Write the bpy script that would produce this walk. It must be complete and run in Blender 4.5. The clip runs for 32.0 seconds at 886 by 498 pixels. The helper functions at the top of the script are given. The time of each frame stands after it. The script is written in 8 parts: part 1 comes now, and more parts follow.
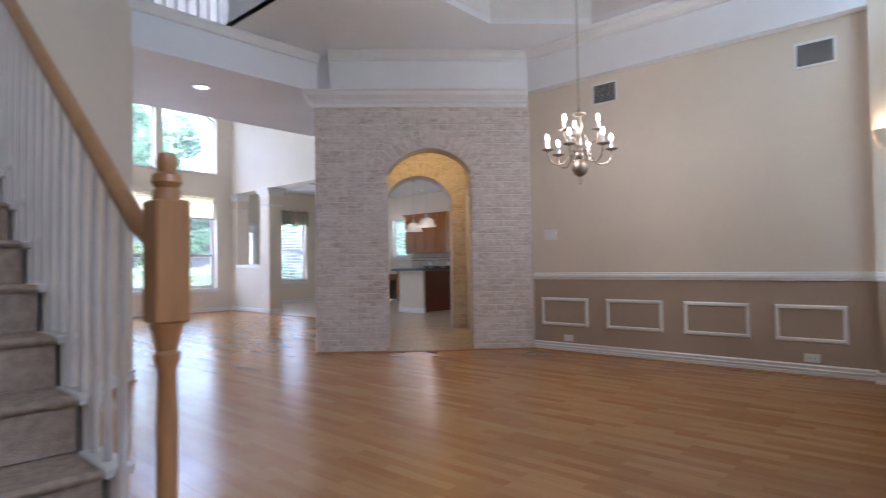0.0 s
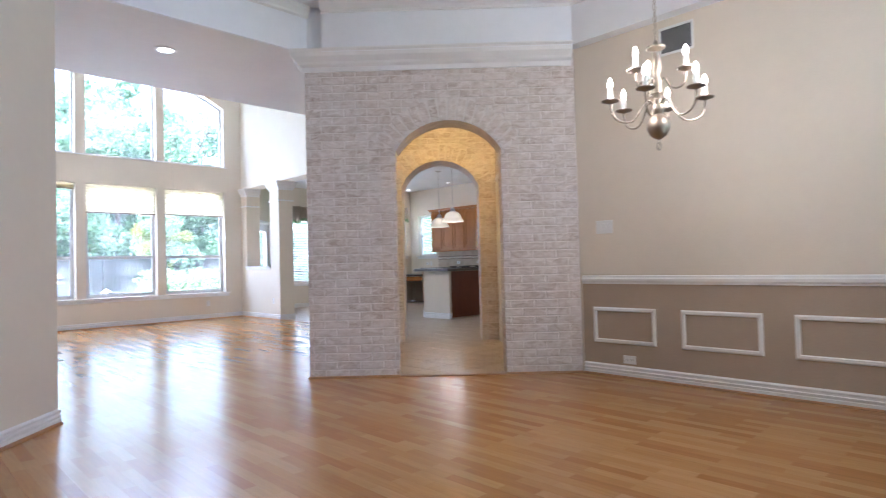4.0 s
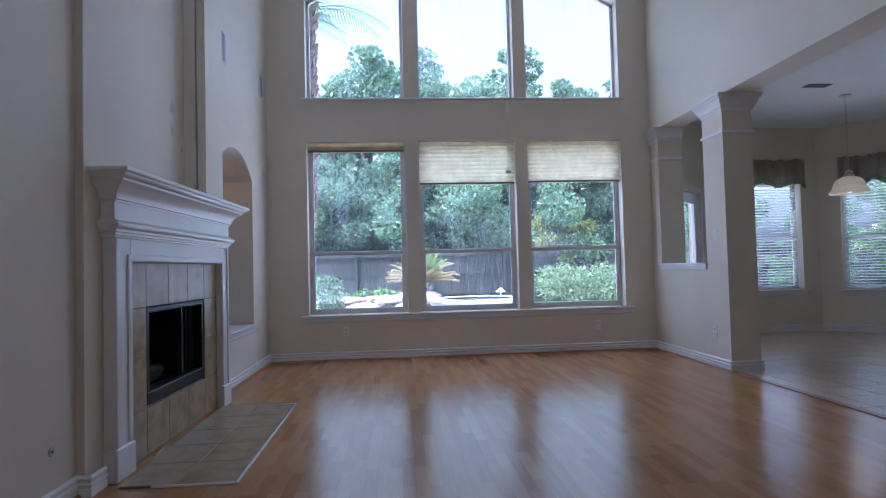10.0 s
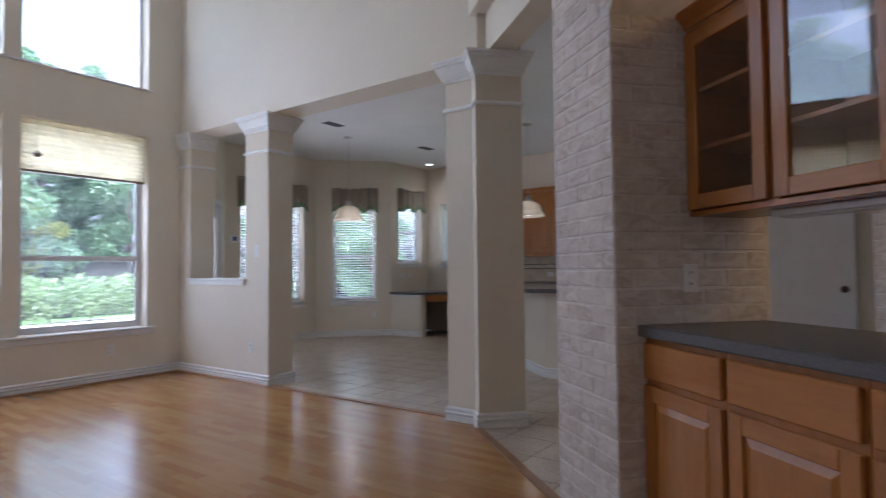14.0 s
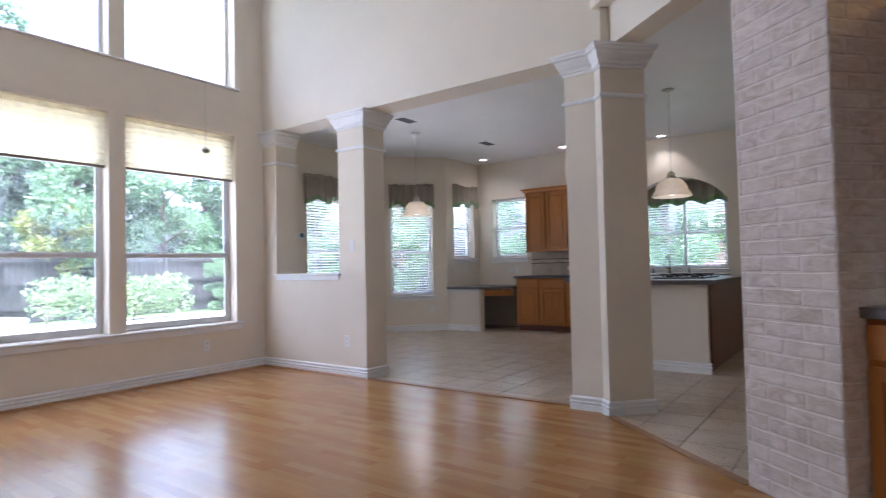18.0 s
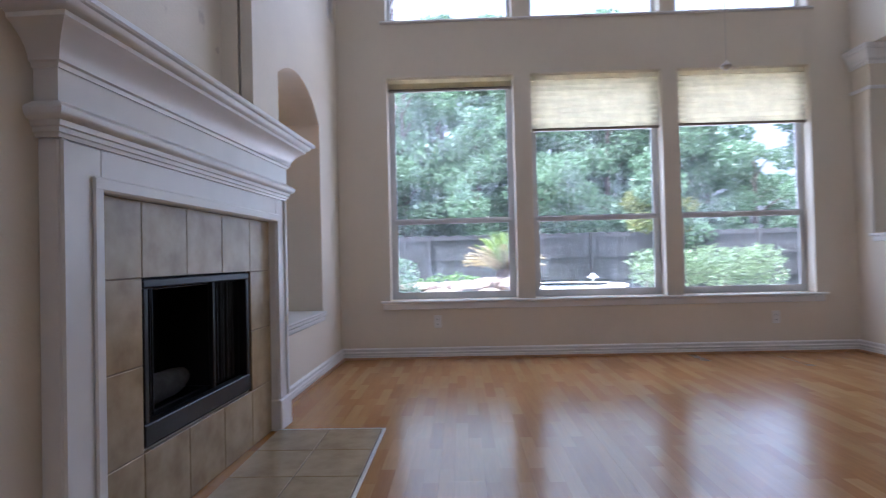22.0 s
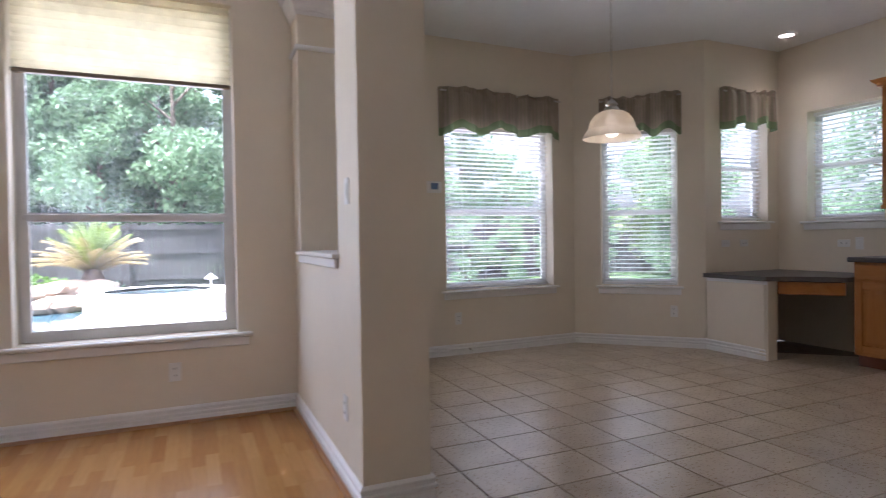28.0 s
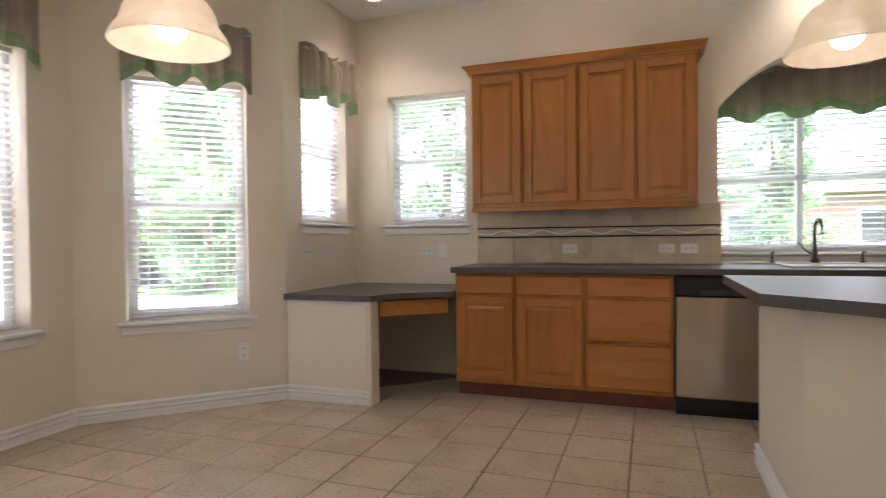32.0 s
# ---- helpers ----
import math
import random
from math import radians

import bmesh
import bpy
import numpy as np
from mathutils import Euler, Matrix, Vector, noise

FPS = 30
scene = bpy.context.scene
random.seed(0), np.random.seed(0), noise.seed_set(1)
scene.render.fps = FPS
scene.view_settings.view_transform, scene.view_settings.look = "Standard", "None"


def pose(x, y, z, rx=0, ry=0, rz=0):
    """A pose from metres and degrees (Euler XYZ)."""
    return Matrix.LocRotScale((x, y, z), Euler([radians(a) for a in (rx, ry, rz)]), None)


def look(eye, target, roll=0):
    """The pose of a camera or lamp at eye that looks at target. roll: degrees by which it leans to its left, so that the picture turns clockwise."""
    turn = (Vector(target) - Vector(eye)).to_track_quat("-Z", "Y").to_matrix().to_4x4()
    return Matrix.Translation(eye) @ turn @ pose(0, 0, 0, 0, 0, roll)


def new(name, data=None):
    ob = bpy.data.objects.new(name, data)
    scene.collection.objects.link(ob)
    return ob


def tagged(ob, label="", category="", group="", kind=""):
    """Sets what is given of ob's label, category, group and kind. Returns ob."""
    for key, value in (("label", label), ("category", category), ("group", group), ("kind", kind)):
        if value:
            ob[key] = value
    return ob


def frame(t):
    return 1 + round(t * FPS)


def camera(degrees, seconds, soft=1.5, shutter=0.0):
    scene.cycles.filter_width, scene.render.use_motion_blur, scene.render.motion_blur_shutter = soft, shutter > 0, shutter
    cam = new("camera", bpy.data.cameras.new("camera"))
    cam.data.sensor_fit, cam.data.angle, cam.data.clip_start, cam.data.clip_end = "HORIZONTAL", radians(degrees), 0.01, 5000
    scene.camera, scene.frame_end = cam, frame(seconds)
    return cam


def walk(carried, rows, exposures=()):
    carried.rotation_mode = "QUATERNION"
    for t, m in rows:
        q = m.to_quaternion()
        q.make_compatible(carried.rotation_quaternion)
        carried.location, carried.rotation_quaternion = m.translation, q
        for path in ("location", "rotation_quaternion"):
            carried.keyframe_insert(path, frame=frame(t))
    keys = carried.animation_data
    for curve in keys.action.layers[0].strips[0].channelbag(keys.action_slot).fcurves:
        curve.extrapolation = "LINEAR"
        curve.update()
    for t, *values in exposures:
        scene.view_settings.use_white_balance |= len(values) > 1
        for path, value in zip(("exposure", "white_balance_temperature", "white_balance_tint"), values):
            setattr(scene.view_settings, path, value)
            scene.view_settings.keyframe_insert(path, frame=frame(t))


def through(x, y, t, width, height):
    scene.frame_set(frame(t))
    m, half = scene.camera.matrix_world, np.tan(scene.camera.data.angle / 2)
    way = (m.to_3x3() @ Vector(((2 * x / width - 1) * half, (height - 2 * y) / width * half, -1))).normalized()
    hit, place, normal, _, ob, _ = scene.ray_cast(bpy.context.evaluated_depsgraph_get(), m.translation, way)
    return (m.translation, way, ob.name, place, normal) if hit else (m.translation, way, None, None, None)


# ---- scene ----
cam = camera(75.2, 32.0, soft=1.1, shutter=0.4)
PATH = [
    (0, (1.187, 0.454, 0.975), (2.666, 1.799, 1.032), -0.89),
    (0.5, (1.383, 0.584, 0.961), (3.065, 1.665, 1.014), -0.83),
    (1, (1.584, 0.743, 0.977), (3.360, 1.663, 1.030), -0.88),
    (1.5, (1.786, 0.910, 0.978), (3.605, 1.741, 1.032), -0.94),
    (2, (1.965, 1.053, 0.991), (3.792, 1.865, 1.040), -0.99),
    (2.5, (2.119, 1.148, 1.012), (3.900, 2.057, 1.051), -1.13),
    (3, (2.178, 1.181, 1.031), (3.837, 2.296, 1.071), -1.33),
    (3.5, (2.210, 1.216, 1.021), (3.750, 2.492, 1.071), -1.56),
    (4, (2.252, 1.302, 1.016), (3.651, 2.730, 1.066), -1.45),
    (4.5, (2.364, 1.562, 1.017), (3.618, 3.120, 1.068), -1.62),
    (6.5, (3.191, 3.505, 1.015), (4.108, 5.281, 1.065), -1.46),
    (7, (3.418, 4.035, 1.020), (4.192, 5.879, 1.067), -1.33),
    (7.5, (3.642, 4.517, 1.025), (4.337, 6.392, 1.075), -1.31),
    (8, (3.862, 4.987, 1.022), (4.382, 6.918, 1.079), -1.47),
    (8.5, (4.068, 5.346, 1.029), (4.443, 7.310, 1.086), -1.38),
    (9, (4.268, 5.661, 1.038), (4.537, 7.642, 1.098), -1.42),
    (9.5, (4.467, 5.927, 1.040), (4.652, 7.918, 1.106), -1.52),
    (10, (4.612, 6.157, 1.071), (4.770, 8.150, 1.136), -1.45),
    (10.5, (4.727, 6.304, 1.079), (4.868, 8.298, 1.146), -1.40),
    (11, (4.812, 6.370, 1.068), (4.945, 8.364, 1.142), -1.39),
    (11.5, (4.869, 6.381, 1.059), (5.017, 8.374, 1.138), -1.27),
    (12, (4.888, 6.412, 1.058), (5.135, 8.395, 1.138), -1.15),
    (12.5, (4.815, 6.493, 1.071), (5.344, 8.420, 1.148), -1.08),
    (13, (4.587, 6.641, 1.082), (5.540, 8.397, 1.162), -0.76),
    (13.5, (4.378, 6.689, 1.125), (5.697, 8.191, 1.202), -0.47),
    (14, (4.195, 6.782, 1.126), (5.818, 7.949, 1.197), -0.59),
    (14.5, (4.021, 6.881, 1.135), (5.837, 7.716, 1.209), -0.72),
    (16.5, (3.679, 7.265, 1.079), (5.600, 7.818, 1.139), -0.99),
    (17, (3.646, 7.359, 1.085), (5.516, 8.065, 1.142), -1.16),
    (17.5, (3.624, 7.437, 1.089), (5.387, 8.378, 1.150), -1.14),
    (18, (3.617, 7.471, 1.098), (5.230, 8.652, 1.160), -1.23),
    (18.5, (3.593, 7.478, 1.105), (5.051, 8.846, 1.168), -1.36),
    (19, (3.538, 7.488, 1.110), (4.834, 9.010, 1.173), -1.36),
    (19.5, (3.499, 7.530, 1.111), (4.638, 9.173, 1.176), -1.28),
    (20, (3.437, 7.547, 1.107), (4.413, 9.292, 1.173), -1.33),
    (20.5, (3.430, 7.572, 1.081), (4.271, 9.386, 1.153), -1.38),
    (21, (3.612, 7.539, 1.041), (4.232, 9.439, 1.101), -1.50),
    (21.5, (3.889, 7.670, 0.946), (4.204, 9.644, 0.997), -1.55),
    (22, (4.209, 7.782, 0.925), (4.147, 9.781, 0.957), -1.35),
    (22.5, (4.620, 7.868, 0.905), (4.112, 9.801, 0.955), -1.75),
    (23, (5.042, 7.927, 0.928), (4.332, 9.796, 0.964), -1.75),
    (23.5, (5.390, 7.971, 0.938), (4.494, 9.758, 0.986), -1.98),
    (24, (5.657, 8.054, 0.955), (4.631, 9.770, 0.999), -1.64),
    (24.5, (5.868, 8.086, 0.965), (4.830, 9.795, 1.005), -1.54),
    (26.5, (6.556, 8.377, 1.119), (6.222, 10.349, 1.090), -1.14),
    (27, (6.698, 8.608, 1.129), (6.773, 10.606, 1.088), -0.94),
    (27.5, (6.908, 8.913, 1.141), (7.446, 10.838, 1.096), -0.66),
    (28, (7.181, 9.213, 1.116), (7.976, 11.048, 1.081), -0.84),
    (28.5, (7.431, 9.513, 1.079), (8.416, 11.253, 1.054), -0.93),
    (29, (7.598, 9.870, 1.054), (8.798, 11.470, 1.031), -0.77),
    (29.5, (7.803, 10.249, 1.042), (9.114, 11.759, 1.029), -0.83),
    (30, (7.958, 10.547, 1.035), (9.377, 11.957, 1.023), -0.80),
    (30.5, (8.114, 10.783, 1.036), (9.653, 12.061, 1.019), -0.69),
    (31, (8.239, 10.900, 1.056), (9.888, 12.032, 1.031), -0.49),
    (31.5, (8.301, 10.941, 1.086), (10.072, 11.871, 1.056), -0.54),
    (32, (8.344, 10.945, 1.106), (10.226, 11.622, 1.076), -0.62),
]
walk(cam, [(t, look(eye, target, roll)) for t, eye, target, roll in PATH],
     exposures=[(0, 2.85, 4850, 20), (2, 3.5, 5050, 17), (4.5, 3.2, 4700, 16), (6.5, 2.1, 4500, 17), (8, 1.55, 4500, 18), (9, 1.5, 4500, 19), (12, 1.68, 4750, 19), (14.5, 2.3, 5050, 18),
                (16.5, 2.95, 5350, 18), (18, 2.55, 5050, 20), (19, 2.1, 4950, 20), (20, 1.55, 4850, 21), (21, 1.55, 4900, 21), (22, 1.9, 4900, 21), (24, 2.1, 5050, 21), (26.5, 1.95, 5150, 21),
                (28, 2.25, 5350, 22), (29, 2.25, 5750, 24), (30, 2.68, 5650, 22), (31, 2.66, 5750, 22), (32, 3.05, 5900, 20)])

# ---- world and sun ----
world = bpy.data.worlds.new("sky")
scene.world = world
world.use_nodes = True
wn = world.node_tree.nodes
wl = world.node_tree.links
for n in list(wn):
    wn.remove(n)
sky = wn.new("ShaderNodeTexSky")
sky.sky_type = 'NISHITA'
sky.sun_disc = False
sky.sun_elevation = radians(69)
sky.sun_rotation = radians(236)
sky.air_density, sky.dust_density, sky.ozone_density = 1.0, 7.0, 0.4
bg = wn.new("ShaderNodeBackground")
bg.inputs["Strength"].default_value = 0.15
wo = wn.new("ShaderNodeOutputWorld")
haze = wn.new("ShaderNodeHueSaturation")
haze.inputs["Saturation"].default_value, haze.inputs["Value"].default_value = 0.35, 1.25
wl.new(sky.outputs[0], haze.inputs["Color"])
wl.new(haze.outputs[0], bg.inputs[0])
wl.new(bg.outputs[0], wo.inputs[0])

sun_data = bpy.data.lights.new("sun", 'SUN')
sun_data.energy, sun_data.angle, sun_data.color = 5.2, radians(0.6), (1.0, 0.95, 0.86)
sun = new("sun", sun_data)
sun.matrix_world = look((0, 0, 30), (0 + 0.30, 0 + 0.20, 30 - 0.93))


def daylight(x, y, z, w, h, turn, watts):
    """An area lamp in a window opening that stands in for the sky's light; it shines along the turn's -y."""
    d = bpy.data.lights.new("window_daylight", 'AREA')
    d.shape, d.size, d.size_y, d.energy, d.color = 'RECTANGLE', w, h, watts, (0.86, 0.93, 1.0)
    ob = new("window_daylight", d)
    ob.matrix_world = pose(x, y, z, 0, 0, turn) @ pose(0, 0, 0, -90, 0, 0)
    return ob


def bulb(x, y, z, watts, radius=0.03, colour=(1.0, 0.80, 0.56)):
    d = bpy.data.lights.new("bulb_light", 'POINT')
    d.energy, d.shadow_soft_size, d.color = watts, radius, colour
    ob = new("bulb_light", d)
    ob.location = (x, y, z)
    return ob
# ---- building tools ----
class MB:
    """Collects boxes, prisms, lathes and sweeps into one mesh."""

    def __init__(self):
        self.v, self.f = [], []

    def add(self, verts, faces, m=None):
        n = len(self.v)
        self.v += [tuple(m @ Vector(p)) if m else tuple(p) for p in verts]
        self.f += [tuple(n + i for i in face) for face in faces]
        return self

    def box(self, x0, y0, z0, x1, y1, z1, m=None, b=0.0):
        x0, x1, y0, y1, z0, z1 = min(x0, x1), max(x0, x1), min(y0, y1), max(y0, y1), min(z0, z1), max(z0, z1)
        if b <= 0:
            v = [(x0, y0, z0), (x1, y0, z0), (x1, y1, z0), (x0, y1, z0), (x0, y0, z1), (x1, y0, z1), (x1, y1, z1), (x0, y1, z1)]
            return self.add(v, [(0, 3, 2, 1), (4, 5, 6, 7), (0, 1, 5, 4), (1, 2, 6, 5), (2, 3, 7, 6), (3, 0, 4, 7)], m)
        b = min(b, (x1 - x0) * 0.45, (y1 - y0) * 0.45, (z1 - z0) * 0.45)
        v, idx = [], {}
        for i, x in enumerate((x0, x1)):
            for j, y in enumerate((y0, y1)):
                for k, z in enumerate((z0, z1)):
                    sx, sy, sz = (1, -1)[i] * b, (1, -1)[j] * b, (1, -1)[k] * b
                    for a, p in enumerate(((x, y + sy, z + sz), (x + sx, y, z + sz), (x + sx, y + sy, z))):
                        idx[i, j, k, a] = len(v)
                        v.append(p)
        f = []
        for i in (0, 1):
            f.append([idx[i, j, k, 0] for j, k in ((0, 0), (1, 0), (1, 1), (0, 1))][::1 if i else -1])
            f.append([idx[j, i, k, 1] for j, k in ((0, 0), (1, 0), (1, 1), (0, 1))][::-1 if i else 1])
            f.append([idx[j, k, i, 2] for j, k in ((0, 0), (1, 0), (1, 1), (0, 1))][::1 if i else -1])
        for p in (0, 1):
            for q in (0, 1):
                e = [idx[0, p, q, 1], idx[1, p, q, 1], idx[1, p, q, 2], idx[0, p, q, 2]]
                f.append(e if (p ^ q) else e[::-1])
                e = [idx[p, 0, q, 0], idx[p, 1, q, 0], idx[p, 1, q, 2], idx[p, 0, q, 2]]
                f.append(e[::-1] if (p ^ q) else e)
                e = [idx[p, q, 0, 0], idx[p, q, 1, 0], idx[p, q, 1, 1], idx[p, q, 0, 1]]
                f.append(e if (p ^ q) else e[::-1])
        for i in (0, 1):
            for j in (0, 1):
                for k in (0, 1):
                    t = [idx[i, j, k, 0], idx[i, j, k, 1], idx[i, j, k, 2]]
                    f.append(t if (i ^ j ^ k) else t[::-1])
        return self.add(v, f, m)

    def prism(self, poly, z0, z1, m=None):
        """A flat polygon (counter-clockwise in x, y) raised from z0 to z1."""
        n = len(poly)
        v = [(x, y, z0) for x, y in poly] + [(x, y, z1) for x, y in poly]
        f = [tuple(range(n))[::-1], tuple(range(n, 2 * n))] + [(i, (i + 1) % n, n + (i + 1) % n, n + i) for i in range(n)]
        return self.add(v, f, m)

    def lathe(self, profile, seg=20, m=None, caps=True):
        """profile: rows of (radius, z), turned round the z axis."""
        v, f, n = [], [], len(profile)
        for s in range(seg):
            a = 2 * math.pi * s / seg
            v += [(r * math.cos(a), r * math.sin(a), z) for r, z in profile]
        for s in range(seg):
            t = (s + 1) % seg
            f += [(s * n + i, t * n + i, t * n + i + 1, s * n + i + 1) for i in range(n - 1)]
        if caps:
            f += [tuple(s * n for s in range(seg))[::-1], tuple(s * n + n - 1 for s in range(seg))]
        return self.add(v, f, m)

    def tube(self, pts, r, seg=8, m=None):
        pts = [Vector(p) for p in pts]
        v, f, n = [], [], len(pts)
        for i, p in enumerate(pts):
            d = (pts[min(i + 1, n - 1)] - pts[max(i - 1, 0)]).normalized()
            a = d.orthogonal().normalized() if abs(d.z) > 0.95 else d.cross(Vector((0, 0, 1))).normalized()
            b = d.cross(a)
            rr = r[i] if isinstance(r, (list, tuple)) else r
            v += [p + rr * (math.cos(2 * math.pi * s / seg) * a + math.sin(2 * math.pi * s / seg) * b) for s in range(seg)]
        for i in range(n - 1):
            f += [(i * seg + s, i * seg + (s + 1) % seg, (i + 1) * seg + (s + 1) % seg, (i + 1) * seg + s) for s in range(seg)]
        f += [tuple(range(seg))[::-1], tuple((n - 1) * seg + s for s in range(seg))]
        return self.add(v, f, m)

    def sweep(self, profile, path, closed=False, m=None):
        """profile: rows of (out, z), closed; carried along a path of (x, y) with mitred corners; out points to the path's left."""
        n, k = len(path), len(profile)
        P = [Vector(p) for p in path]
        v, f = [], []
        for i in range(n):
            a = (P[i] - P[i - 1]).normalized() if (i or closed) else None
            b = (P[(i + 1) % n] - P[i]).normalized() if (i < n - 1 or closed) else None
            a, b = a or b, b or a
            na, nb = Vector((-a.y, a.x)), Vector((-b.y, b.x))
            mid = (na + nb).normalized()
            mid = mid / max(0.3, mid.dot(na))
            v += [(P[i].x + mid.x * d, P[i].y + mid.y * d, z) for d, z in profile]
        for i in range(n if closed else n - 1):
            j = (i + 1) % n
            f += [(i * k + q, j * k + q, j * k + (q + 1) % k, i * k + (q + 1) % k) for q in range(k)]
        if not closed:
            f += [tuple(range(k))[::-1], tuple((n - 1) * k + q for q in range(k))]
        return self.add(v, f, m)

    def mesh(self, name, material=None, smooth=False):
        me = bpy.data.meshes.new(name)
        me.from_pydata(self.v, [], self.f)
        me.validate()
        bm = bmesh.new()
        bm.from_mesh(me)
        bmesh.ops.recalc_face_normals(bm, faces=bm.faces)
        bm.to_mesh(me)
        bm.free()
        if smooth:
            for p in me.polygons:
                p.use_smooth = True
            me.set_sharp_from_angle(angle=radians(38))
        if material:
            me.materials.append(material)
        return me


def part(name, mb, material, parent, label="", smooth=False, at=None):
    """One mesh as a part under a thing or a part; mb is an MB or a finished mesh."""
    ob = new(name, mb if isinstance(mb, bpy.types.Mesh) else mb.mesh(name, material, smooth))
    ob.parent = parent
    if at is not None:
        ob.matrix_basis = at
    if label:
        ob["label"] = label
    return ob


def thing(name, m, label, category, group=""):
    ob = new(name)
    ob.empty_display_size = 0.1
    ob.matrix_world = m
    return tagged(ob, label, category, group)


def solid(name, mb, material, label="", kind="structure", category="", smooth=False, m=None, group=""):
    ob = new(name, mb.mesh(name, material, smooth))
    if m is not None:
        ob.matrix_world = m
    return tagged(ob, label, category or name.rstrip("_0123456789").replace("_", " "), group, kind)


def frame_of(p, q, z=0.0):
    """A pose whose x runs from p to q along a wall's face, y to its left (into the room), z up."""
    return pose(p[0], p[1], z, 0, 0, math.degrees(math.atan2(q[1] - p[1], q[0] - p[0])))


def wall(name, p, q, thick, z0, z1, holes, material, label):
    """A wall whose room face runs from p to q with the room on its left. holes: rows of (u0, u1, z0, z1[, head]); head gives the height of a curved head at u, up to z1."""
    length = math.dist(p, q)
    mb = MB()
    cuts = sorted({0.0, length, *[h[0] for h in holes], *[h[1] for h in holes]})
    for a, b in zip(cuts, cuts[1:]):
        low = z0
        for h in sorted((h for h in holes if h[0] < (a + b) / 2 < h[1]), key=lambda h: h[2]):
            if h[2] > low + 1e-4:
                mb.box(a, -thick, low, b, 0, h[2])
            low = h[3]
        if low < z1 - 1e-4:
            mb.box(a, -thick, low, b, 0, z1)
    for h in holes:
        if len(h) > 4:
            us = smooth_step(h[0], h[1], 20)
            for a, b in zip(us, us[1:]):
                za, zb = min(h[4](a), h[3] - 0.001), min(h[4](b), h[3] - 0.001)
                mb.add([(a, -thick, za), (a, 0, za), (a, 0, h[3]), (a, -thick, h[3]), (b, -thick, zb), (b, 0, zb), (b, 0, h[3]), (b, -thick, h[3])],
                       [(0, 1, 2, 3), (4, 7, 6, 5), (0, 4, 5, 1), (1, 5, 6, 2), (2, 6, 7, 3), (3, 7, 4, 0)])
    return solid(name, mb, material, label, m=frame_of(p, q))


def arch_z(u, u0, u1, spring, rise):
    w = (u1 - u0) / 2
    r = (w * w + rise * rise) / (2 * rise)
    return spring + math.sqrt(max(0.0, r * r - (u - (u0 + u1) / 2) ** 2)) - (r - rise)


def arched(u0, u1, spring, rise):
    return lambda u: arch_z(u, u0, u1, spring, rise)


def smooth_step(a, b, n):
    return [a + (b - a) * i / n for i in range(n + 1)]
# ---- materials ----
def material(name):
    mat = bpy.data.materials.new(name)
    mat.use_nodes = True
    nt = mat.node_tree
    return mat, nt, nt.nodes["Principled BSDF"], nt.nodes.new, nt.links.new


def ramp(add, link, source, stops):
    r = add("ShaderNodeValToRGB")
    e = r.color_ramp.elements
    while len(e) < len(stops):
        e.new(0.5)
    for el, (pos, col) in zip(e, stops):
        el.position, el.color = pos, (*col, 1)
    link(source, r.inputs[0])
    return r


def noise_of(add, link, coord, scale, detail=4.0, rough=0.55, distort=0.0):
    n = add("ShaderNodeTexNoise")
    n.inputs["Scale"].default_value, n.inputs["Detail"].default_value = scale, detail
    n.inputs["Roughness"].default_value, n.inputs["Distortion"].default_value = rough, distort
    link(coord, n.inputs["Vector"])
    return n


def bump_of(add, link, height, strength, distance, bsdf, normal=None):
    b = add("ShaderNodeBump")
    b.inputs["Strength"].default_value, b.inputs["Distance"].default_value = strength, distance
    link(height, b.inputs["Height"])
    if normal:
        link(normal, b.inputs["Normal"])
    link(b.outputs[0], bsdf.inputs["Normal"])
    return b


def plain(name, col, rough=0.5, metal=0.0, vary=0.08, scale=6.0, grain=90.0, relief=0.15, depth=0.002, coat=0.0):
    """A surface of one colour with slow variation, fine grain and fine relief."""
    mat, nt, bsdf, add, link = material(name)
    co = add("ShaderNodeTexCoord").outputs["Object"]
    a = noise_of(add, link, co, scale, 5)
    lo, hi = [tuple(min(1, c * k) for c in col) for k in (1 - vary, 1 + vary)]
    r = ramp(add, link, a.outputs["Fac"], [(0.3, lo), (0.7, hi)])
    link(r.outputs[0], bsdf.inputs["Base Color"])
    bsdf.inputs["Metallic"].default_value = metal
    g = noise_of(add, link, co, grain, 3)
    m = add("ShaderNodeMapRange")
    m.inputs[3].default_value, m.inputs[4].default_value = max(0.02, rough - 0.08), min(1, rough + 0.08)
    link(g.outputs["Fac"], m.inputs[0])
    link(m.outputs[0], bsdf.inputs["Roughness"])
    if relief:
        bump_of(add, link, g.outputs["Fac"], relief, depth, bsdf)
    bsdf.inputs["Coat Weight"].default_value = coat
    return mat


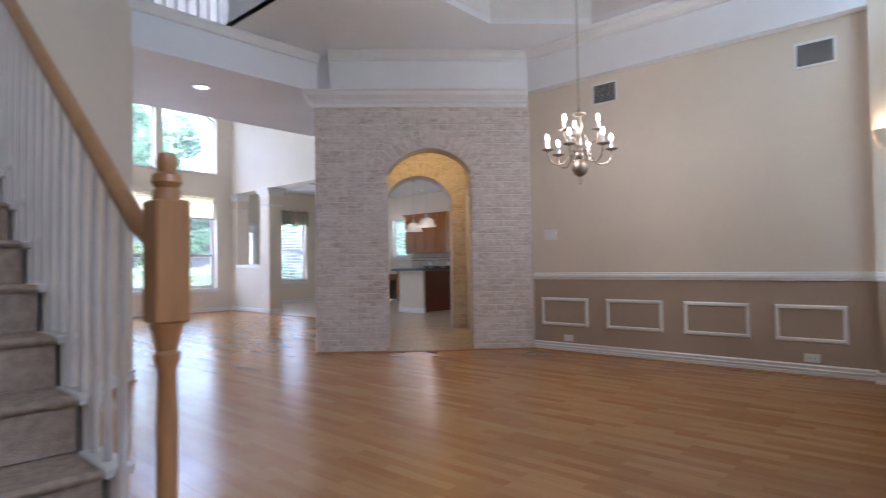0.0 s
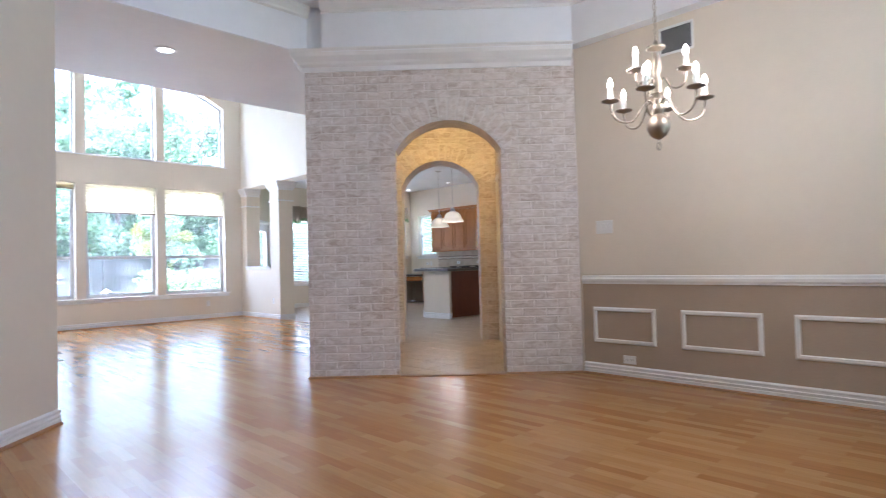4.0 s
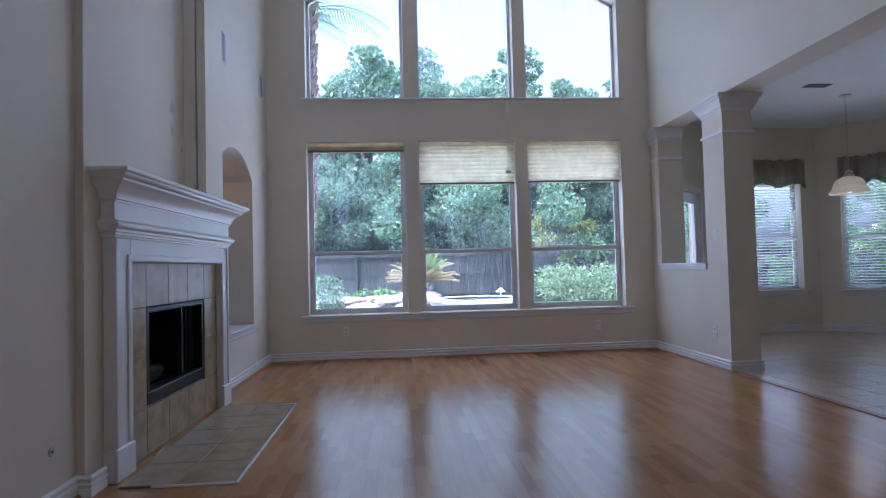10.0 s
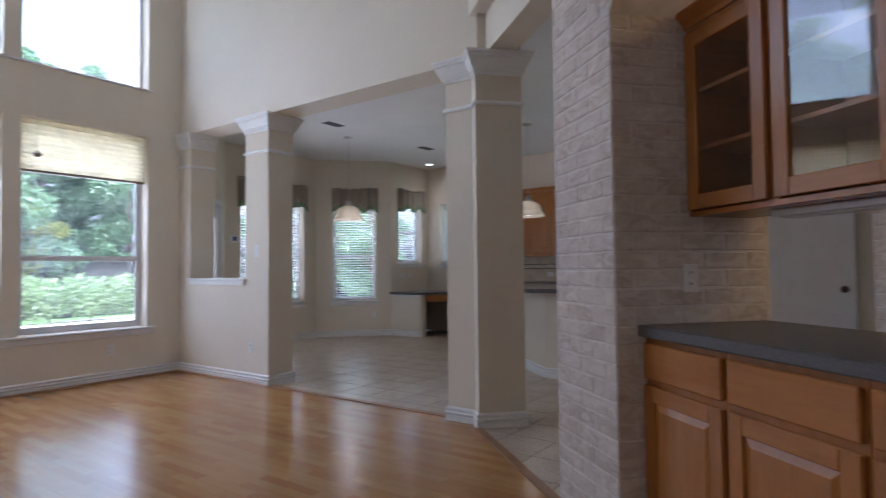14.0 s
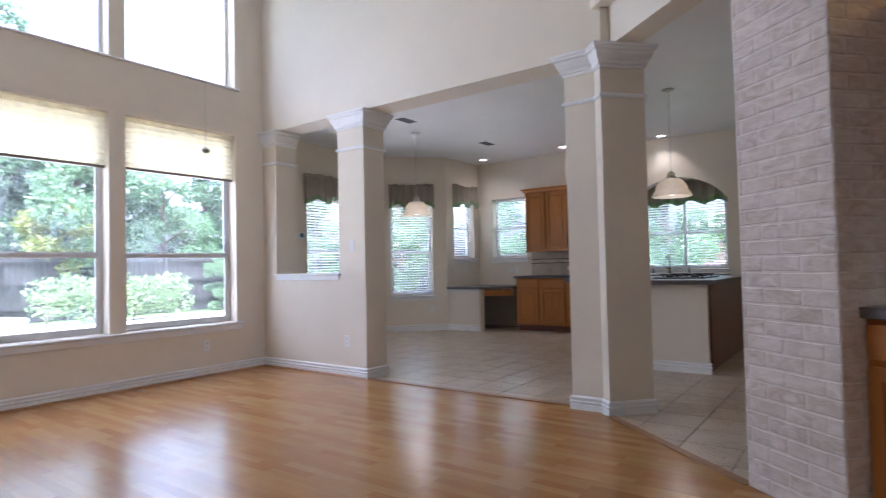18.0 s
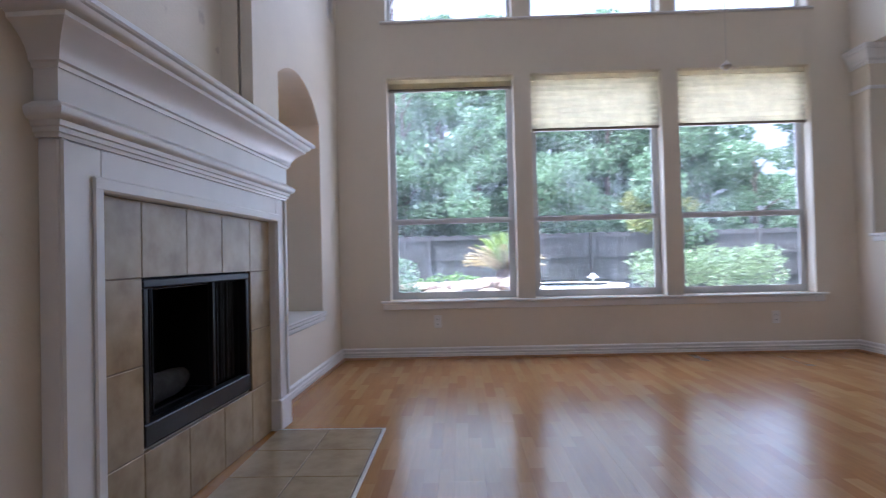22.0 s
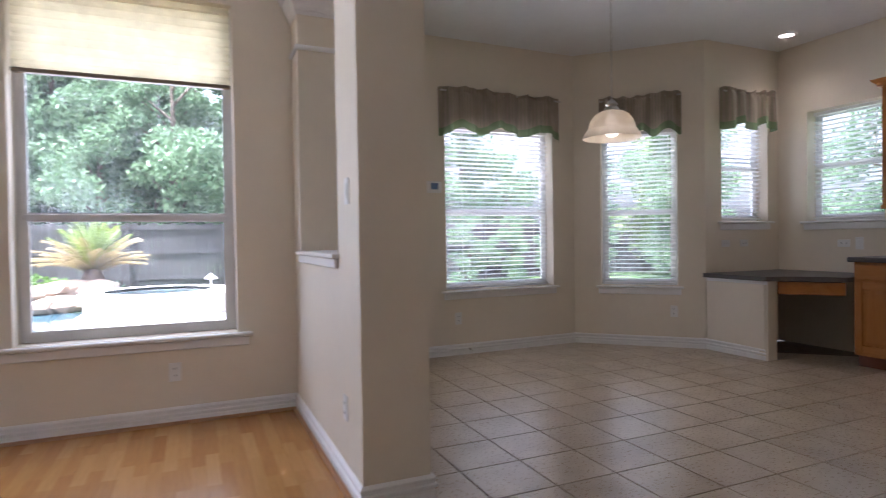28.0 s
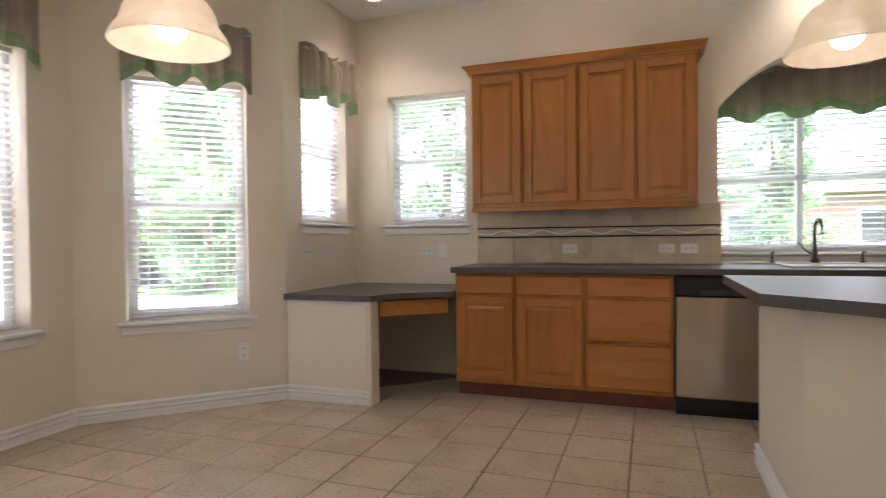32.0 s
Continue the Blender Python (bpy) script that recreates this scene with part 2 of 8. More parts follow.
def wall_paint(name, col, relief=0.35):
    """Matt wall paint over orange-peel texture, with faint scuffs."""
    mat, nt, bsdf, add, link = material(name)
    co = add("ShaderNodeTexCoord").outputs["Object"]
    a = noise_of(add, link, co, 1.3, 6, 0.6)
    b = noise_of(add, link, co, 14, 4, 0.6)
    mix = add("ShaderNodeMath")
    mix.operation = 'MULTIPLY_ADD'
    mix.inputs[1].default_value = 0.35
    link(b.outputs["Fac"], mix.inputs[0])
    link(a.outputs["Fac"], mix.inputs[2])
    r = ramp(add, link, mix.outputs[0], [(0.35, tuple(c * 0.95 for c in col)), (0.85, tuple(min(1, c * 1.03) for c in col))])
    link(r.outputs[0], bsdf.inputs["Base Color"])
    bsdf.inputs["Roughness"].default_value = 0.62
    p = noise_of(add, link, co, 70, 2, 0.5)
    bump_of(add, link, p.outputs["Fac"], relief, 0.003, bsdf)
    return mat


CREAM = wall_paint("cream_wall_paint", (0.73, 0.66, 0.54))
CREAM_D = wall_paint("dining_wall_paint", (0.72, 0.64, 0.525))
TAUPE = wall_paint("taupe_wainscot_paint", (0.41, 0.325, 0.24))
CEIL = wall_paint("white_ceiling_paint", (0.80, 0.79, 0.77), 0.9)
BLUEWHITE = wall_paint("white_upper_wall_paint", (0.83, 0.84, 0.86))
TRIM = plain("white_gloss_trim", (0.80, 0.79, 0.77), 0.32, vary=0.03, relief=0.04)
BLACK = plain("black_metal", (0.012, 0.012, 0.012), 0.4, 0.3, relief=0.1)
NICKEL = plain("brushed_nickel", (0.55, 0.52, 0.47), 0.3, 1.0, relief=0.05)
STEEL = plain("stainless_steel", (0.50, 0.46, 0.40), 0.20, 1.0, vary=0.04, relief=0)
PLASTIC = plain("white_plastic", (0.78, 0.77, 0.74), 0.35, vary=0.02, relief=0.03)
SLOT = plain("dark_slot", (0.03, 0.03, 0.03), 0.6, relief=0)
COUNTER = plain("grey_laminate_worktop", (0.088, 0.077, 0.070), 0.38, vary=0.35, scale=160, grain=220, relief=0.03)
VINYL = plain("white_window_vinyl", (0.80, 0.80, 0.79), 0.35, vary=0.02, relief=0.02)
ALU = plain("grey_aluminium_sash", (0.60, 0.59, 0.57), 0.4, 0.15, vary=0.05, relief=0.03)
GRAPHITE = plain("soot_black", (0.018, 0.017, 0.016), 0.75, relief=0.4)


def oak(name, dark, light, rough=0.33, along='Z', fine=1.0):
    """Stained wood with long grain along one axis."""
    mat, nt, bsdf, add, link = material(name)
    tc = add("ShaderNodeTexCoord")
    info = add("ShaderNodeObjectInfo")
    mp = add("ShaderNodeMapping")
    s = {'X': (0.12, 1, 1), 'Y': (1, 0.12, 1), 'Z': (1, 1, 0.12)}[along]
    mp.inputs["Scale"].default_value = s
    link(tc.outputs["Object"], mp.inputs["Vector"])
    off = add("ShaderNodeVectorMath")
    off.operation = 'ADD'
    comb = add("ShaderNodeCombineXYZ")
    mul = add("ShaderNodeMath")
    mul.operation = 'MULTIPLY'
    mul.inputs[1].default_value = 40.0
    link(info.outputs["Random"], mul.inputs[0])
    for i in range(3):
        link(mul.outputs[0], comb.inputs[i])
    link(mp.outputs[0], off.inputs[0])
    link(comb.outputs[0], off.inputs[1])
    a = noise_of(add, link, off.outputs[0], 7 * fine, 6, 0.6, 1.2)
    b = noise_of(add, link, off.outputs[0], 60 * fine, 4, 0.6, 0.3)
    m = add("ShaderNodeMath")
    m.operation = 'MULTIPLY_ADD'
    m.inputs[1].default_value = 0.4
    link(b.outputs["Fac"], m.inputs[0])
    link(a.outputs["Fac"], m.inputs[2])
    r = ramp(add, link, m.outputs[0], [(0.45, dark), (0.62, tuple((x + y) / 2 for x, y in zip(dark, light))), (0.9, light)])
    link(r.outputs[0], bsdf.inputs["Base Color"])
    bsdf.inputs["Roughness"].default_value = rough
    bump_of(add, link, b.outputs["Fac"], 0.08, 0.001, bsdf)
    return mat


HONEY = oak("honey_maple_stain", (0.335, 0.120, 0.020), (0.44, 0.178, 0.038), 0.26)
HONEY_X = oak("honey_maple_stain_crosswise", (0.335, 0.120, 0.020), (0.45, 0.184, 0.042), 0.26, along='X')
CHERRY = oak("dark_cherry_end_panel", (0.10, 0.028, 0.012), (0.17, 0.05, 0.02))
RAIL_OAK = oak("oak_handrail", (0.30, 0.15, 0.05), (0.45, 0.24, 0.09))


def laminate():
    """Three-strip laminate: staves of differing tone in each plank, with a soft sheen."""
    mat, nt, bsdf, add, link = material("laminate_plank")
    tc = add("ShaderNodeTexCoord")
    info = add("ShaderNodeObjectInfo")
    geo = add("ShaderNodeNewGeometry")
    rnd = add("ShaderNodeMath")
    rnd.operation = 'ADD'
    link(info.outputs["Random"], rnd.inputs[0])
    link(geo.outputs["Random Per Island"], rnd.inputs[1])
    big = add("ShaderNodeMath")
    big.operation = 'MULTIPLY'
    big.inputs[1].default_value = 53.0
    link(rnd.outputs[0], big.inputs[0])
    sep = add("ShaderNodeSeparateXYZ")
    link(geo.outputs["Position"], sep.inputs[0])
    comb = add("ShaderNodeCombineXYZ")
    link(sep.outputs["Y"], comb.inputs[0])
    link(sep.outputs["X"], comb.inputs[1])
    brick = add("ShaderNodeTexBrick")
    brick.offset, brick.offset_frequency, brick.squash = 0.37, 2, 1.0
    brick.inputs["Scale"].default_value = 1.0
    brick.inputs["Brick Width"].default_value, brick.inputs["Row Height"].default_value = 0.43, 0.065
    brick.inputs["Mortar Size"].default_value, brick.inputs["Bias"].default_value = 0.0006, 0.0
    brick.inputs["Color1"].default_value, brick.inputs["Color2"].default_value = (0, 0, 0, 1), (1, 1, 1, 1)
    brick.inputs["Mortar"].default_value = (0.1, 0.1, 0.1, 1)
    link(comb.outputs[0], brick.inputs["Vector"])
    gm = add("ShaderNodeMapping")
    gm.inputs["Scale"].default_value = (1, 0.07, 1)
    link(geo.outputs["Position"], gm.inputs["Vector"])
    ga = add("ShaderNodeVectorMath")
    ga.operation = 'ADD'
    gc = add("ShaderNodeCombineXYZ")
    link(big.outputs[0], gc.inputs[2])
    link(gm.outputs[0], ga.inputs[0])
    link(gc.outputs[0], ga.inputs[1])
    g = noise_of(add, link, ga.outputs[0], 55, 5, 0.65, 0.8)
    s = noise_of(add, link, ga.outputs[0], 6, 4, 0.6)
    base = ramp(add, link, brick.outputs["Color"], [(0.0, (0.36, 0.165, 0.042)), (0.5, (0.425, 0.212, 0.060)), (1.0, (0.48, 0.258, 0.084))])
    grain = ramp(add, link, g.outputs["Fac"], [(0.3, (0.86, 0.85, 0.84)), (0.65, (1.06, 1.05, 1.04))])
    mix = add("ShaderNodeMix")
    mix.data_type, mix.blend_type = 'RGBA', 'MULTIPLY'
    mix.inputs["Factor"].default_value = 0.8
    link(base.outputs[0], mix.inputs["A"])
    link(grain.outputs[0], mix.inputs["B"])
    link(mix.outputs["Result"], bsdf.inputs["Base Color"])
    rr = add("ShaderNodeMapRange")
    rr.inputs[1].default_value, rr.inputs[2].default_value = 0.3, 0.7
    rr.inputs[3].default_value, rr.inputs[4].default_value = 0.18, 0.27
    link(s.outputs["Fac"], rr.inputs[0])
    link(rr.outputs[0], bsdf.inputs["Roughness"])
    bump_of(add, link, s.outputs["Fac"], 0.03, 0.001, bsdf)
    return mat


def ceramic(name, lo, mid, hi, rough=0.3, scale=5.0):
    """Glazed tile with clouded colour that differs from tile to tile."""
    mat, nt, bsdf, add, link = material(name)
    geo = add("ShaderNodeNewGeometry")
    info = add("ShaderNodeObjectInfo")
    rnd = add("ShaderNodeMath")
    rnd.operation = 'ADD'
    link(info.outputs["Random"], rnd.inputs[0])
    link(geo.outputs["Random Per Island"], rnd.inputs[1])
    mul = add("ShaderNodeMath")
    mul.operation = 'MULTIPLY'
    mul.inputs[1].default_value = 31.0
    link(rnd.outputs[0], mul.inputs[0])
    n = add("ShaderNodeTexNoise")
    n.noise_dimensions = '4D'
    n.inputs["Scale"].default_value, n.inputs["Detail"].default_value, n.inputs["Roughness"].default_value = scale, 5, 0.55
    link(geo.outputs["Position"], n.inputs["Vector"])
    link(mul.outputs[0], n.inputs["W"])
    r = ramp(add, link, n.outputs["Fac"], [(0.32, lo), (0.5, mid), (0.7, hi)])
    link(r.outputs[0], bsdf.inputs["Base Color"])
    f = noise_of(add, link, geo.outputs["Position"], 60, 3)
    m = add("ShaderNodeMapRange")
    m.inputs[3].default_value, m.inputs[4].default_value = rough - 0.06, rough + 0.1
    link(f.outputs["Fac"], m.inputs[0])
    link(m.outputs[0], bsdf.inputs["Roughness"])
    bump_of(add, link, n.outputs["Fac"], 0.05, 0.002, bsdf)
    return mat


def stained_paint():
    """Cream wall paint with a few brown water stains."""
    mat, nt, bsdf, add, link = material("stained_recess_paint")
    co = add("ShaderNodeTexCoord").outputs["Object"]
    a = noise_of(add, link, co, 2.6, 2, 0.4)
    b = noise_of(add, link, co, 9, 4, 0.6)
    m = add("ShaderNodeMath")
    m.operation = 'MULTIPLY_ADD'
    m.inputs[1].default_value = 0.35
    link(b.outputs["Fac"], m.inputs[0])
    link(a.outputs["Fac"], m.inputs[2])
    r = ramp(add, link, m.outputs[0], [(0.0, (0.70, 0.64, 0.55)), (0.87, (0.73, 0.66, 0.54)), (0.90, (0.57, 0.50, 0.42))])
    link(r.outputs[0], bsdf.inputs["Base Color"])
    bsdf.inputs["Roughness"].default_value = 0.62
    bump_of(add, link, noise_of(add, link, co, 70, 2).outputs["Fac"], 0.35, 0.003, bsdf)
    return mat


LAMINATE = laminate()
FLOOR_TILE = ceramic("beige_floor_tile", (0.40, 0.315, 0.225), (0.49, 0.40, 0.295), (0.56, 0.47, 0.36), 0.27, 3.5)
HEARTH_TILE = ceramic("tan_hearth_tile", (0.27, 0.185, 0.085), (0.37, 0.275, 0.145), (0.45, 0.345, 0.20), 0.3, 9.0)
SPLASH_TILE = ceramic("sand_splash_tile", (0.44, 0.36, 0.25), (0.54, 0.45, 0.33), (0.60, 0.52, 0.40), 0.3, 6.0)
TILE_GROUT = plain("tan_tile_grout", (0.25, 0.19, 0.125), 0.85, vary=0.15, scale=20, relief=0.3)
GROUT = plain("grey_brown_grout", (0.19, 0.155, 0.12), 0.85, vary=0.2, scale=20, relief=0.3)
PALE_GROUT = plain("sand_grout", (0.38, 0.32, 0.25), 0.85, vary=0.1, scale=20, relief=0.3)
MORTAR = plain("pale_mortar", (0.70, 0.645, 0.595), 0.9, vary=0.12, scale=12, relief=0.6, depth=0.004)


def smeared_brick():
    """Tan brick with an uneven whitewash smeared over it."""
    mat, nt, bsdf, add, link = material("whitewashed_brick")
    geo = add("ShaderNodeNewGeometry")
    info = add("ShaderNodeObjectInfo")
    rnd = add("ShaderNodeMath")
    rnd.operation = 'ADD'
    link(info.outputs["Random"], rnd.inputs[0])
    link(geo.outputs["Random Per Island"], rnd.inputs[1])
    frac = add("ShaderNodeMath")
    frac.operation = 'FRACT'
    link(rnd.outputs[0], frac.inputs[0])
    tan = ramp(add, link, frac.outputs[0], [(0.0, (0.44, 0.35, 0.285)), (0.5, (0.52, 0.435, 0.37)), (1.0, (0.58, 0.50, 0.44))])
    st = add("ShaderNodeMapping")
    st.inputs["Scale"].default_value = (1, 1, 2.2)
    link(geo.outputs["Position"], st.inputs["Vector"])
    a = noise_of(add, link, st.outputs[0], 9, 6, 0.62, 1.2)
    smear = ramp(add, link, a.outputs["Fac"], [(0.34, (0.08, 0.08, 0.08)), (0.66, (0.95, 0.95, 0.95))])
    mix = add("ShaderNodeMix")
    mix.data_type = 'RGBA'
    link(smear.outputs[0], mix.inputs["Factor"])
    link(tan.outputs[0], mix.inputs["A"])
    mix.inputs["B"].default_value = (0.76, 0.70, 0.65, 1)
    link(mix.outputs["Result"], bsdf.inputs["Base Color"])
    bsdf.inputs["Roughness"].default_value = 0.88
    b = noise_of(add, link, geo.outputs["Position"], 90, 4, 0.65)
    m = add("ShaderNodeMath")
    m.operation = 'ADD'
    link(a.outputs["Fac"], m.inputs[0])
    link(b.outputs["Fac"], m.inputs[1])
    bump_of(add, link, m.outputs[0], 0.4, 0.004, bsdf)
    return mat


BRICK = smeared_brick()


def sheen(add, link, least=0.06):
    """Share of light that a pane mirrors, rising towards grazing view."""
    lw = add("ShaderNodeLayerWeight")
    lw.inputs["Blend"].default_value = 0.5
    p = add("ShaderNodeMath")
    p.operation = 'POWER'
    p.inputs[1].default_value = 4.0
    link(lw.outputs["Facing"], p.inputs[0])
    m = add("ShaderNodeMath")
    m.operation = 'MULTIPLY_ADD'
    m.inputs[1].default_value, m.inputs[2].default_value = 0.85, least
    link(p.outputs[0], m.inputs[0])
    return m


def thin_glass(name="clear_pane", least=0.06):
    """A pane as clear film with a mirror sheen, so that it does not bend the view."""
    mat, nt, bsdf, add, link = material(name)
    tr = add("ShaderNodeBsdfTransparent")
    gl = add("ShaderNodeBsdfGlossy")
    gl.inputs["Roughness"].default_value = 0.01
    fr = sheen(add, link, least)
    mx = add("ShaderNodeMixShader")
    link(fr.outputs[0], mx.inputs[0])
    link(tr.outputs[0], mx.inputs[1])
    link(gl.outputs[0], mx.inputs[2])
    link(mx.outputs[0], nt.nodes["Material Output"].inputs["Surface"])
    return mat


def streaked_glare_glass():
    """A pane with dried water streaks that catch the daylight; its pale veil also imitates window glare."""
    mat, nt, bsdf, add, link = material("streaked_glare_pane")
    geo = add("ShaderNodeNewGeometry")
    mp = add("ShaderNodeMapping")
    mp.inputs["Scale"].default_value = (1, 1, 0.045)
    link(geo.outputs["Position"], mp.inputs["Vector"])
    a = noise_of(add, link, mp.outputs[0], 95, 3, 0.6)
    b = noise_of(add, link, geo.outputs["Position"], 1.2, 3)
    m = add("ShaderNodeMath")
    m.operation = 'MULTIPLY'
    link(a.outputs["Fac"], m.inputs[0])
    link(b.outputs["Fac"], m.inputs[1])
    r = ramp(add, link, m.outputs[0], [(0.22, (0.025, 0.025, 0.025)), (0.28, (0.05, 0.05, 0.05)), (0.36, (0.17, 0.17, 0.17))])
    tr = add("ShaderNodeBsdfTransparent")
    df = add("ShaderNodeBsdfTranslucent")
    df.inputs["Color"].default_value = (0.8, 0.82, 0.84, 1)
    m1 = add("ShaderNodeMixShader")
    link(r.outputs[0], m1.inputs[0])
    link(tr.outputs[0], m1.inputs[1])
    link(df.outputs[0], m1.inputs[2])
    gl = add("ShaderNodeBsdfGlossy")
    gl.inputs["Roughness"].default_value = 0.01
    fr = sheen(add, link)
    m2 = add("ShaderNodeMixShader")
    link(fr.outputs[0], m2.inputs[0])
    link(m1.outputs[0], m2.inputs[1])
    link(gl.outputs[0], m2.inputs[2])
    link(m2.outputs[0], nt.nodes["Material Output"].inputs["Surface"])
    return mat


PANE = thin_glass()
PANE_B = thin_glass("cabinet_glass", 0.17)
PANE_S = streaked_glare_glass()


def cloth(name, col, through=0.4, weave=300.0, stripes=None):
    """Fabric that lets part of the light through."""
    mat, nt, bsdf, add, link = material(name)
    co = add("ShaderNodeTexCoord").outputs["Object"]
    n = noise_of(add, link, co, 8, 4)
    r = ramp(add, link, n.outputs["Fac"], [(0.3, tuple(c * 0.88 for c in col)), (0.7, tuple(min(1, c * 1.1) for c in col))])
    colour = r.outputs[0]
    if stripes:
        w = add("ShaderNodeTexWave")
        w.bands_direction = 'X'
        w.inputs["Scale"].default_value, w.inputs["Distortion"].default_value = 11.0, 0.6
        link(co, w.inputs["Vector"])
        mix = add("ShaderNodeMix")
        mix.data_type = 'RGBA'
        f = ramp(add, link, w.outputs["Fac"], [(0.45, (0, 0, 0)), (0.6, (0.8, 0.8, 0.8))])
        link(f.outputs[0], mix.inputs["Factor"])
        link(colour, mix.inputs["A"])
        mix.inputs["B"].default_value = (*stripes, 1)
        colour = mix.outputs["Result"]
    link(colour, bsdf.inputs["Base Color"])
    bsdf.inputs["Roughness"].default_value = 0.9
    t = add("ShaderNodeBsdfTranslucent")
    link(colour, t.inputs["Color"])
    mx = add("ShaderNodeMixShader")
    mx.inputs[0].default_value = through
    link(bsdf.outputs[0], mx.inputs[1])
    link(t.outputs[0], mx.inputs[2])
    link(mx.outputs[0], nt.nodes["Material Output"].inputs["Surface"])
    wv = noise_of(add, link, co, weave, 2)
    bump_of(add, link, wv.outputs["Fac"], 0.2, 0.001, bsdf)
    return mat


SHADE_CLOTH = cloth("cream_cellular_shade", (0.86, 0.81, 0.66), 0.72)
VALANCE = cloth("striped_valance_cloth", (0.37, 0.30, 0.235), 0.2, stripes=(0.29, 0.265, 0.19))
VALANCE_HEM = cloth("green_valance_lining", (0.20, 0.26, 0.14), 0.35)
SLAT = cloth("white_blind_slat", (0.82, 0.82, 0.80), 0.25)
CARPET = plain("beige_stair_carpet", (0.42, 0.33, 0.24), 0.95, vary=0.2, scale=30, grain=260, relief=0.9, depth=0.006)


def lit(name, col, strength, base=(0.8, 0.8, 0.8)):
    """Something that gives off light itself."""
    mat, nt, bsdf, add, link = material(name)
    bsdf.inputs["Base Color"].default_value = (*base, 1)
    bsdf.inputs["Emission Color"].default_value = (*col, 1)
    bsdf.inputs["Emission Strength"].default_value = strength
    return mat


BULB = lit("glowing_bulb", (1.0, 0.80, 0.54), 2.6)
GLOBE = lit("glowing_globe", (1.0, 0.86, 0.66), 0.7)
CAN_LENS = lit("glowing_can_lamp", (1.0, 0.88, 0.70), 1.6)


def frosted():
    mat, nt, bsdf, add, link = material("frosted_lamp_glass")
    co = add("ShaderNodeTexCoord").outputs["Object"]
    n = noise_of(add, link, co, 25, 3)
    r = ramp(add, link, n.outputs["Fac"], [(0.3, (0.80, 0.72, 0.60)), (0.7, (0.86, 0.80, 0.69))])
    link(r.outputs[0], bsdf.inputs["Base Color"])
    bsdf.inputs["Roughness"].default_value = 0.35
    t = add("ShaderNodeBsdfTranslucent")
    link(r.outputs[0], t.inputs["Color"])
    mx = add("ShaderNodeMixShader")
    mx.inputs[0].default_value = 0.45
    link(bsdf.outputs[0], mx.inputs[1])
    link(t.outputs[0], mx.inputs[2])
    clear = add("ShaderNodeBsdfTransparent")
    thin = add("ShaderNodeMixShader")
    thin.inputs[0].default_value = 0.2
    link(mx.outputs[0], thin.inputs[1])
    link(clear.outputs[0], thin.inputs[2])
    link(thin.outputs[0], nt.nodes["Material Output"].inputs["Surface"])
    return mat


FROST = frosted()
# ---- plan ----
LW, WW, RW = 3.045, 13.12, 7.80          # living room: left wall, window wall, right wall
BF, TW = 3.11, 3.08                     # chimney breast face, thermostat wall
HEAD, K_CEIL, BRIDGE, HIGH = 2.70, 3.02, 2.99, 5.7
A, B, C = (5.05, 5.92), (6.78, 7.965), (6.80, 4.17)   # corners of the brick block
AL, AR = (5.63, 5.34), (6.311, 4.659)   # jambs of the first arch
DX, DY = 0.646, 0.7635                  # the bar's face runs this way from A
DW = 6.815                              # dining wall


def bar_at(s, m):
    """A place s metres along the bar's face from A and m metres behind it."""
    return (A[0] + s * DX + m * DY, A[1] + s * DY - m * DX)


def ves_at(e, v):
    """A place e metres along the dining face from A and v metres behind it."""
    return (A[0] + (e + v) * 0.70711, A[1] + (v - e) * 0.70711)


# ---- floors ----
solid("floor_base", MB().prism([(-1.3, -2.6), (3.4, -2.6), (7.0, 0.4), (7.0, 4.4), (12.98, 7.0), (12.98, 13.5), (10.95, 14.4), (9.0, 14.4), (8.0, 13.28), (2.9, 13.28), (2.0, 9.0), (-1.3, 8.2)], -0.15, -0.014),
      GROUT, "sub-floor under the planks and tiles", category="floor")

# ---- living room walls ----
ARCH_TOP = arched(RW - 7.44, RW - 3.55, 4.38, 0.52)
SPANS = [(3.55, 4.73), (4.89, 6.09), (6.24, 7.43)]
holes = []
for x0, x1 in SPANS:
    holes += [(RW - x1, RW - x0, 0.54, 2.62), (RW - x1, RW - x0, 3.15, 4.91, ARCH_TOP)]
wall("wall_window", (RW, WW), (LW, WW), 0.17, 0, HIGH, holes, CREAM, "cream painted two-storey wall with six large windows")
wall("wall_fireplace", (LW, WW), (LW, 7.87), 0.5, 0, HIGH, [(WW - 12.45, WW - 11.30, 0.50, 2.28, arched(WW - 12.45, WW - 11.30, 2.04, 0.24)), (WW - 10.79, WW - 9.60, 1.64, 5.2), (WW - 10.68, WW - 9.72, 0.26, 0.91)],
     CREAM, "cream painted wall with fireplace and arched niche")
solid("wall_fireplace_back", MB().box(LW - 0.62, 9.3, 0, LW - 0.505, 11.2, HIGH), CREAM, "back of the fireplace wall's recesses")
solid("niche_back", MB().box(LW - 0.74, 11.2, 0.3, LW - 0.69, 12.60, 2.5).box(LW - 0.69, 11.2, 0.3, LW - 0.505, 11.29, 2.5).box(LW - 0.69, 12.46, 0.3, LW - 0.505, 12.60, 2.5).box(LW - 0.69, 11.29, 2.42, LW - 0.505, 12.46, 2.5).box(LW - 0.69, 11.29, 0.3, LW - 0.505, 12.46, 0.478), CREAM, "cream back and sides of the shelf niche")
breast = MB()
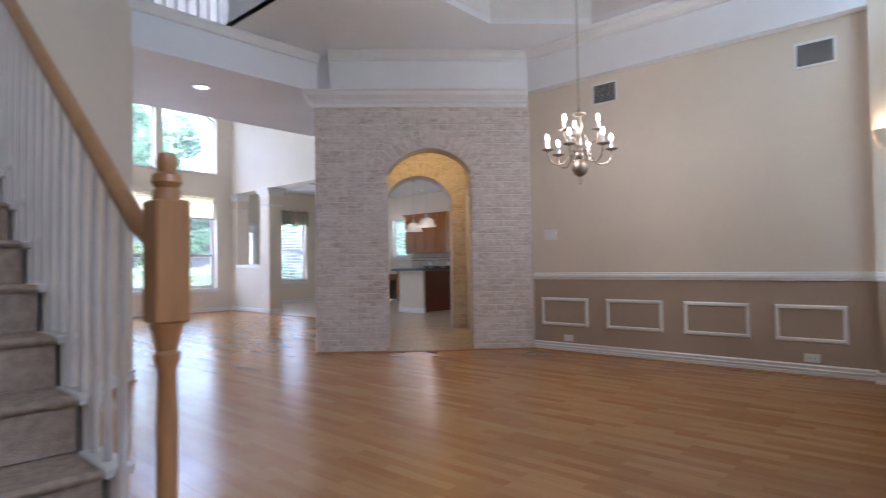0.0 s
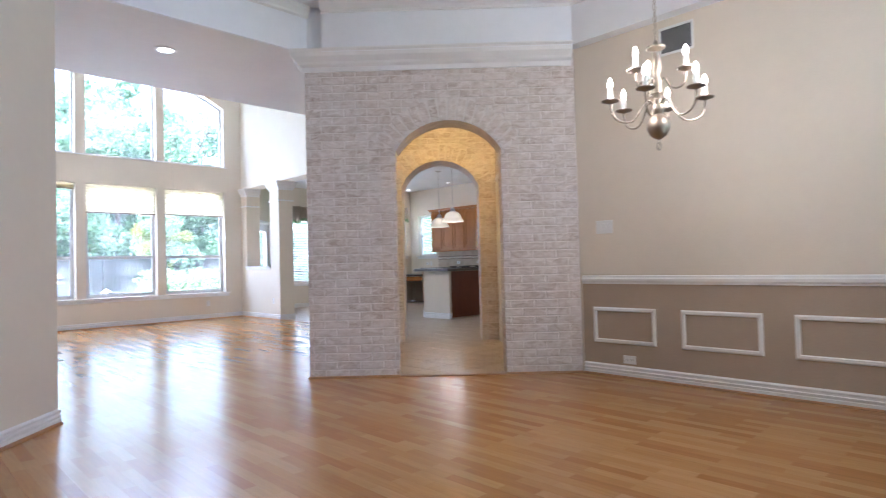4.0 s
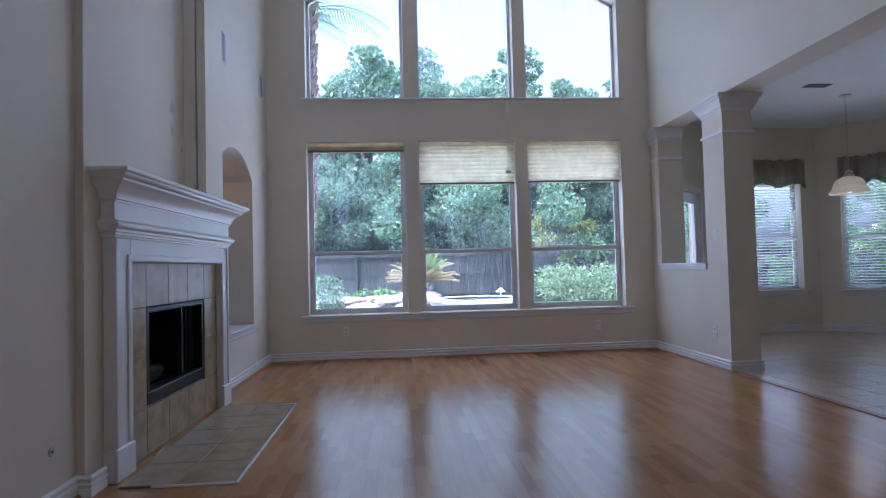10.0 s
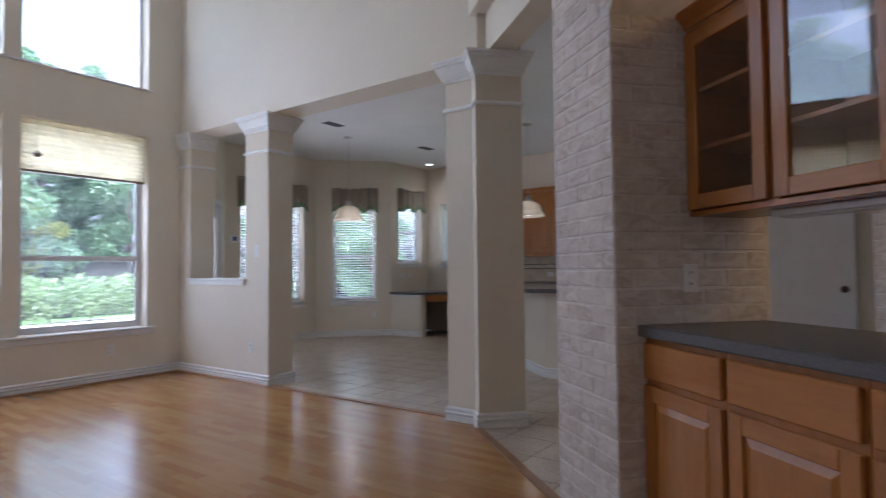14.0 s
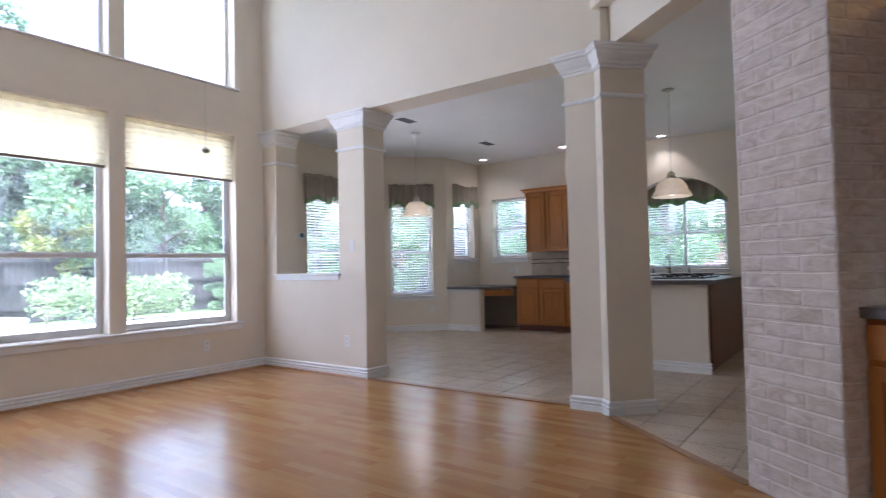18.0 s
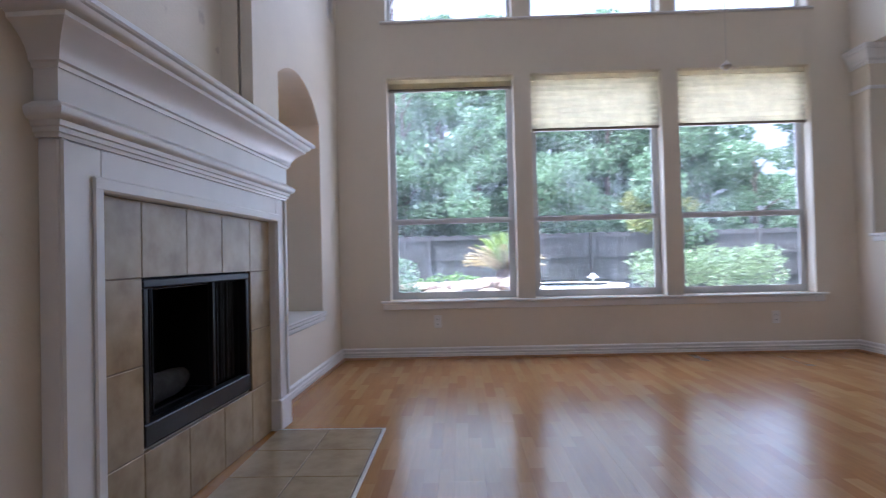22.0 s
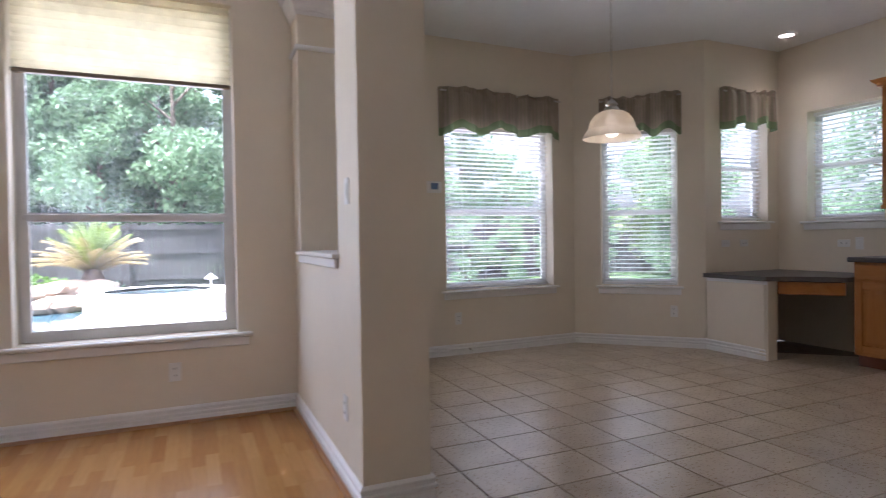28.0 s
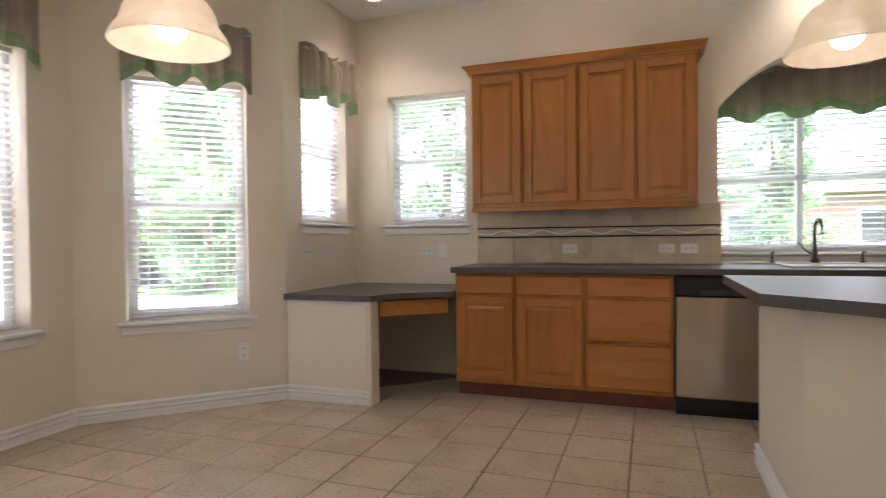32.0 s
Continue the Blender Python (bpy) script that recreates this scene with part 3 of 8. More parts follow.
for y0, y1, z0, z1 in ((9.13, 9.60, 0, HIGH - 0.002), (10.79, 11.17, 0, HIGH - 0.002), (9.60, 10.79, 5.2, HIGH - 0.002), (9.60, 10.79, 0, 0.28), (9.60, 10.79, 0.89, 1.64), (9.60, 9.733, 0.28, 0.89), (10.662, 10.79, 0.28, 0.89)):
    breast.box(LW + 0.001, y0, z0, BF, y1, z1)
solid("chimney_breast", breast, CREAM, "cream painted chimney breast round the tall recess", category="wall")
solid("recess_back", MB().box(LW - 0.48, 9.58, 1.6, LW - 0.10, 10.81, 5.25), stained_paint(), "cream back wall of the recess over the mantel, with brown stains")
wall("wall_hall_north", (LW - 0.542, 7.87), (1.4, 7.87), 0.16, 0, BRIDGE, [], CREAM, "cream painted hall wall")
wall("wall_thermostat", (TW, 6.96), (TW, 5.92), 0.16, 0, BRIDGE, [], CREAM, "cream painted wall beside the hall opening")
wall("wall_hall_south", (1.4, 6.96), (TW - 0.16, 6.96), 0.16, 0, BRIDGE, [], CREAM, "cream painted hall wall")
wall("wall_hall_end", (1.4, 7.87), (1.4, 6.96), 0.16, 0, BRIDGE, [], CREAM, "cream painted end wall of the hall")
wall("wall_foyer", (TW + 0.03, 5.92), (1.02, 3.62), 0.16, 0, HIGH, [], CREAM, "cream painted diagonal wall of the foyer")
wall("wall_living_upper", (3.008, 7.869), (3.008, 5.92), 0.16, BRIDGE, HIGH, [], CREAM, "cream painted upper wall over the hall opening")
wall("wall_kitchen_opening", (RW, 9.02), (RW, WW + 0.16), 0.30, 0, HIGH, [(0, 2.48, 0, HEAD), (2.85, 3.87, 1.03, HEAD)],
     CREAM, "cream painted wall with half-wall opening and wide kitchen opening")
C2 = [(7.75, 9.30), (7.75, 9.06), (7.675, 8.985), (7.93, 8.745), (8.08, 8.90), (8.08, 9.30)]
solid("column_kitchen", MB().prism(C2[::-1], 0, HEAD), CREAM, "cream painted angled column between living room and kitchen", category="column")
wall("wall_diagonal_header", (B[0] + 0.084, B[1] - 0.071), (7.784, 8.979), 0.20, HEAD, BRIDGE, [], CREAM, "cream painted beam over the diagonal opening")
wall("wall_diagonal_upper", B, (7.70, 9.05), 0.28, BRIDGE, HIGH, [], CREAM, "cream painted upper wall over the diagonal opening")
solid("column_header", MB().prism([(7.80, 9.018), (7.70, 8.98), (7.93, 8.745), (8.08, 8.90), (8.08, 9.018)][::-1], HEAD, HIGH), CREAM, "cream painted wall over the column", category="wall")

# ---- brick block ----
P1, P2 = bar_at(0.545, 0), bar_at(0.545, 0.72)
block = MB().prism([A, AL, P2, P1], 0, BRIDGE)
block.prism([bar_at(2.148, 0), bar_at(2.148, 0.72), bar_at(2.678, 0.72), bar_at(2.678, 0)], 0, BRIDGE)
solid("wall_brick_piers", block, MORTAR, "whitewashed brick piers beside the bar niche")
wall("wall_brick_dining", C, AL, 0.30, 0, BRIDGE, [(0.69, 1.655, 0, 2.34, arched(0.69, 1.655, 2.06, 0.27))], MORTAR, "whitewashed brick wall with arched doorway")
wall("wall_brick_bar", bar_at(0.545, 0), bar_at(2.148, 0), 0.72, 2.13, BRIDGE, [(0, 1.603, 2.13, 2.60, arched(0, 1.603, 2.15, 0.44))], MORTAR, "whitewashed brick arch over the bar")
wall("wall_brick_kitchen", ves_at(2.2, 2.36), ves_at(0.35, 2.36), 0.45, 0, BRIDGE, [(0.50, 1.52, 0, 2.385, arched(0.50, 1.52, 2.04, 0.34))], MORTAR, "brick wall with second arched doorway to the kitchen")
wall("wall_vestibule", ves_at(1.93, 0.301), ves_at(1.93, 2.356), 0.14, 0, BRIDGE, [(1.0, 1.84, 0, 2.05)], MORTAR, "brown brick vestibule wall with laundry doorway")
solid("ceiling_vestibule", MB().prism([A, C, ves_at(2.6, 0.3), ves_at(2.6, 2.8), ves_at(0.3, 2.8), (6.6, 7.9)], BRIDGE, BRIDGE + 0.06), CREAM, "plastered ceiling of the brick vestibule", category="ceiling")

# ---- kitchen walls ----
wall("wall_nook_door", (9.10, 14.21), (8.06, 13.17), 0.16, 0, K_CEIL, [(0.235, 1.075, 0, 2.05)], CREAM, "cream painted diagonal nook wall with patio door")
wall("wall_nook_north", (10.88, 14.25), (9.10, 14.21), 0.16, 0, K_CEIL, [(0.27, 1.50, 0.62, 2.22)], CREAM, "cream painted nook wall with wide window")
wall("wall_nook_diagonal", (11.78, 13.36), (10.88, 14.25), 0.16, 0, K_CEIL, [(0.25, 0.99, 0.61, 2.20)], CREAM, "cream painted diagonal nook wall with window")
wall("wall_desk", (12.83, 13.36), (11.78, 13.36), 0.16, 0, K_CEIL, [(0.17, 0.83, 1.25, 2.35)], CREAM, "cream painted wall over the desk with small window")
wall("wall_cabinets", (12.83, 7.3), (12.83, 13.36), 0.16, 0, K_CEIL, [(5.05, 5.755, 1.24, 2.33), (1.75, 3.19, 0.93, 2.40, arched(1.75, 3.19, 2.02, 0.37))], CREAM, "cream painted kitchen wall behind the cabinets")
wall("wall_kitchen_south", (9.581, 7.76), (12.83, 7.76), 0.16, 0, K_CEIL, [], CREAM, "cream painted end wall of the kitchen")
wall("wall_pantry", (9.42, 6.14), (9.42, 7.76), 0.16, 0, K_CEIL, [], CREAM, "cream painted pantry wall")
wall("wall_sink_alcove", (13.45, 8.9), (13.45, 10.7), 0.14, 0, K_CEIL, [(0.28, 1.58, 0.98, 2.15)], CREAM, "cream painted alcove wall with double window over the sink")
alc = MB().box(12.99, 10.56, 0, 13.59, 10.70, K_CEIL).box(12.99, 8.90, 0, 13.59, 9.02, K_CEIL).box(12.99, 9.0, 2.42, 13.59, 10.6, K_CEIL)
solid("wall_sink_sides", alc, CREAM, "cream painted sides of the sink alcove")
wall("wall_laundry_back", (9.7, 3.6), (9.7, 6.0), 0.14, 0, K_CEIL, [], CREAM, "cream painted laundry wall")
wall("wall_laundry_side", (6.95, 3.75), (9.7, 3.75), 0.14, 0, K_CEIL, [], CREAM, "cream painted laundry side wall")
solid("wall_laundry_closet", MB().box(8.25, 6.0, 0, 9.84, 6.13, K_CEIL), CREAM, "cream painted wall between laundry and pantry")
solid("ceiling_laundry", MB().box(6.95, 3.6, BRIDGE + 0.062, 9.9, 6.13, BRIDGE + 0.12), CEIL, "white laundry ceiling", category="ceiling")
solid("ceiling_kitchen", MB().prism([(8.10, 8.8), (7.85, 5.9), (8.85, 5.5), (12.99, 7.1), (12.99, 13.52), (11.85, 13.52), (10.95, 14.41), (9.03, 14.37), (7.94, 13.28), (8.10, 13.2)], K_CEIL, K_CEIL + 0.08),
      CEIL, "white textured kitchen ceiling", category="ceiling")
solid("ceiling_diagonal", MB().prism([(6.60, 7.90), (7.9, 6.0), (8.10, 8.81), (7.8, 9.0)], K_CEIL + 0.002, K_CEIL + 0.08), CEIL, "white textured ceiling strip", category="ceiling")
solid("ceiling_living", MB().box(2.6, 5.6, HIGH, 8.1, 13.3, HIGH + 0.1), CEIL, "white high ceiling of the living room", category="ceiling")

# ---- bridge between foyer and living room ----
bridge = MB().prism([(LW - 0.15, 5.93), (5.04, 5.93), (B[0] - 0.10, 7.83), (LW - 0.15, 7.83)], BRIDGE, 3.36)
solid("ceiling_bridge", bridge, CEIL, "textured soffit under the upstairs bridge", category="ceiling")
solid("bridge_fascia", MB().box(LW - 0.1, 5.90, BRIDGE - 0.01, 5.07, 5.93, 3.34), BLUEWHITE, "white painted fascia of the upstairs bridge", category="fascia")
wall("wall_bar_upper", A, B, 0.2, 3.36, HIGH, [], CREAM, "cream painted upper wall over the bar")

# ---- dining room and foyer ----
wall("wall_dining", (DW, 0.97), (DW, 4.20), 0.15, 0, 3.42, [], CREAM_D, "cream painted dining wall over a taupe dado")
solid("wall_dining_pier", MB().box(6.70, 0.55, 0, DW + 0.15, 0.97, 3.42), CREAM_D, "cream painted pier beside the dining windows")
DA, DB = (3.25, 0.37), (6.699, 0.735)
DWIN = [((x0 - 3.25) * 1.0056, (x1 - 3.25) * 1.0056) for x0, x1 in ((4.04, 4.615), (4.845, 5.765), (6.03, 6.605))]
wall("wall_dining_windows", DA, DB, 0.18, 0, 3.42, [(u0, u1, 0.57, 2.50) for u0, u1 in DWIN] + [(u0, u1, 2.72, 3.30) for u0, u1 in DWIN], CREAM_D, "cream painted wall with three tall windows")
wall("wall_foyer_upper", (3.845, 0.434), (4.12, 0.462), 0.18, 3.42, HIGH, [], BLUEWHITE, "white upper wall of the foyer over the entry")
solid("wall_entry_side", MB().box(3.08, -2.4, 0, 3.84, 0.53, HIGH, b=0.012), CREAM, "cream painted thick wall between entry and dining room", category="wall")
# The high opening is unseen; it is added to let light into the foyer.
wall("wall_entry_front", (3.30, -2.4), (-1.2, -2.4), 0.16, 0, HIGH, [(0.5, 2.3, 2.7, 4.9)], CREAM, "cream painted front wall with an added opening for foyer light")
wall("wall_entry_left", (-1.2, 8.0), (-1.2, -2.4), 0.16, 0, HIGH, [], CREAM, "cream painted stair wall")
wall("wall_stair_end", (1.2, 7.0), (-1.2, 7.0), 0.16, 0, HIGH, [], CREAM, "cream painted wall at the stair head")
solid("ceiling_foyer", MB().prism([(-1.4, -2.6), (3.4, -2.6), (3.4, 0.36), (4.0, 0.36), (4.0, 5.9), (6.9, 5.9), (6.9, 8.0), (-1.4, 8.0)], HIGH, HIGH + 0.1), CEIL, "white high ceiling of the foyer", category="ceiling")
TX, TY, TR, TV = 5.25, 2.68, 1.25, 0.52
octagon = [(TX + TR, TY - TV), (TX + TR, TY + TV), (TX + TV, TY + TR), (TX - TV, TY + TR), (TX - TR, TY + TV), (TX - TR, TY - TV), (TX - TV, TY - TR), (TX + TV, TY - TR)]
dc = MB()
x0, x1, y0, y1 = 4.0, 6.97, 0.36, 5.95
for poly in ([(x0, y0), (x1, y0), octagon[0], octagon[7], octagon[6], octagon[5]], [(x1, y0), (x1, y1), octagon[2], octagon[1], octagon[0]],
             [(x1, y1), (x0, y1), octagon[4], octagon[3], octagon[2]], [(x0, y1), (x0, y0), octagon[5], octagon[4]]):
    dc.prism(poly, 3.40, 3.46)
solid("ceiling_dining", dc, BLUEWHITE, "white dining ceiling round an octagonal tray", category="ceiling")
solid("ceiling_tray_side", MB().sweep([(0, 3.461), (0, 3.70), (-0.04, 3.70), (-0.04, 3.461)], octagon, closed=True), TRIM, "white rim of the octagonal ceiling tray", category="ceiling")
solid("ceiling_tray", MB().prism([(TX + (x - TX) * 1.04, TY + (y - TY) * 1.04) for x, y in octagon], 3.70, 3.76), TAUPE, "taupe painted centre of the ceiling tray", category="ceiling")
wall("wall_over_dining", (4.0, 0.36), (4.0, 5.9), 0.12, 3.46, HIGH, [], BLUEWHITE, "white upper wall of the foyer")
band = MB().sweep([(0.002, 2.95), (0.002, 3.40), (0.12, 3.40), (0.12, 2.95)], [(DW, 0.97), (DW, 4.165), (5.185, 5.795)])
solid("soffit_band", band, BLUEWHITE, "white drop band over brick wall and dining wall", category="trim")
solid("wall_band_end", MB().prism([(5.06, 5.905), (5.19, 5.775), (5.40, 5.92), (5.20, 6.12)], 2.991, 3.398), BLUEWHITE, "white wall above the corner of the brick block", category="wall")
crown = [(0.0, 3.40), (0.10, 3.40), (0.10, 3.385), (0.075, 3.37), (0.05, 3.335), (0.028, 3.32), (0.022, 3.30), (0.0, 3.30)]
solid("crown_band", MB().sweep([(d + 0.121, z - 0.001) for d, z in crown], [(DW, 0.97), (DW, 4.165), (5.185, 5.795)]), TRIM, "white crown moulding under the dining ceiling", category="trim")
fas = MB().sweep([(0.001, 3.30), (0.03, 3.31), (0.035, 3.33), (0.06, 3.37), (0.06, 3.40), (0.001, 3.40)], [(5.07, 5.899), (LW - 0.1, 5.899)])
solid("fascia_moulding", fas, TRIM, "white moulding along the bridge's edge", category="trim")
corn = [(0.0, 2.80), (0.02, 2.80), (0.025, 2.84), (0.05, 2.86), (0.06, 2.88), (0.10, 2.92), (0.115, 2.96), (0.13, 2.975), (0.13, 2.985), (0.0, 2.985)]
solid("brick_cornice", MB().sweep(corn, [(6.78, 4.19), (5.05, 5.92), (5.20, 6.10)]), TRIM, "white cornice along the top of the brick wall", category="trim")
solid("wainscot", MB().box(DW - 0.004, 0.974, 0.0, DW + 0.001, 4.155, 0.825).box(6.696, 0.73, 0.0, 6.701, 0.974, 0.825).box(6.696, 0.9705, 0, DW, 0.974, 0.825), TAUPE, "taupe painted dado under the chair rail", category="wall")
solid("wainscot_windows", MB().box(0.60, 0.0005, 0.0, 3.46, 0.004, 0.53, m=frame_of(DA, DB)), TAUPE, "taupe painted dado under the dining windows", category="wall")

# ---- baseboards, rails ----
BASE = [(0, 0.0), (0.016, 0.0), (0.016, 0.0384), (0.011, 0.0416), (0.011, 0.048), (0.021, 0.0544), (0.021, 0.064), (0.012, 0.0688), (0.012, 0.08), (0.018, 0.0856), (0.018, 0.0936), (0.006, 0.104), (0, 0.104)]


def baseboard(name, path, label="white moulded baseboard"):
    return solid(name, MB().sweep([(d + 0.001, z) for d, z in BASE], path), TRIM, label, category="baseboard")


baseboard("baseboard_window", [(8.10, 11.87), (8.10, 11.50), (RW, 11.50), (RW, WW), (3.082, WW), (3.054, 11.171), (3.119, 11.171), (3.118, 11.09)])
baseboard("baseboard_thermostat", [(2.2, 6.96), (TW, 6.96), (TW, 5.93)])
baseboard("baseboard_angled_column", [(8.08, 8.90), (7.93, 8.745), (7.675, 8.985), (7.75, 9.06), (7.75, 9.30), (8.08, 9.30)])
baseboard("baseboard_fireplace", [(3.093, 9.26), (3.091, 9.128), (3.026, 9.128), (3.008, 7.87), (1.45, 7.87)])
baseboard("baseboard_foyer", [(TW + 0.03, 5.92), (1.05, 3.65)])
baseboard("baseboard_dining", [(3.845, 0.437), (6.696, 0.739), (6.696, 0.975), (DW - 0.004, 0.975), (DW - 0.004, 4.15)])
baseboard("baseboard_entry", [(3.84, 0.53), (3.08, 0.53), (3.08, -2.3)][::-1])
baseboard("baseboard_nook", [(11.80, 12.72), (11.78, 13.36), (10.88, 14.25), (9.10, 14.21), (8.95, 14.06)])
SHOE = [(0.018, 0.0), (0.035, 0.0), (0.033, 0.009), (0.027, 0.016), (0.018, 0.018)]
SHOE_OAK = oak("wood_shoe_moulding", (0.28, 0.135, 0.05), (0.40, 0.21, 0.085))
for path in ([(RW, 11.50), (RW, WW), (3.082, WW), (3.054, 11.171)], [(2.2, 6.96), (TW, 6.96), (TW, 5.93)], [(3.026, 9.128), (3.008, 7.87), (1.45, 7.87)], [(TW + 0.03, 5.92), (1.05, 3.65)],
             [(3.845, 0.437), (6.696, 0.739), (6.696, 0.975), (DW - 0.004, 0.975), (DW - 0.004, 4.15)]):
    solid("shoe_moulding", MB().sweep(SHOE, path), SHOE_OAK, "brown wooden quarter-round at the foot of the baseboard", category="baseboard")
for path in ([C, AR], [AL, A, bar_at(0.545, 0)]):
    solid("shoe_moulding", MB().sweep([(d - 0.013, z) for d, z in SHOE], path), SHOE_OAK, "honey wooden quarter-round at the foot of the brick", category="baseboard")
RAIL = [(0.0, 0.80), (0.012, 0.80), (0.014, 0.815), (0.024, 0.825), (0.026, 0.845), (0.018, 0.855), (0.016, 0.87), (0, 0.875)]
solid("chair_rail", MB().sweep([(d + 0.001, z) for d, z in RAIL], [(6.62, 0.731), (6.696, 0.739), (6.696, 0.975), (DW - 0.004, 0.975), (DW - 0.004, 4.15)]), TRIM, "white moulded chair rail", category="trim")
for u0, u1 in ((4.615, 4.845), (5.765, 6.03)):
    stub = MB().box((u0 - 3.25) * 1.0056 - 0.012, 0.0005, 0.80, (u1 - 3.25) * 1.0056 + 0.012, 0.024, 0.875, m=frame_of(DA, DB), b=0.008)
    solid("chair_rail_stub", stub, TRIM, "short white chair rail on a window pier", category="trim", group="chair rail stubs")
for k, (y0, y1) in enumerate([(3.475, 4.05), (2.67, 3.265), (1.892, 2.468), (1.17, 1.695)]):
    fr = MB()
    m = frame_of((DW - 0.004, y0), (DW - 0.004, y1))
    path = [(0, 0), (y1 - y0, 0), (y1 - y0, 0.31), (0, 0.31)]
    pr = [(0, 0.0), (0.0, 0.008), (0.010, 0.018), (0.028, 0.018), (0.034, 0.008), (0.034, 0.0)]
    fr.sweep(pr, path, closed=True, m=m @ Matrix(((1, 0, 0, 0), (0, 0, 1, 0), (0, 1, 0, 0.287), (0, 0, 0, 1))))
    solid("wall_panel_moulding", fr, TRIM, "white picture-frame moulding on the taupe dado", category="trim", group="dado mouldings")

# ---- column capitals ----
CAP = [(0.0, 2.535), (0.008, 2.535), (0.010, 2.555), (0.020, 2.560), (0.022, 2.580), (0.034, 2.595), (0.048, 2.625), (0.056, 2.650), (0.068, 2.655), (0.070, 2.675), (0.078, 2.680), (0.078, 2.698), (0, 2.698)]
NECK = [(0.0, 2.315), (0.010, 2.315), (0.016, 2.325), (0.016, 2.335), (0.010, 2.345), (0, 2.345)]
c1 = [(RW, 11.87), (RW, 11.50), (8.10, 11.50), (8.10, 11.87)]
c1b = [(RW, WW - 0.001), (RW, 12.89), (8.10, 12.89)]
for nm, path, closed in (("capital_opening", c1[::-1], True), ("capital_pilaster", c1b[::-1], False), ("capital_angled", C2[::-1], True)):
    for pr, word in ((CAP, "crown"), (NECK, "necking")):
        solid(nm + "_" + word, MB().sweep([(d + 0.001, z) for d, z in pr], path, closed=closed), TRIM, "white moulded column " + word, category="trim")
solid("half_wall_sill", MB().box(RW - 0.035, 11.85, 1.03, 8.14, 12.91, 1.055, b=0.005).box(RW - 0.018, 11.87, 0.985, RW, 12.89, 1.03, b=0.004), TRIM, "white sill on the half wall", category="window sill")
thr = MB().box(0, -0.03, 0.0, 2.48, 0.03, 0.008, m=frame_of((RW + 0.02, 9.02), (RW + 0.02, 11.5)), b=0.003).box(0, -0.03, 0, 1.35, 0.03, 0.008, m=frame_of(B, (7.66, 8.98)), b=0.003)
thr.box(0, -0.03, 0, 0.965, 0.03, 0.008, m=frame_of(AR, AL), b=0.003)
solid("threshold_strip", thr, oak("threshold_oak", (0.22, 0.10, 0.035), (0.33, 0.16, 0.06)), "dark wooden threshold strips between planks and tiles", category="trim")
# ---- windows ----
def frame_ring(u0, u1, z0, z1, w, y0, y1, head=None):
    """A rectangular ring; head gives a curved top."""
    mb = MB()
    mb.box(u0, y0, z0, u0 + w, y1, (head(u0 + w / 2) if head else z1))
    mb.box(u1 - w, y0, z0, u1, y1, (head(u1 - w / 2) if head else z1))
    mb.box(u0 + w, y0, z0, u1 - w, y1, z0 + w)
    if head:
        us = smooth_step(u0, u1, 16)
        for a, b in zip(us, us[1:]):
            za, zb = head(a), head(b)
            mb.add([(a, y0, za - w), (a, y1, za - w), (a, y1, za), (a, y0, za), (b, y0, zb - w), (b, y1, zb - w), (b, y1, zb), (b, y0, zb)],
                   [(0, 1, 2, 3), (4, 7, 6, 5), (0, 4, 5, 1), (1, 5, 6, 2), (2, 6, 7, 3), (3, 7, 4, 0)])
    else:
        mb.box(u0 + w, y0, z1 - w, u1 - w, y1, z1)
    return mb


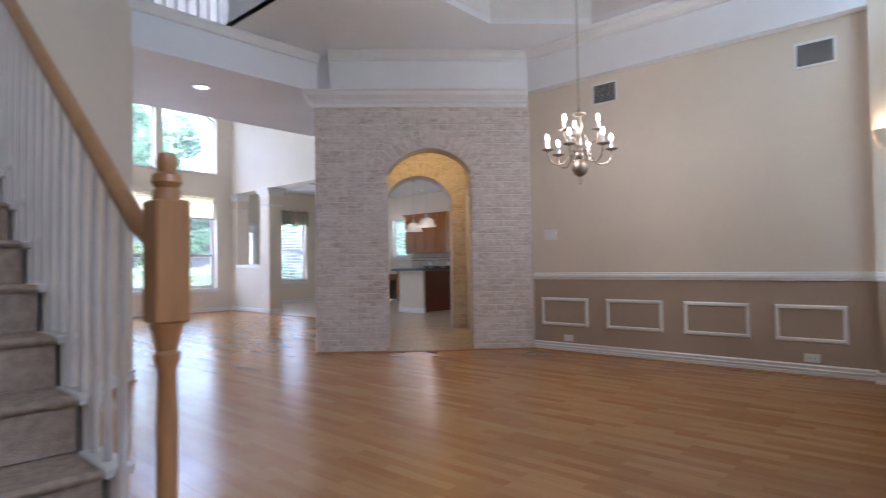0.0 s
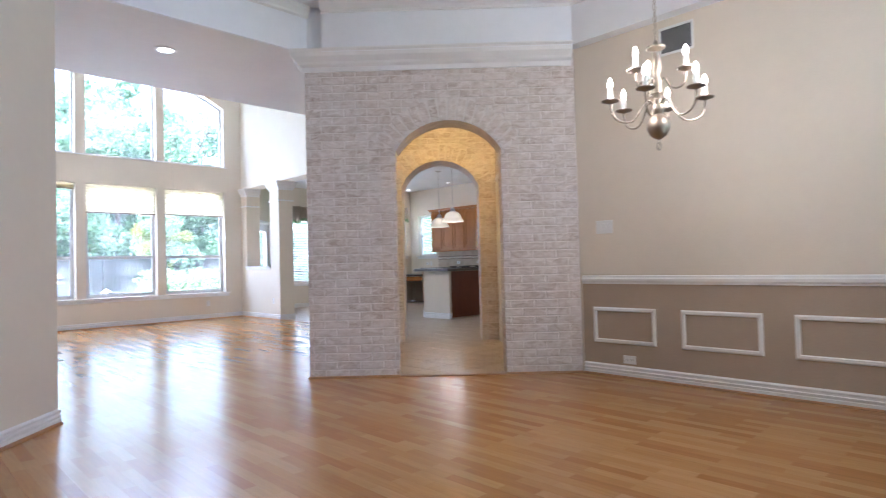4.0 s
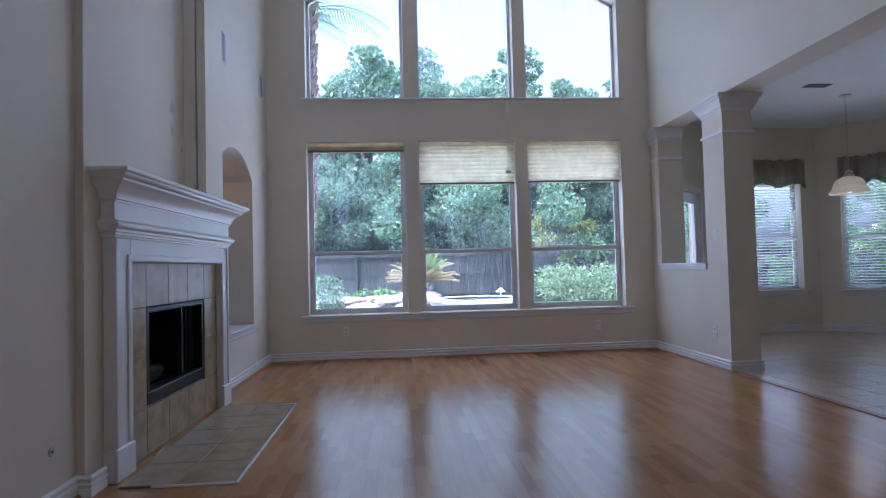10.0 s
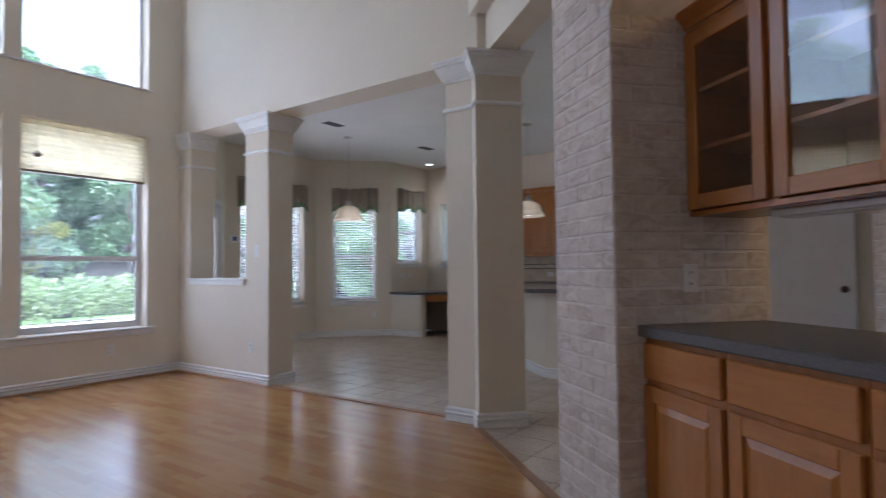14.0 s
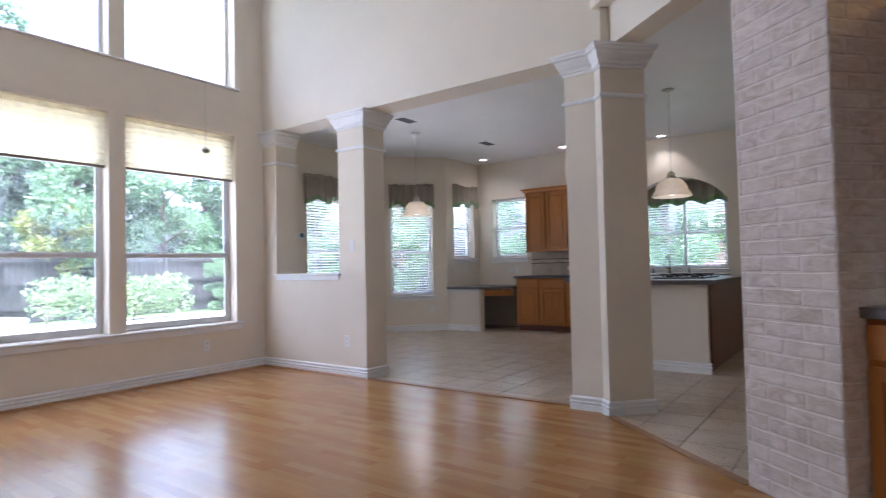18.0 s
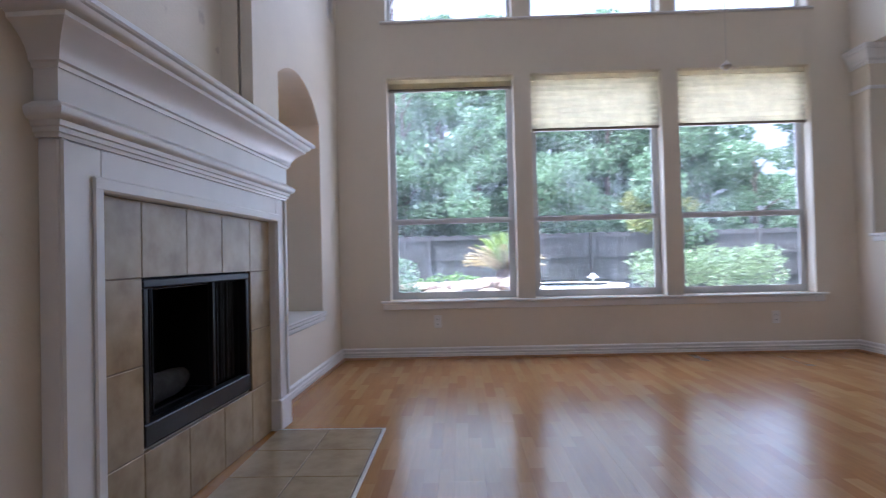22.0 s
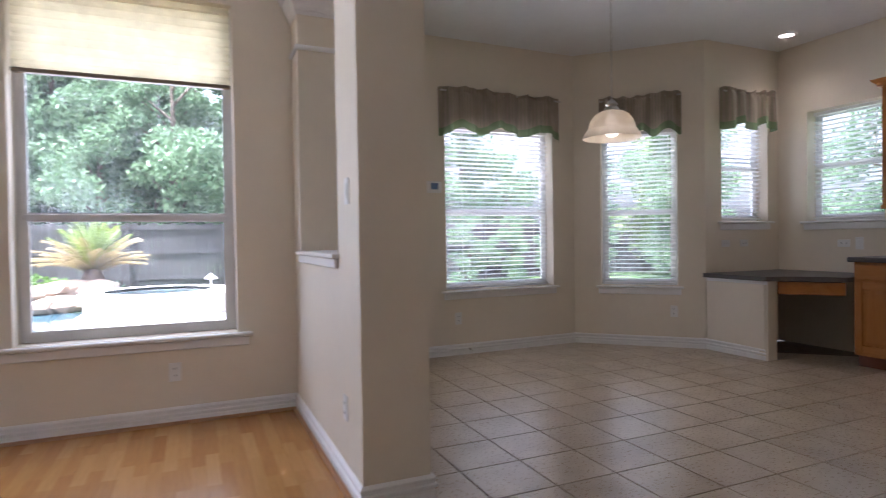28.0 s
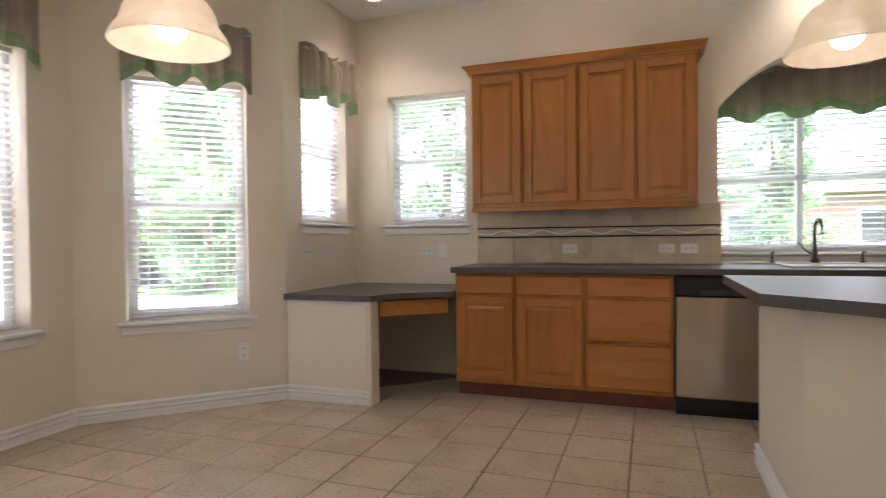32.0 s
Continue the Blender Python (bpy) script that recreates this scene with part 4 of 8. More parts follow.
def window(name, p, q, u0, u1, z0, z1, label, head=None, rail=None, depth=0.13, mat=VINYL, sill=0.0, mullion=None):
    """A window set back in a wall's opening; rail: height of the meeting rail; sill: how far the inner sill stands out."""
    m = frame_of(p, q)
    w = thing(name, m @ pose((u0 + u1) / 2, 0, z0), label, "window")
    w["kind"] = "structure"
    sh = pose(-(u0 + u1) / 2, 0, -z0)

    def put(nm, mb, mt, lab="", parent=w, smooth=False):
        mb.v = [tuple(sh @ Vector(v)) for v in mb.v]
        return part(nm, mb, mt, parent, lab, smooth)

    e = 0.002
    put("window_frame", frame_ring(u0 + e, u1 - e, z0 + e, z1 - e, 0.035, -depth - 0.04, -depth, (lambda u: head(u) - e) if head else None), mat)
    if rail:
        put("upper_sash", frame_ring(u0 + 0.036, u1 - 0.036, rail + 0.002, z1 - 0.036, 0.022, -depth - 0.036, -depth - 0.012), mat)
        put("lower_sash", frame_ring(u0 + 0.036, u1 - 0.036, z0 + 0.036, rail, 0.03, -depth - 0.011, -depth + 0.006), mat)
        put("meeting_rail", MB().box(u0 + 0.04, -depth - 0.03, rail - 0.022, u1 - 0.04, -depth + 0.012, rail + 0.016, b=0.004), ALU if mat is ALU else mat)
        panes = [(z0 + 0.06, rail - 0.02, -depth - 0.004), (rail + 0.02, z1 - 0.055, -depth - 0.026)]
    else:
        panes = [(z0 + 0.03, z1 - 0.03, -depth - 0.02)]
    if mullion:
        put("mullion", MB().box(mullion - 0.025, -depth - 0.042, z0 + 0.03, mullion + 0.025, -depth + 0.002, z1 - 0.03, b=0.004), mat)
    for a, b, y in panes:
        mb = MB()
        if head:
            us = smooth_step(u0 + 0.03, u1 - 0.03, 16)
            vs = [(u, y, a) for u in us] + [(u, y, head(u) - 0.03) for u in us]
            mb.add(vs, [(i, i + 1, i + 18, i + 17) for i in range(16)])
        else:
            mb.add([(u0 + 0.055, y, a), (u1 - 0.055, y, a), (u1 - 0.055, y, b), (u0 + 0.055, y, b)], [(0, 1, 2, 3)])
        # All windows share this pane, whose veil imitates glare besides the streaks.
        ob = put("pane", mb, PANE_S)
        ob.visible_shadow = False
    if sill:
        put("window_sill", MB().box(u0 - 0.05, -depth + 0.001, z0 - 0.022, u1 + 0.05, sill, z0 - 0.001, b=0.006), TRIM)
        put("apron", MB().box(u0 - 0.03, 0.001, z0 - 0.085, u1 + 0.03, 0.016, z0 - 0.024, b=0.006), TRIM)
    return w


WP, WQ = (RW, WW), (LW, WW)
for x0, x1 in SPANS:
    window("window_living", WP, WQ, RW - x1, RW - x0, 0.54, 2.62, "tall living room sash window with aluminium frame", rail=1.28, mat=ALU)
    window("window_arched", WP, WQ, RW - x1, RW - x0, 3.15, 4.91, "fixed high window with curved head", head=ARCH_TOP, mat=ALU)
solid("living_window_sill", MB().box(RW - 7.52, -0.12, 0.515, RW - 3.46, 0.045, 0.538, m=frame_of(WP, WQ), b=0.006).box(RW - 7.50, 0.001, 0.455, RW - 3.48, 0.018, 0.513, m=frame_of(WP, WQ), b=0.006),
      TRIM, "long white window sill under the living room windows", category="window sill")
solid("upper_window_sill", MB().box(RW - 7.48, -0.12, 3.128, RW - 3.50, 0.03, 3.148, m=frame_of(WP, WQ), b=0.006), TRIM, "white sill under the arched windows", category="window sill")

N1, N2, N3, N4, K5 = ((10.88, 14.25), (9.10, 14.21)), ((11.78, 13.36), (10.88, 14.25)), ((12.83, 13.36), (11.78, 13.36)), ((12.83, 7.3), (12.83, 13.36)), ((13.45, 8.9), (13.45, 10.7))
window("window_nook_wide", *N1, 0.27, 1.50, 0.62, 2.22, "wide white sash window with blinds in the breakfast nook", rail=1.39, sill=0.05)
window("window_nook_narrow", *N2, 0.25, 0.99, 0.61, 2.20, "white sash window with blinds in the breakfast nook", rail=1.37, sill=0.05)
window("window_desk", *N3, 0.17, 0.83, 1.25, 2.35, "small white sash window with blinds over the desk", rail=1.80, sill=0.05)
window("window_cabinets", *N4, 5.05, 5.755, 1.24, 2.33, "white sash window with blinds beside the cabinets", rail=1.79, sill=0.05)
window("window_sink", *K5, 0.28, 1.58, 0.98, 2.15, "white double window over the sink", rail=1.58, sill=0.03, mullion=0.93)
for x0, x1 in DWIN:
    window("window_dining", DA, DB, x0, x1, 0.57, 2.50, "tall white dining window with blinds", rail=1.5, mat=VINYL)
    window("window_transom", DA, DB, x0, x1, 2.72, 3.30, "fixed white transom window over a dining window", mat=VINYL)
solid("dining_window_sill", MB().box(0.61, -0.12, 0.545, 3.455, 0.06, 0.568, m=frame_of(DA, DB), b=0.006).box(0.62, 0.005, 0.49, 3.45, 0.022, 0.543, m=frame_of(DA, DB), b=0.006), TRIM, "long white sill under the dining windows", category="window sill")


# ---- blinds, shades and valances ----
def blind(p, q, u0, u1, z0, z1, label, tilt=15.0, y=-0.075, step=0.042):
    m = frame_of(p, q)
    b = thing("window_blind", m @ pose((u0 + u1) / 2, y, z0), label, "blind", "slatted blinds")
    w = (u1 - u0) / 2 - 0.012
    part("headrail", MB().box(-w, -0.02, z1 - z0 - 0.035, w, 0.02, z1 - z0 - 0.004, b=0.003), PLASTIC, b)
    part("bottom_rail", MB().box(-w, -0.022, 0.006, w, 0.022, 0.022, b=0.004), PLASTIC, b)
    mb = MB()
    mb.add([(-w, -0.024, -0.001), (w, -0.024, -0.001), (-w, 0, 0.002), (w, 0, 0.002), (-w, 0.024, -0.001), (w, 0.024, -0.001)], [(0, 1, 3, 2), (2, 3, 5, 4)])
    me = mb.mesh("slat", SLAT)
    n = int((z1 - z0 - 0.07) / step)
    for i in range(n):
        part("slat", me, SLAT, b, at=pose(0, 0, 0.045 + i * step, tilt + random.uniform(-1.5, 1.5), 0, 0))
    for u in (-w * 0.7, w * 0.7):
        part("ladder_cord", MB().box(u - 0.0015, 0.026, 0.02, u + 0.0015, 0.028, z1 - z0 - 0.03), PLASTIC, b)
    part("tilt_wand", MB().tube([(-w + 0.06, 0.032, z1 - z0 - 0.04), (-w + 0.06, 0.034, (z1 - z0) * 0.5)], 0.004, 6), PLASTIC, b)
    return b


blind(*N1, 0.285, 1.485, 0.63, 2.21, "white slatted blind lowered over the wide nook window")
blind(*N2, 0.265, 0.975, 0.62, 2.19, "white slatted blind lowered over the nook window")
blind(*N3, 0.185, 0.815, 1.26, 2.34, "white slatted blind lowered over the desk window")
blind(*N4, 5.065, 5.74, 1.25, 2.32, "white slatted blind lowered beside the cabinets")
blind(*K5, 0.30, 0.90, 0.99, 2.14, "white slatted blind lowered over the sink window")
blind(*K5, 0.96, 1.56, 0.99, 2.14, "white slatted blind lowered over the sink window")
for x0, x1 in DWIN:
    blind(DA, DB, x0 + 0.01, x1 - 0.01, 0.58, 2.49, "white slatted blind lowered over a dining window", tilt=54, step=0.046)


def cell_shade(u0, u1, z0, z1, label):
    m = frame_of(WP, WQ)
    s = thing("cellular_shade", m @ pose((u0 + u1) / 2, -0.065, z0), label, "window shade", "pleated living room shades")
    w, h = (u1 - u0) / 2 - 0.012, z1 - z0
    part("headrail", MB().box(-w, -0.028, h - 0.045, w, 0.028, h - 0.004, b=0.005), SHADE_CLOTH, s)
    part("bottom_rail", MB().box(-w, -0.022, 0, w, 0.022, 0.024, b=0.004), oak("shade_rail_brown", (0.16, 0.12, 0.07), (0.2, 0.15, 0.09)), s, "brown bottom rail")
    n = max(2, int((h - 0.07) / 0.048)) if h > 0.2 else 9
    me = MB()
    zs = smooth_step(0.025, h - 0.046, n)
    for side in (-1, 1):
        prof = []
        for a, b in zip(zs, zs[1:]):
            prof += [(side * 0.004, a), (side * 0.011, a * 0.8 + b * 0.2), (side * 0.016, (a + b) / 2), (side * 0.011, a * 0.2 + b * 0.8)]
        prof.append((side * 0.004, zs[-1]))
        v = [(u, y, z) for y, z in prof for u in (-w, w)]
        me.add(v, [(2 * i, 2 * i + 1, 2 * i + 3, 2 * i + 2) for i in range(len(prof) - 1)])
    part("pleated_fabric", me, SHADE_CLOTH, s)
    part("pull_cord", MB().tube([(-w + 0.035, -0.033, h - 0.03), (-w + 0.034, -0.034, h * 0.4), (-w + 0.036, -0.033, -0.04)], 0.0018, 5), PLASTIC, s)
    part("cord_loop", MB().tube([(-w + 0.012 + 0.004 * math.sin(k * 1.25), -0.034, h - 0.05 - k * 0.02) for k in range(int(max(0.1, h - 0.05) / 0.02))], 0.0022, 5), PLASTIC, s, "slack twisted lift cord")
    return s


cell_shade(RW - 4.73, RW - 3.55, 2.50, 2.615, "cream cellular shade pulled fully up at the window head")
cell_shade(RW - 6.09, RW - 4.89, 2.09, 2.615, "cream cellular shade pulled down a quarter")
cell_shade(RW - 7.43, RW - 6.24, 2.10, 2.615, "cream cellular shade pulled down a quarter")


def valance(p, q, u0, u1, z0, z1, label, scallops=3, out=0.09):
    """A gathered fabric valance with a scalloped green hem."""
    m = frame_of(p, q)
    v = thing("window_valance", m @ pose((u0 + u1) / 2, 0.0, z0), label, "valance", "kitchen window valances")
    w, h = (u1 - u0) / 2, z1 - z0
    nx, nz = 90, 14
    rnd = random.Random(int(u0 * 100 + z1 * 10))
    ph = [rnd.uniform(0, 6.28) for _ in range(4)]

    def sheet(lo, hi, y_off):
        vs = []
        for j in range(nz + 1):
            f = j / nz
            for i in range(nx + 1):
                s = i / nx
                x = -w + 2 * w * s
                drop = 0.085 * h * (1 + math.cos(2 * math.pi * scallops * s + 0.7 * math.sin(4 * s + ph[0]))) + 0.03 * h * math.sin(5 * s + ph[0])
                bottom = 0.14 * h - drop
                top = h - 0.022 * abs(math.sin(19 * s + ph[1])) - 0.012 * math.sin(7 * s + ph[2])
                a, b = bottom + lo(bottom, top), bottom + hi(bottom, top)
                z = a + (b - a) * f
                g = 0.018 * math.sin(46 * s * w * 2 + ph[2] + 0.9 * math.sin(7 * s)) + 0.011 * math.sin(83 * s * w + ph[3])
                g *= 0.5 + 0.7 * (1 - (z / h))
                rod = abs(z - (h - 0.045))
                g += 0.007 * math.sin(190 * s * w + ph[1]) * (1.0 if rod < 0.05 else 0.35) - (0.012 if rod < 0.012 else 0.0)
                y = out * min(1, min(s, 1 - s) * 14) + g + y_off
                vs.append((x, max(0.006, y), z))
        fs = [(j * (nx + 1) + i, j * (nx + 1) + i + 1, (j + 1) * (nx + 1) + i + 1, (j + 1) * (nx + 1) + i) for j in range(nz) for i in range(nx)]
        return MB().add(vs, fs)

    part("curtain", sheet(lambda a, b: 0.07, lambda a, b: b - a, 0.0), VALANCE, v, "taupe and olive striped cloth", smooth=True)
    part("hem", sheet(lambda a, b: 0.0, lambda a, b: 0.075, 0.002), VALANCE_HEM, v, "green contrast hem", smooth=True)
    part("rod", MB().tube([(-w + 0.01, out * 0.6, h - 0.04), (w - 0.01, out * 0.6, h - 0.04)], 0.008, 8), NICKEL, v)
    return v


valance(*N1, 0.19, 1.57, 2.11, 2.55, "striped taupe valance with scalloped green hem over the wide nook window", 3)
valance(*N2, 0.21, 1.00, 2.12, 2.54, "striped taupe valance with scalloped green hem over the nook window", 3)
valance(*N3, 0.12, 0.86, 2.17, 2.57, "striped taupe valance with scalloped green hem over the desk window", 2)
valance(*K5, 0.20, 1.66, 2.00, 2.41, "striped taupe valance with scalloped green hem over the sink", 4)
# ---- fireplace ----
FY0, FY1, TY0, TY1 = 9.295, 11.075, 9.470, 10.925
fp = thing("fireplace_mantel", pose(BF, (FY0 + FY1) / 2, 0), "white painted wooden mantel with deep cove moulding round a tiled fireplace", "fireplace")
mid = (FY0 + FY1) / 2


def fpart(name, mb, mat, label="", parent=None, smooth=False):
    mb.v = [(x - BF, y - mid, z) for x, y, z in mb.v]
    return part(name, mb, mat, parent or fp, label, smooth)


for y0, y1, outer in ((FY0, TY0, FY0), (TY1, FY1, FY1)):
    leg = fpart("leg", MB().box(BF + 0.001, y0, 0.0, BF + 0.06, y1, 1.274, b=0.004), TRIM)
    fpart("plinth", MB().box(BF + 0.001, y0 - 0.012, 0.0, BF + 0.078, y1 + 0.012 if y1 == TY0 else y1 + 0.012, 0.17, b=0.006), TRIM)
    a, b = (y0 + 0.0, y0 + 0.03) if outer == FY0 else (y1 - 0.03, y1 - 0.0)
    fpart("outer_bead", MB().box(BF + 0.059, a, 0.172, BF + 0.072, b, 1.274, b=0.006), TRIM)
    a, b = (y1 - 0.045, y1) if outer == FY0 else (y0, y0 + 0.045)
    fpart("inner_bead", MB().box(BF + 0.059, a, 0.172, BF + 0.071, b, 1.18, b=0.007), TRIM)
fpart("frieze", MB().box(BF + 0.001, TY0, 1.148, BF + 0.06, TY1, 1.274, b=0.003), TRIM)
fpart("head_bead", MB().box(BF + 0.059, TY0 - 0.045, 1.148, BF + 0.072, TY1 + 0.045, 1.190, b=0.007), TRIM)
arch = [(-0.055, 1.275), (0.006, 1.275), (0.009, 1.285), (0.016, 1.288), (0.016, 1.301), (0.023, 1.304), (0.026, 1.318), (0.038, 1.323), (0.046, 1.334), (0.048, 1.346), (0.042, 1.356), (0.028, 1.362), (0.018, 1.37), (-0.055, 1.37)]
loop = [(BF + 0.0, FY1), (BF + 0.06, FY1), (BF + 0.06, FY0), (BF + 0.0, FY0)]
fpart("architrave", MB().sweep(arch, loop), TRIM, smooth=True)
fpart("upper_frieze", MB().sweep([(-0.055, 1.3705), (0.010, 1.3705), (0.010, 1.4595), (-0.055, 1.4595)], loop), TRIM)
cove = [(-0.055, 1.46), (0.016, 1.46), (0.020, 1.472), (0.028, 1.476), (0.030, 1.492), (0.040, 1.512), (0.056, 1.532), (0.080, 1.552), (0.098, 1.562), (0.100, 1.574), (0.112, 1.580), (0.122, 1.59), (0.126, 1.5995), (-0.055, 1.5995)]
fpart("crown", MB().sweep(cove, loop), TRIM, smooth=True)
fpart("shelf", MB().sweep([(-0.055, 1.60), (0.138, 1.60), (0.144, 1.606), (0.144, 1.618), (0.139, 1.624), (-0.055, 1.624)], loop), TRIM, "white mantel shelf")
ys = [TY0, 9.735, 10.04, 10.35, 10.66, TY1]
zs = [0.004, 0.28, 0.58, 0.88, 1.148]
fpart("tile_bed", MB().box(BF + 0.001, TY0, 0, BF + 0.017, 9.733, 1.148).box(BF + 0.001, 10.662, 0, BF + 0.017, TY1, 1.148).box(BF + 0.001, 9.733, 0, BF + 0.017, 10.662, 0.278).box(BF + 0.001, 9.733, 0.882, BF + 0.017, 10.662, 1.148), TILE_GROUT)
for i in range(5):
    for j in range(4):
        if 1 <= i <= 3 and 1 <= j <= 2:
            continue
        fpart("tile", MB().box(BF + 0.012, ys[i] + 0.002, zs[j] + 0.002, BF + 0.020, ys[i + 1] - 0.002, zs[j + 1] - 0.002, b=0.002), HEARTH_TILE)

fb = thing("firebox", pose(BF, 10.22, 0.29), "black metal firebox with mesh curtain and black frame", "fireplace insert")


def bpart(name, mb, mat, label=""):
    mb.v = [(x - BF, y - 10.22, z - 0.29) for x, y, z in mb.v]
    return part(name, mb, mat, fb, label)


for word, box in (("back_lining", (BF - 0.47, 9.735, 0.284, BF - 0.46, 10.655, 0.886)), ("side_lining", (BF - 0.46, 9.735, 0.284, BF, 9.745, 0.886)), ("side_lining", (BF - 0.46, 10.645, 0.284, BF, 10.655, 0.886)),
                  ("top_lining", (BF - 0.46, 9.745, 0.876, BF, 10.645, 0.886)), ("floor_lining", (BF - 0.46, 9.745, 0.284, BF, 10.645, 0.294))):
    bpart(word, MB().box(*box), GRAPHITE, "sooty fire brick lining")
bpart("top_rail", MB().box(BF - 0.03, 9.745, 0.845, BF + 0.018, 10.645, 0.875, b=0.004), BLACK)
bpart("bottom_panel", MB().box(BF - 0.03, 9.745, 0.295, BF + 0.018, 10.645, 0.37, b=0.004), BLACK)
for y in (9.747, 10.615):
    bpart("side_rail", MB().box(BF - 0.03, y, 0.371, BF + 0.016, y + 0.03, 0.844, b=0.004), BLACK)
bpart("centre_bar", MB().box(BF - 0.03, 10.31, 0.371, BF - 0.008, 10.328, 0.844, b=0.003), BLACK)
for lo, hi in ((9.79, 9.90), (10.37, 10.61)):
    mesh = MB()
    for i in range(int((hi - lo) / 0.0095)):
        y = lo + i * 0.0095
        mesh.tube([(BF - 0.05 - 0.012 * math.sin(i * 1.1), y, 0.375), (BF - 0.05 - 0.012 * math.sin(i * 1.1 + 0.4), y, 0.84)], 0.0045, 5)
    bpart("mesh_curtain", mesh, BLACK, "black chain mesh curtain drawn aside")
bpart("curtain_rod", MB().tube([(BF - 0.05, 9.75, 0.836), (BF - 0.05, 10.64, 0.836)], 0.005, 6), BLACK)
log = thing("gas_log", pose(BF - 0.22, 10.2, 0.295), "grey ceramic fire log in the firebox", "fire log")
part("log", MB().tube([(0.02, -0.26, 0.12), (0, -0.1, 0.10), (0.02, 0.1, 0.11), (-0.03, 0.27, 0.10)], [0.05, 0.065, 0.06, 0.045], 10), plain("ash_grey_log", (0.04, 0.036, 0.032), 0.9, vary=0.4, scale=20, relief=0.7), log, smooth=True)
part("grate", MB().box(-0.12, -0.3, 0.0, 0.12, -0.28, 0.05).box(-0.12, 0.28, 0, 0.12, 0.30, 0.05).box(-0.10, -0.28, 0.03, -0.08, 0.28, 0.05).box(0.08, -0.28, 0.03, 0.10, 0.28, 0.05), BLACK, log)

hearth = thing("hearth_slab", pose(3.48, 10.05, 0), "flush tan tile hearth with pale edge strip in the plank floor", "hearth")
part("bed", MB().box(-0.29, -0.85, 0.001, 0.285, 0.85, 0.006), GROUT, hearth)
for i in range(2):
    for j in range(5):
        part("tile", MB().box(-0.288 + i * 0.285, -0.848 + j * 0.34, 0.006, -0.288 + (i + 1) * 0.285 - 0.005, -0.848 + (j + 1) * 0.34 - 0.005, 0.012, b=0.002), HEARTH_TILE, hearth)
part("edge_strip", MB().box(0.284, -0.86, 0.0, 0.298, 0.86, 0.013, b=0.003).box(-0.29, 0.85, 0.0, 0.284, 0.862, 0.013, b=0.003).box(-0.13, -0.862, 0.0, 0.284, -0.85, 0.013, b=0.003), TRIM, hearth, "pale edge strip")

# ---- shelf niche ----
nsh = thing("niche_shelves", pose(LW - 0.2, 11.90, 0.52), "white shelves on slotted standards deep in the arched niche", "shelf")
for z in (1.225, 1.55, 1.85):
    part("shelf", MB().box(-0.484, -0.585, z - 0.54, -0.165, 0.496, z - 0.52, b=0.003), TRIM, nsh)
for x in (-0.43, -0.23):
    part("standard", MB().box(x - 0.008, 0.487, 0.02, x + 0.008, 0.4975, 1.62), NICKEL, nsh, "slotted metal shelf standard")
part("side_panel", MB().box(-0.485, 0.498, 0.0, -0.162, 0.546, 1.70, b=0.002), TRIM, nsh, "white side panel")
part("side_panel", MB().box(-0.485, -0.598, 0.0, -0.162, -0.587, 1.70, b=0.002), TRIM, nsh, "white side panel")
part("sill", MB().box(-0.485, -0.60, -0.018, 0.235, 0.546, 0.0, b=0.005), TRIM, nsh)
solid("niche_sill_moulding", MB().box(LW + 0.001, 11.27, 0.475, LW + 0.026, 12.48, 0.499, b=0.006).box(LW + 0.001, 11.28, 0.44, LW + 0.016, 12.47, 0.474, b=0.006), TRIM, "white moulding under the niche", category="trim")


# The fireplace wall and its chimney breast stand a little askew to the other walls.
LEAN = pose(LW, 10.3, 0) @ pose(0, 0, 0, 0, 0, -2.1) @ pose(-LW, -10.3, 0)
SLANT = pose(LW, 10.5, 0) @ pose(0, 0, 0, 0, 0, -0.8) @ pose(-LW, -10.5, 0)
for nm, turn in (("wall_fireplace", SLANT), ("wall_fireplace_back", SLANT), ("niche_back", SLANT), ("niche_shelves", SLANT), ("niche_sill_moulding", SLANT),
                 ("chimney_breast", LEAN), ("recess_back", LEAN), ("fireplace_mantel", LEAN), ("firebox", LEAN), ("gas_log", LEAN)):
    bpy.data.objects[nm].matrix_basis = turn @ bpy.data.objects[nm].matrix_basis


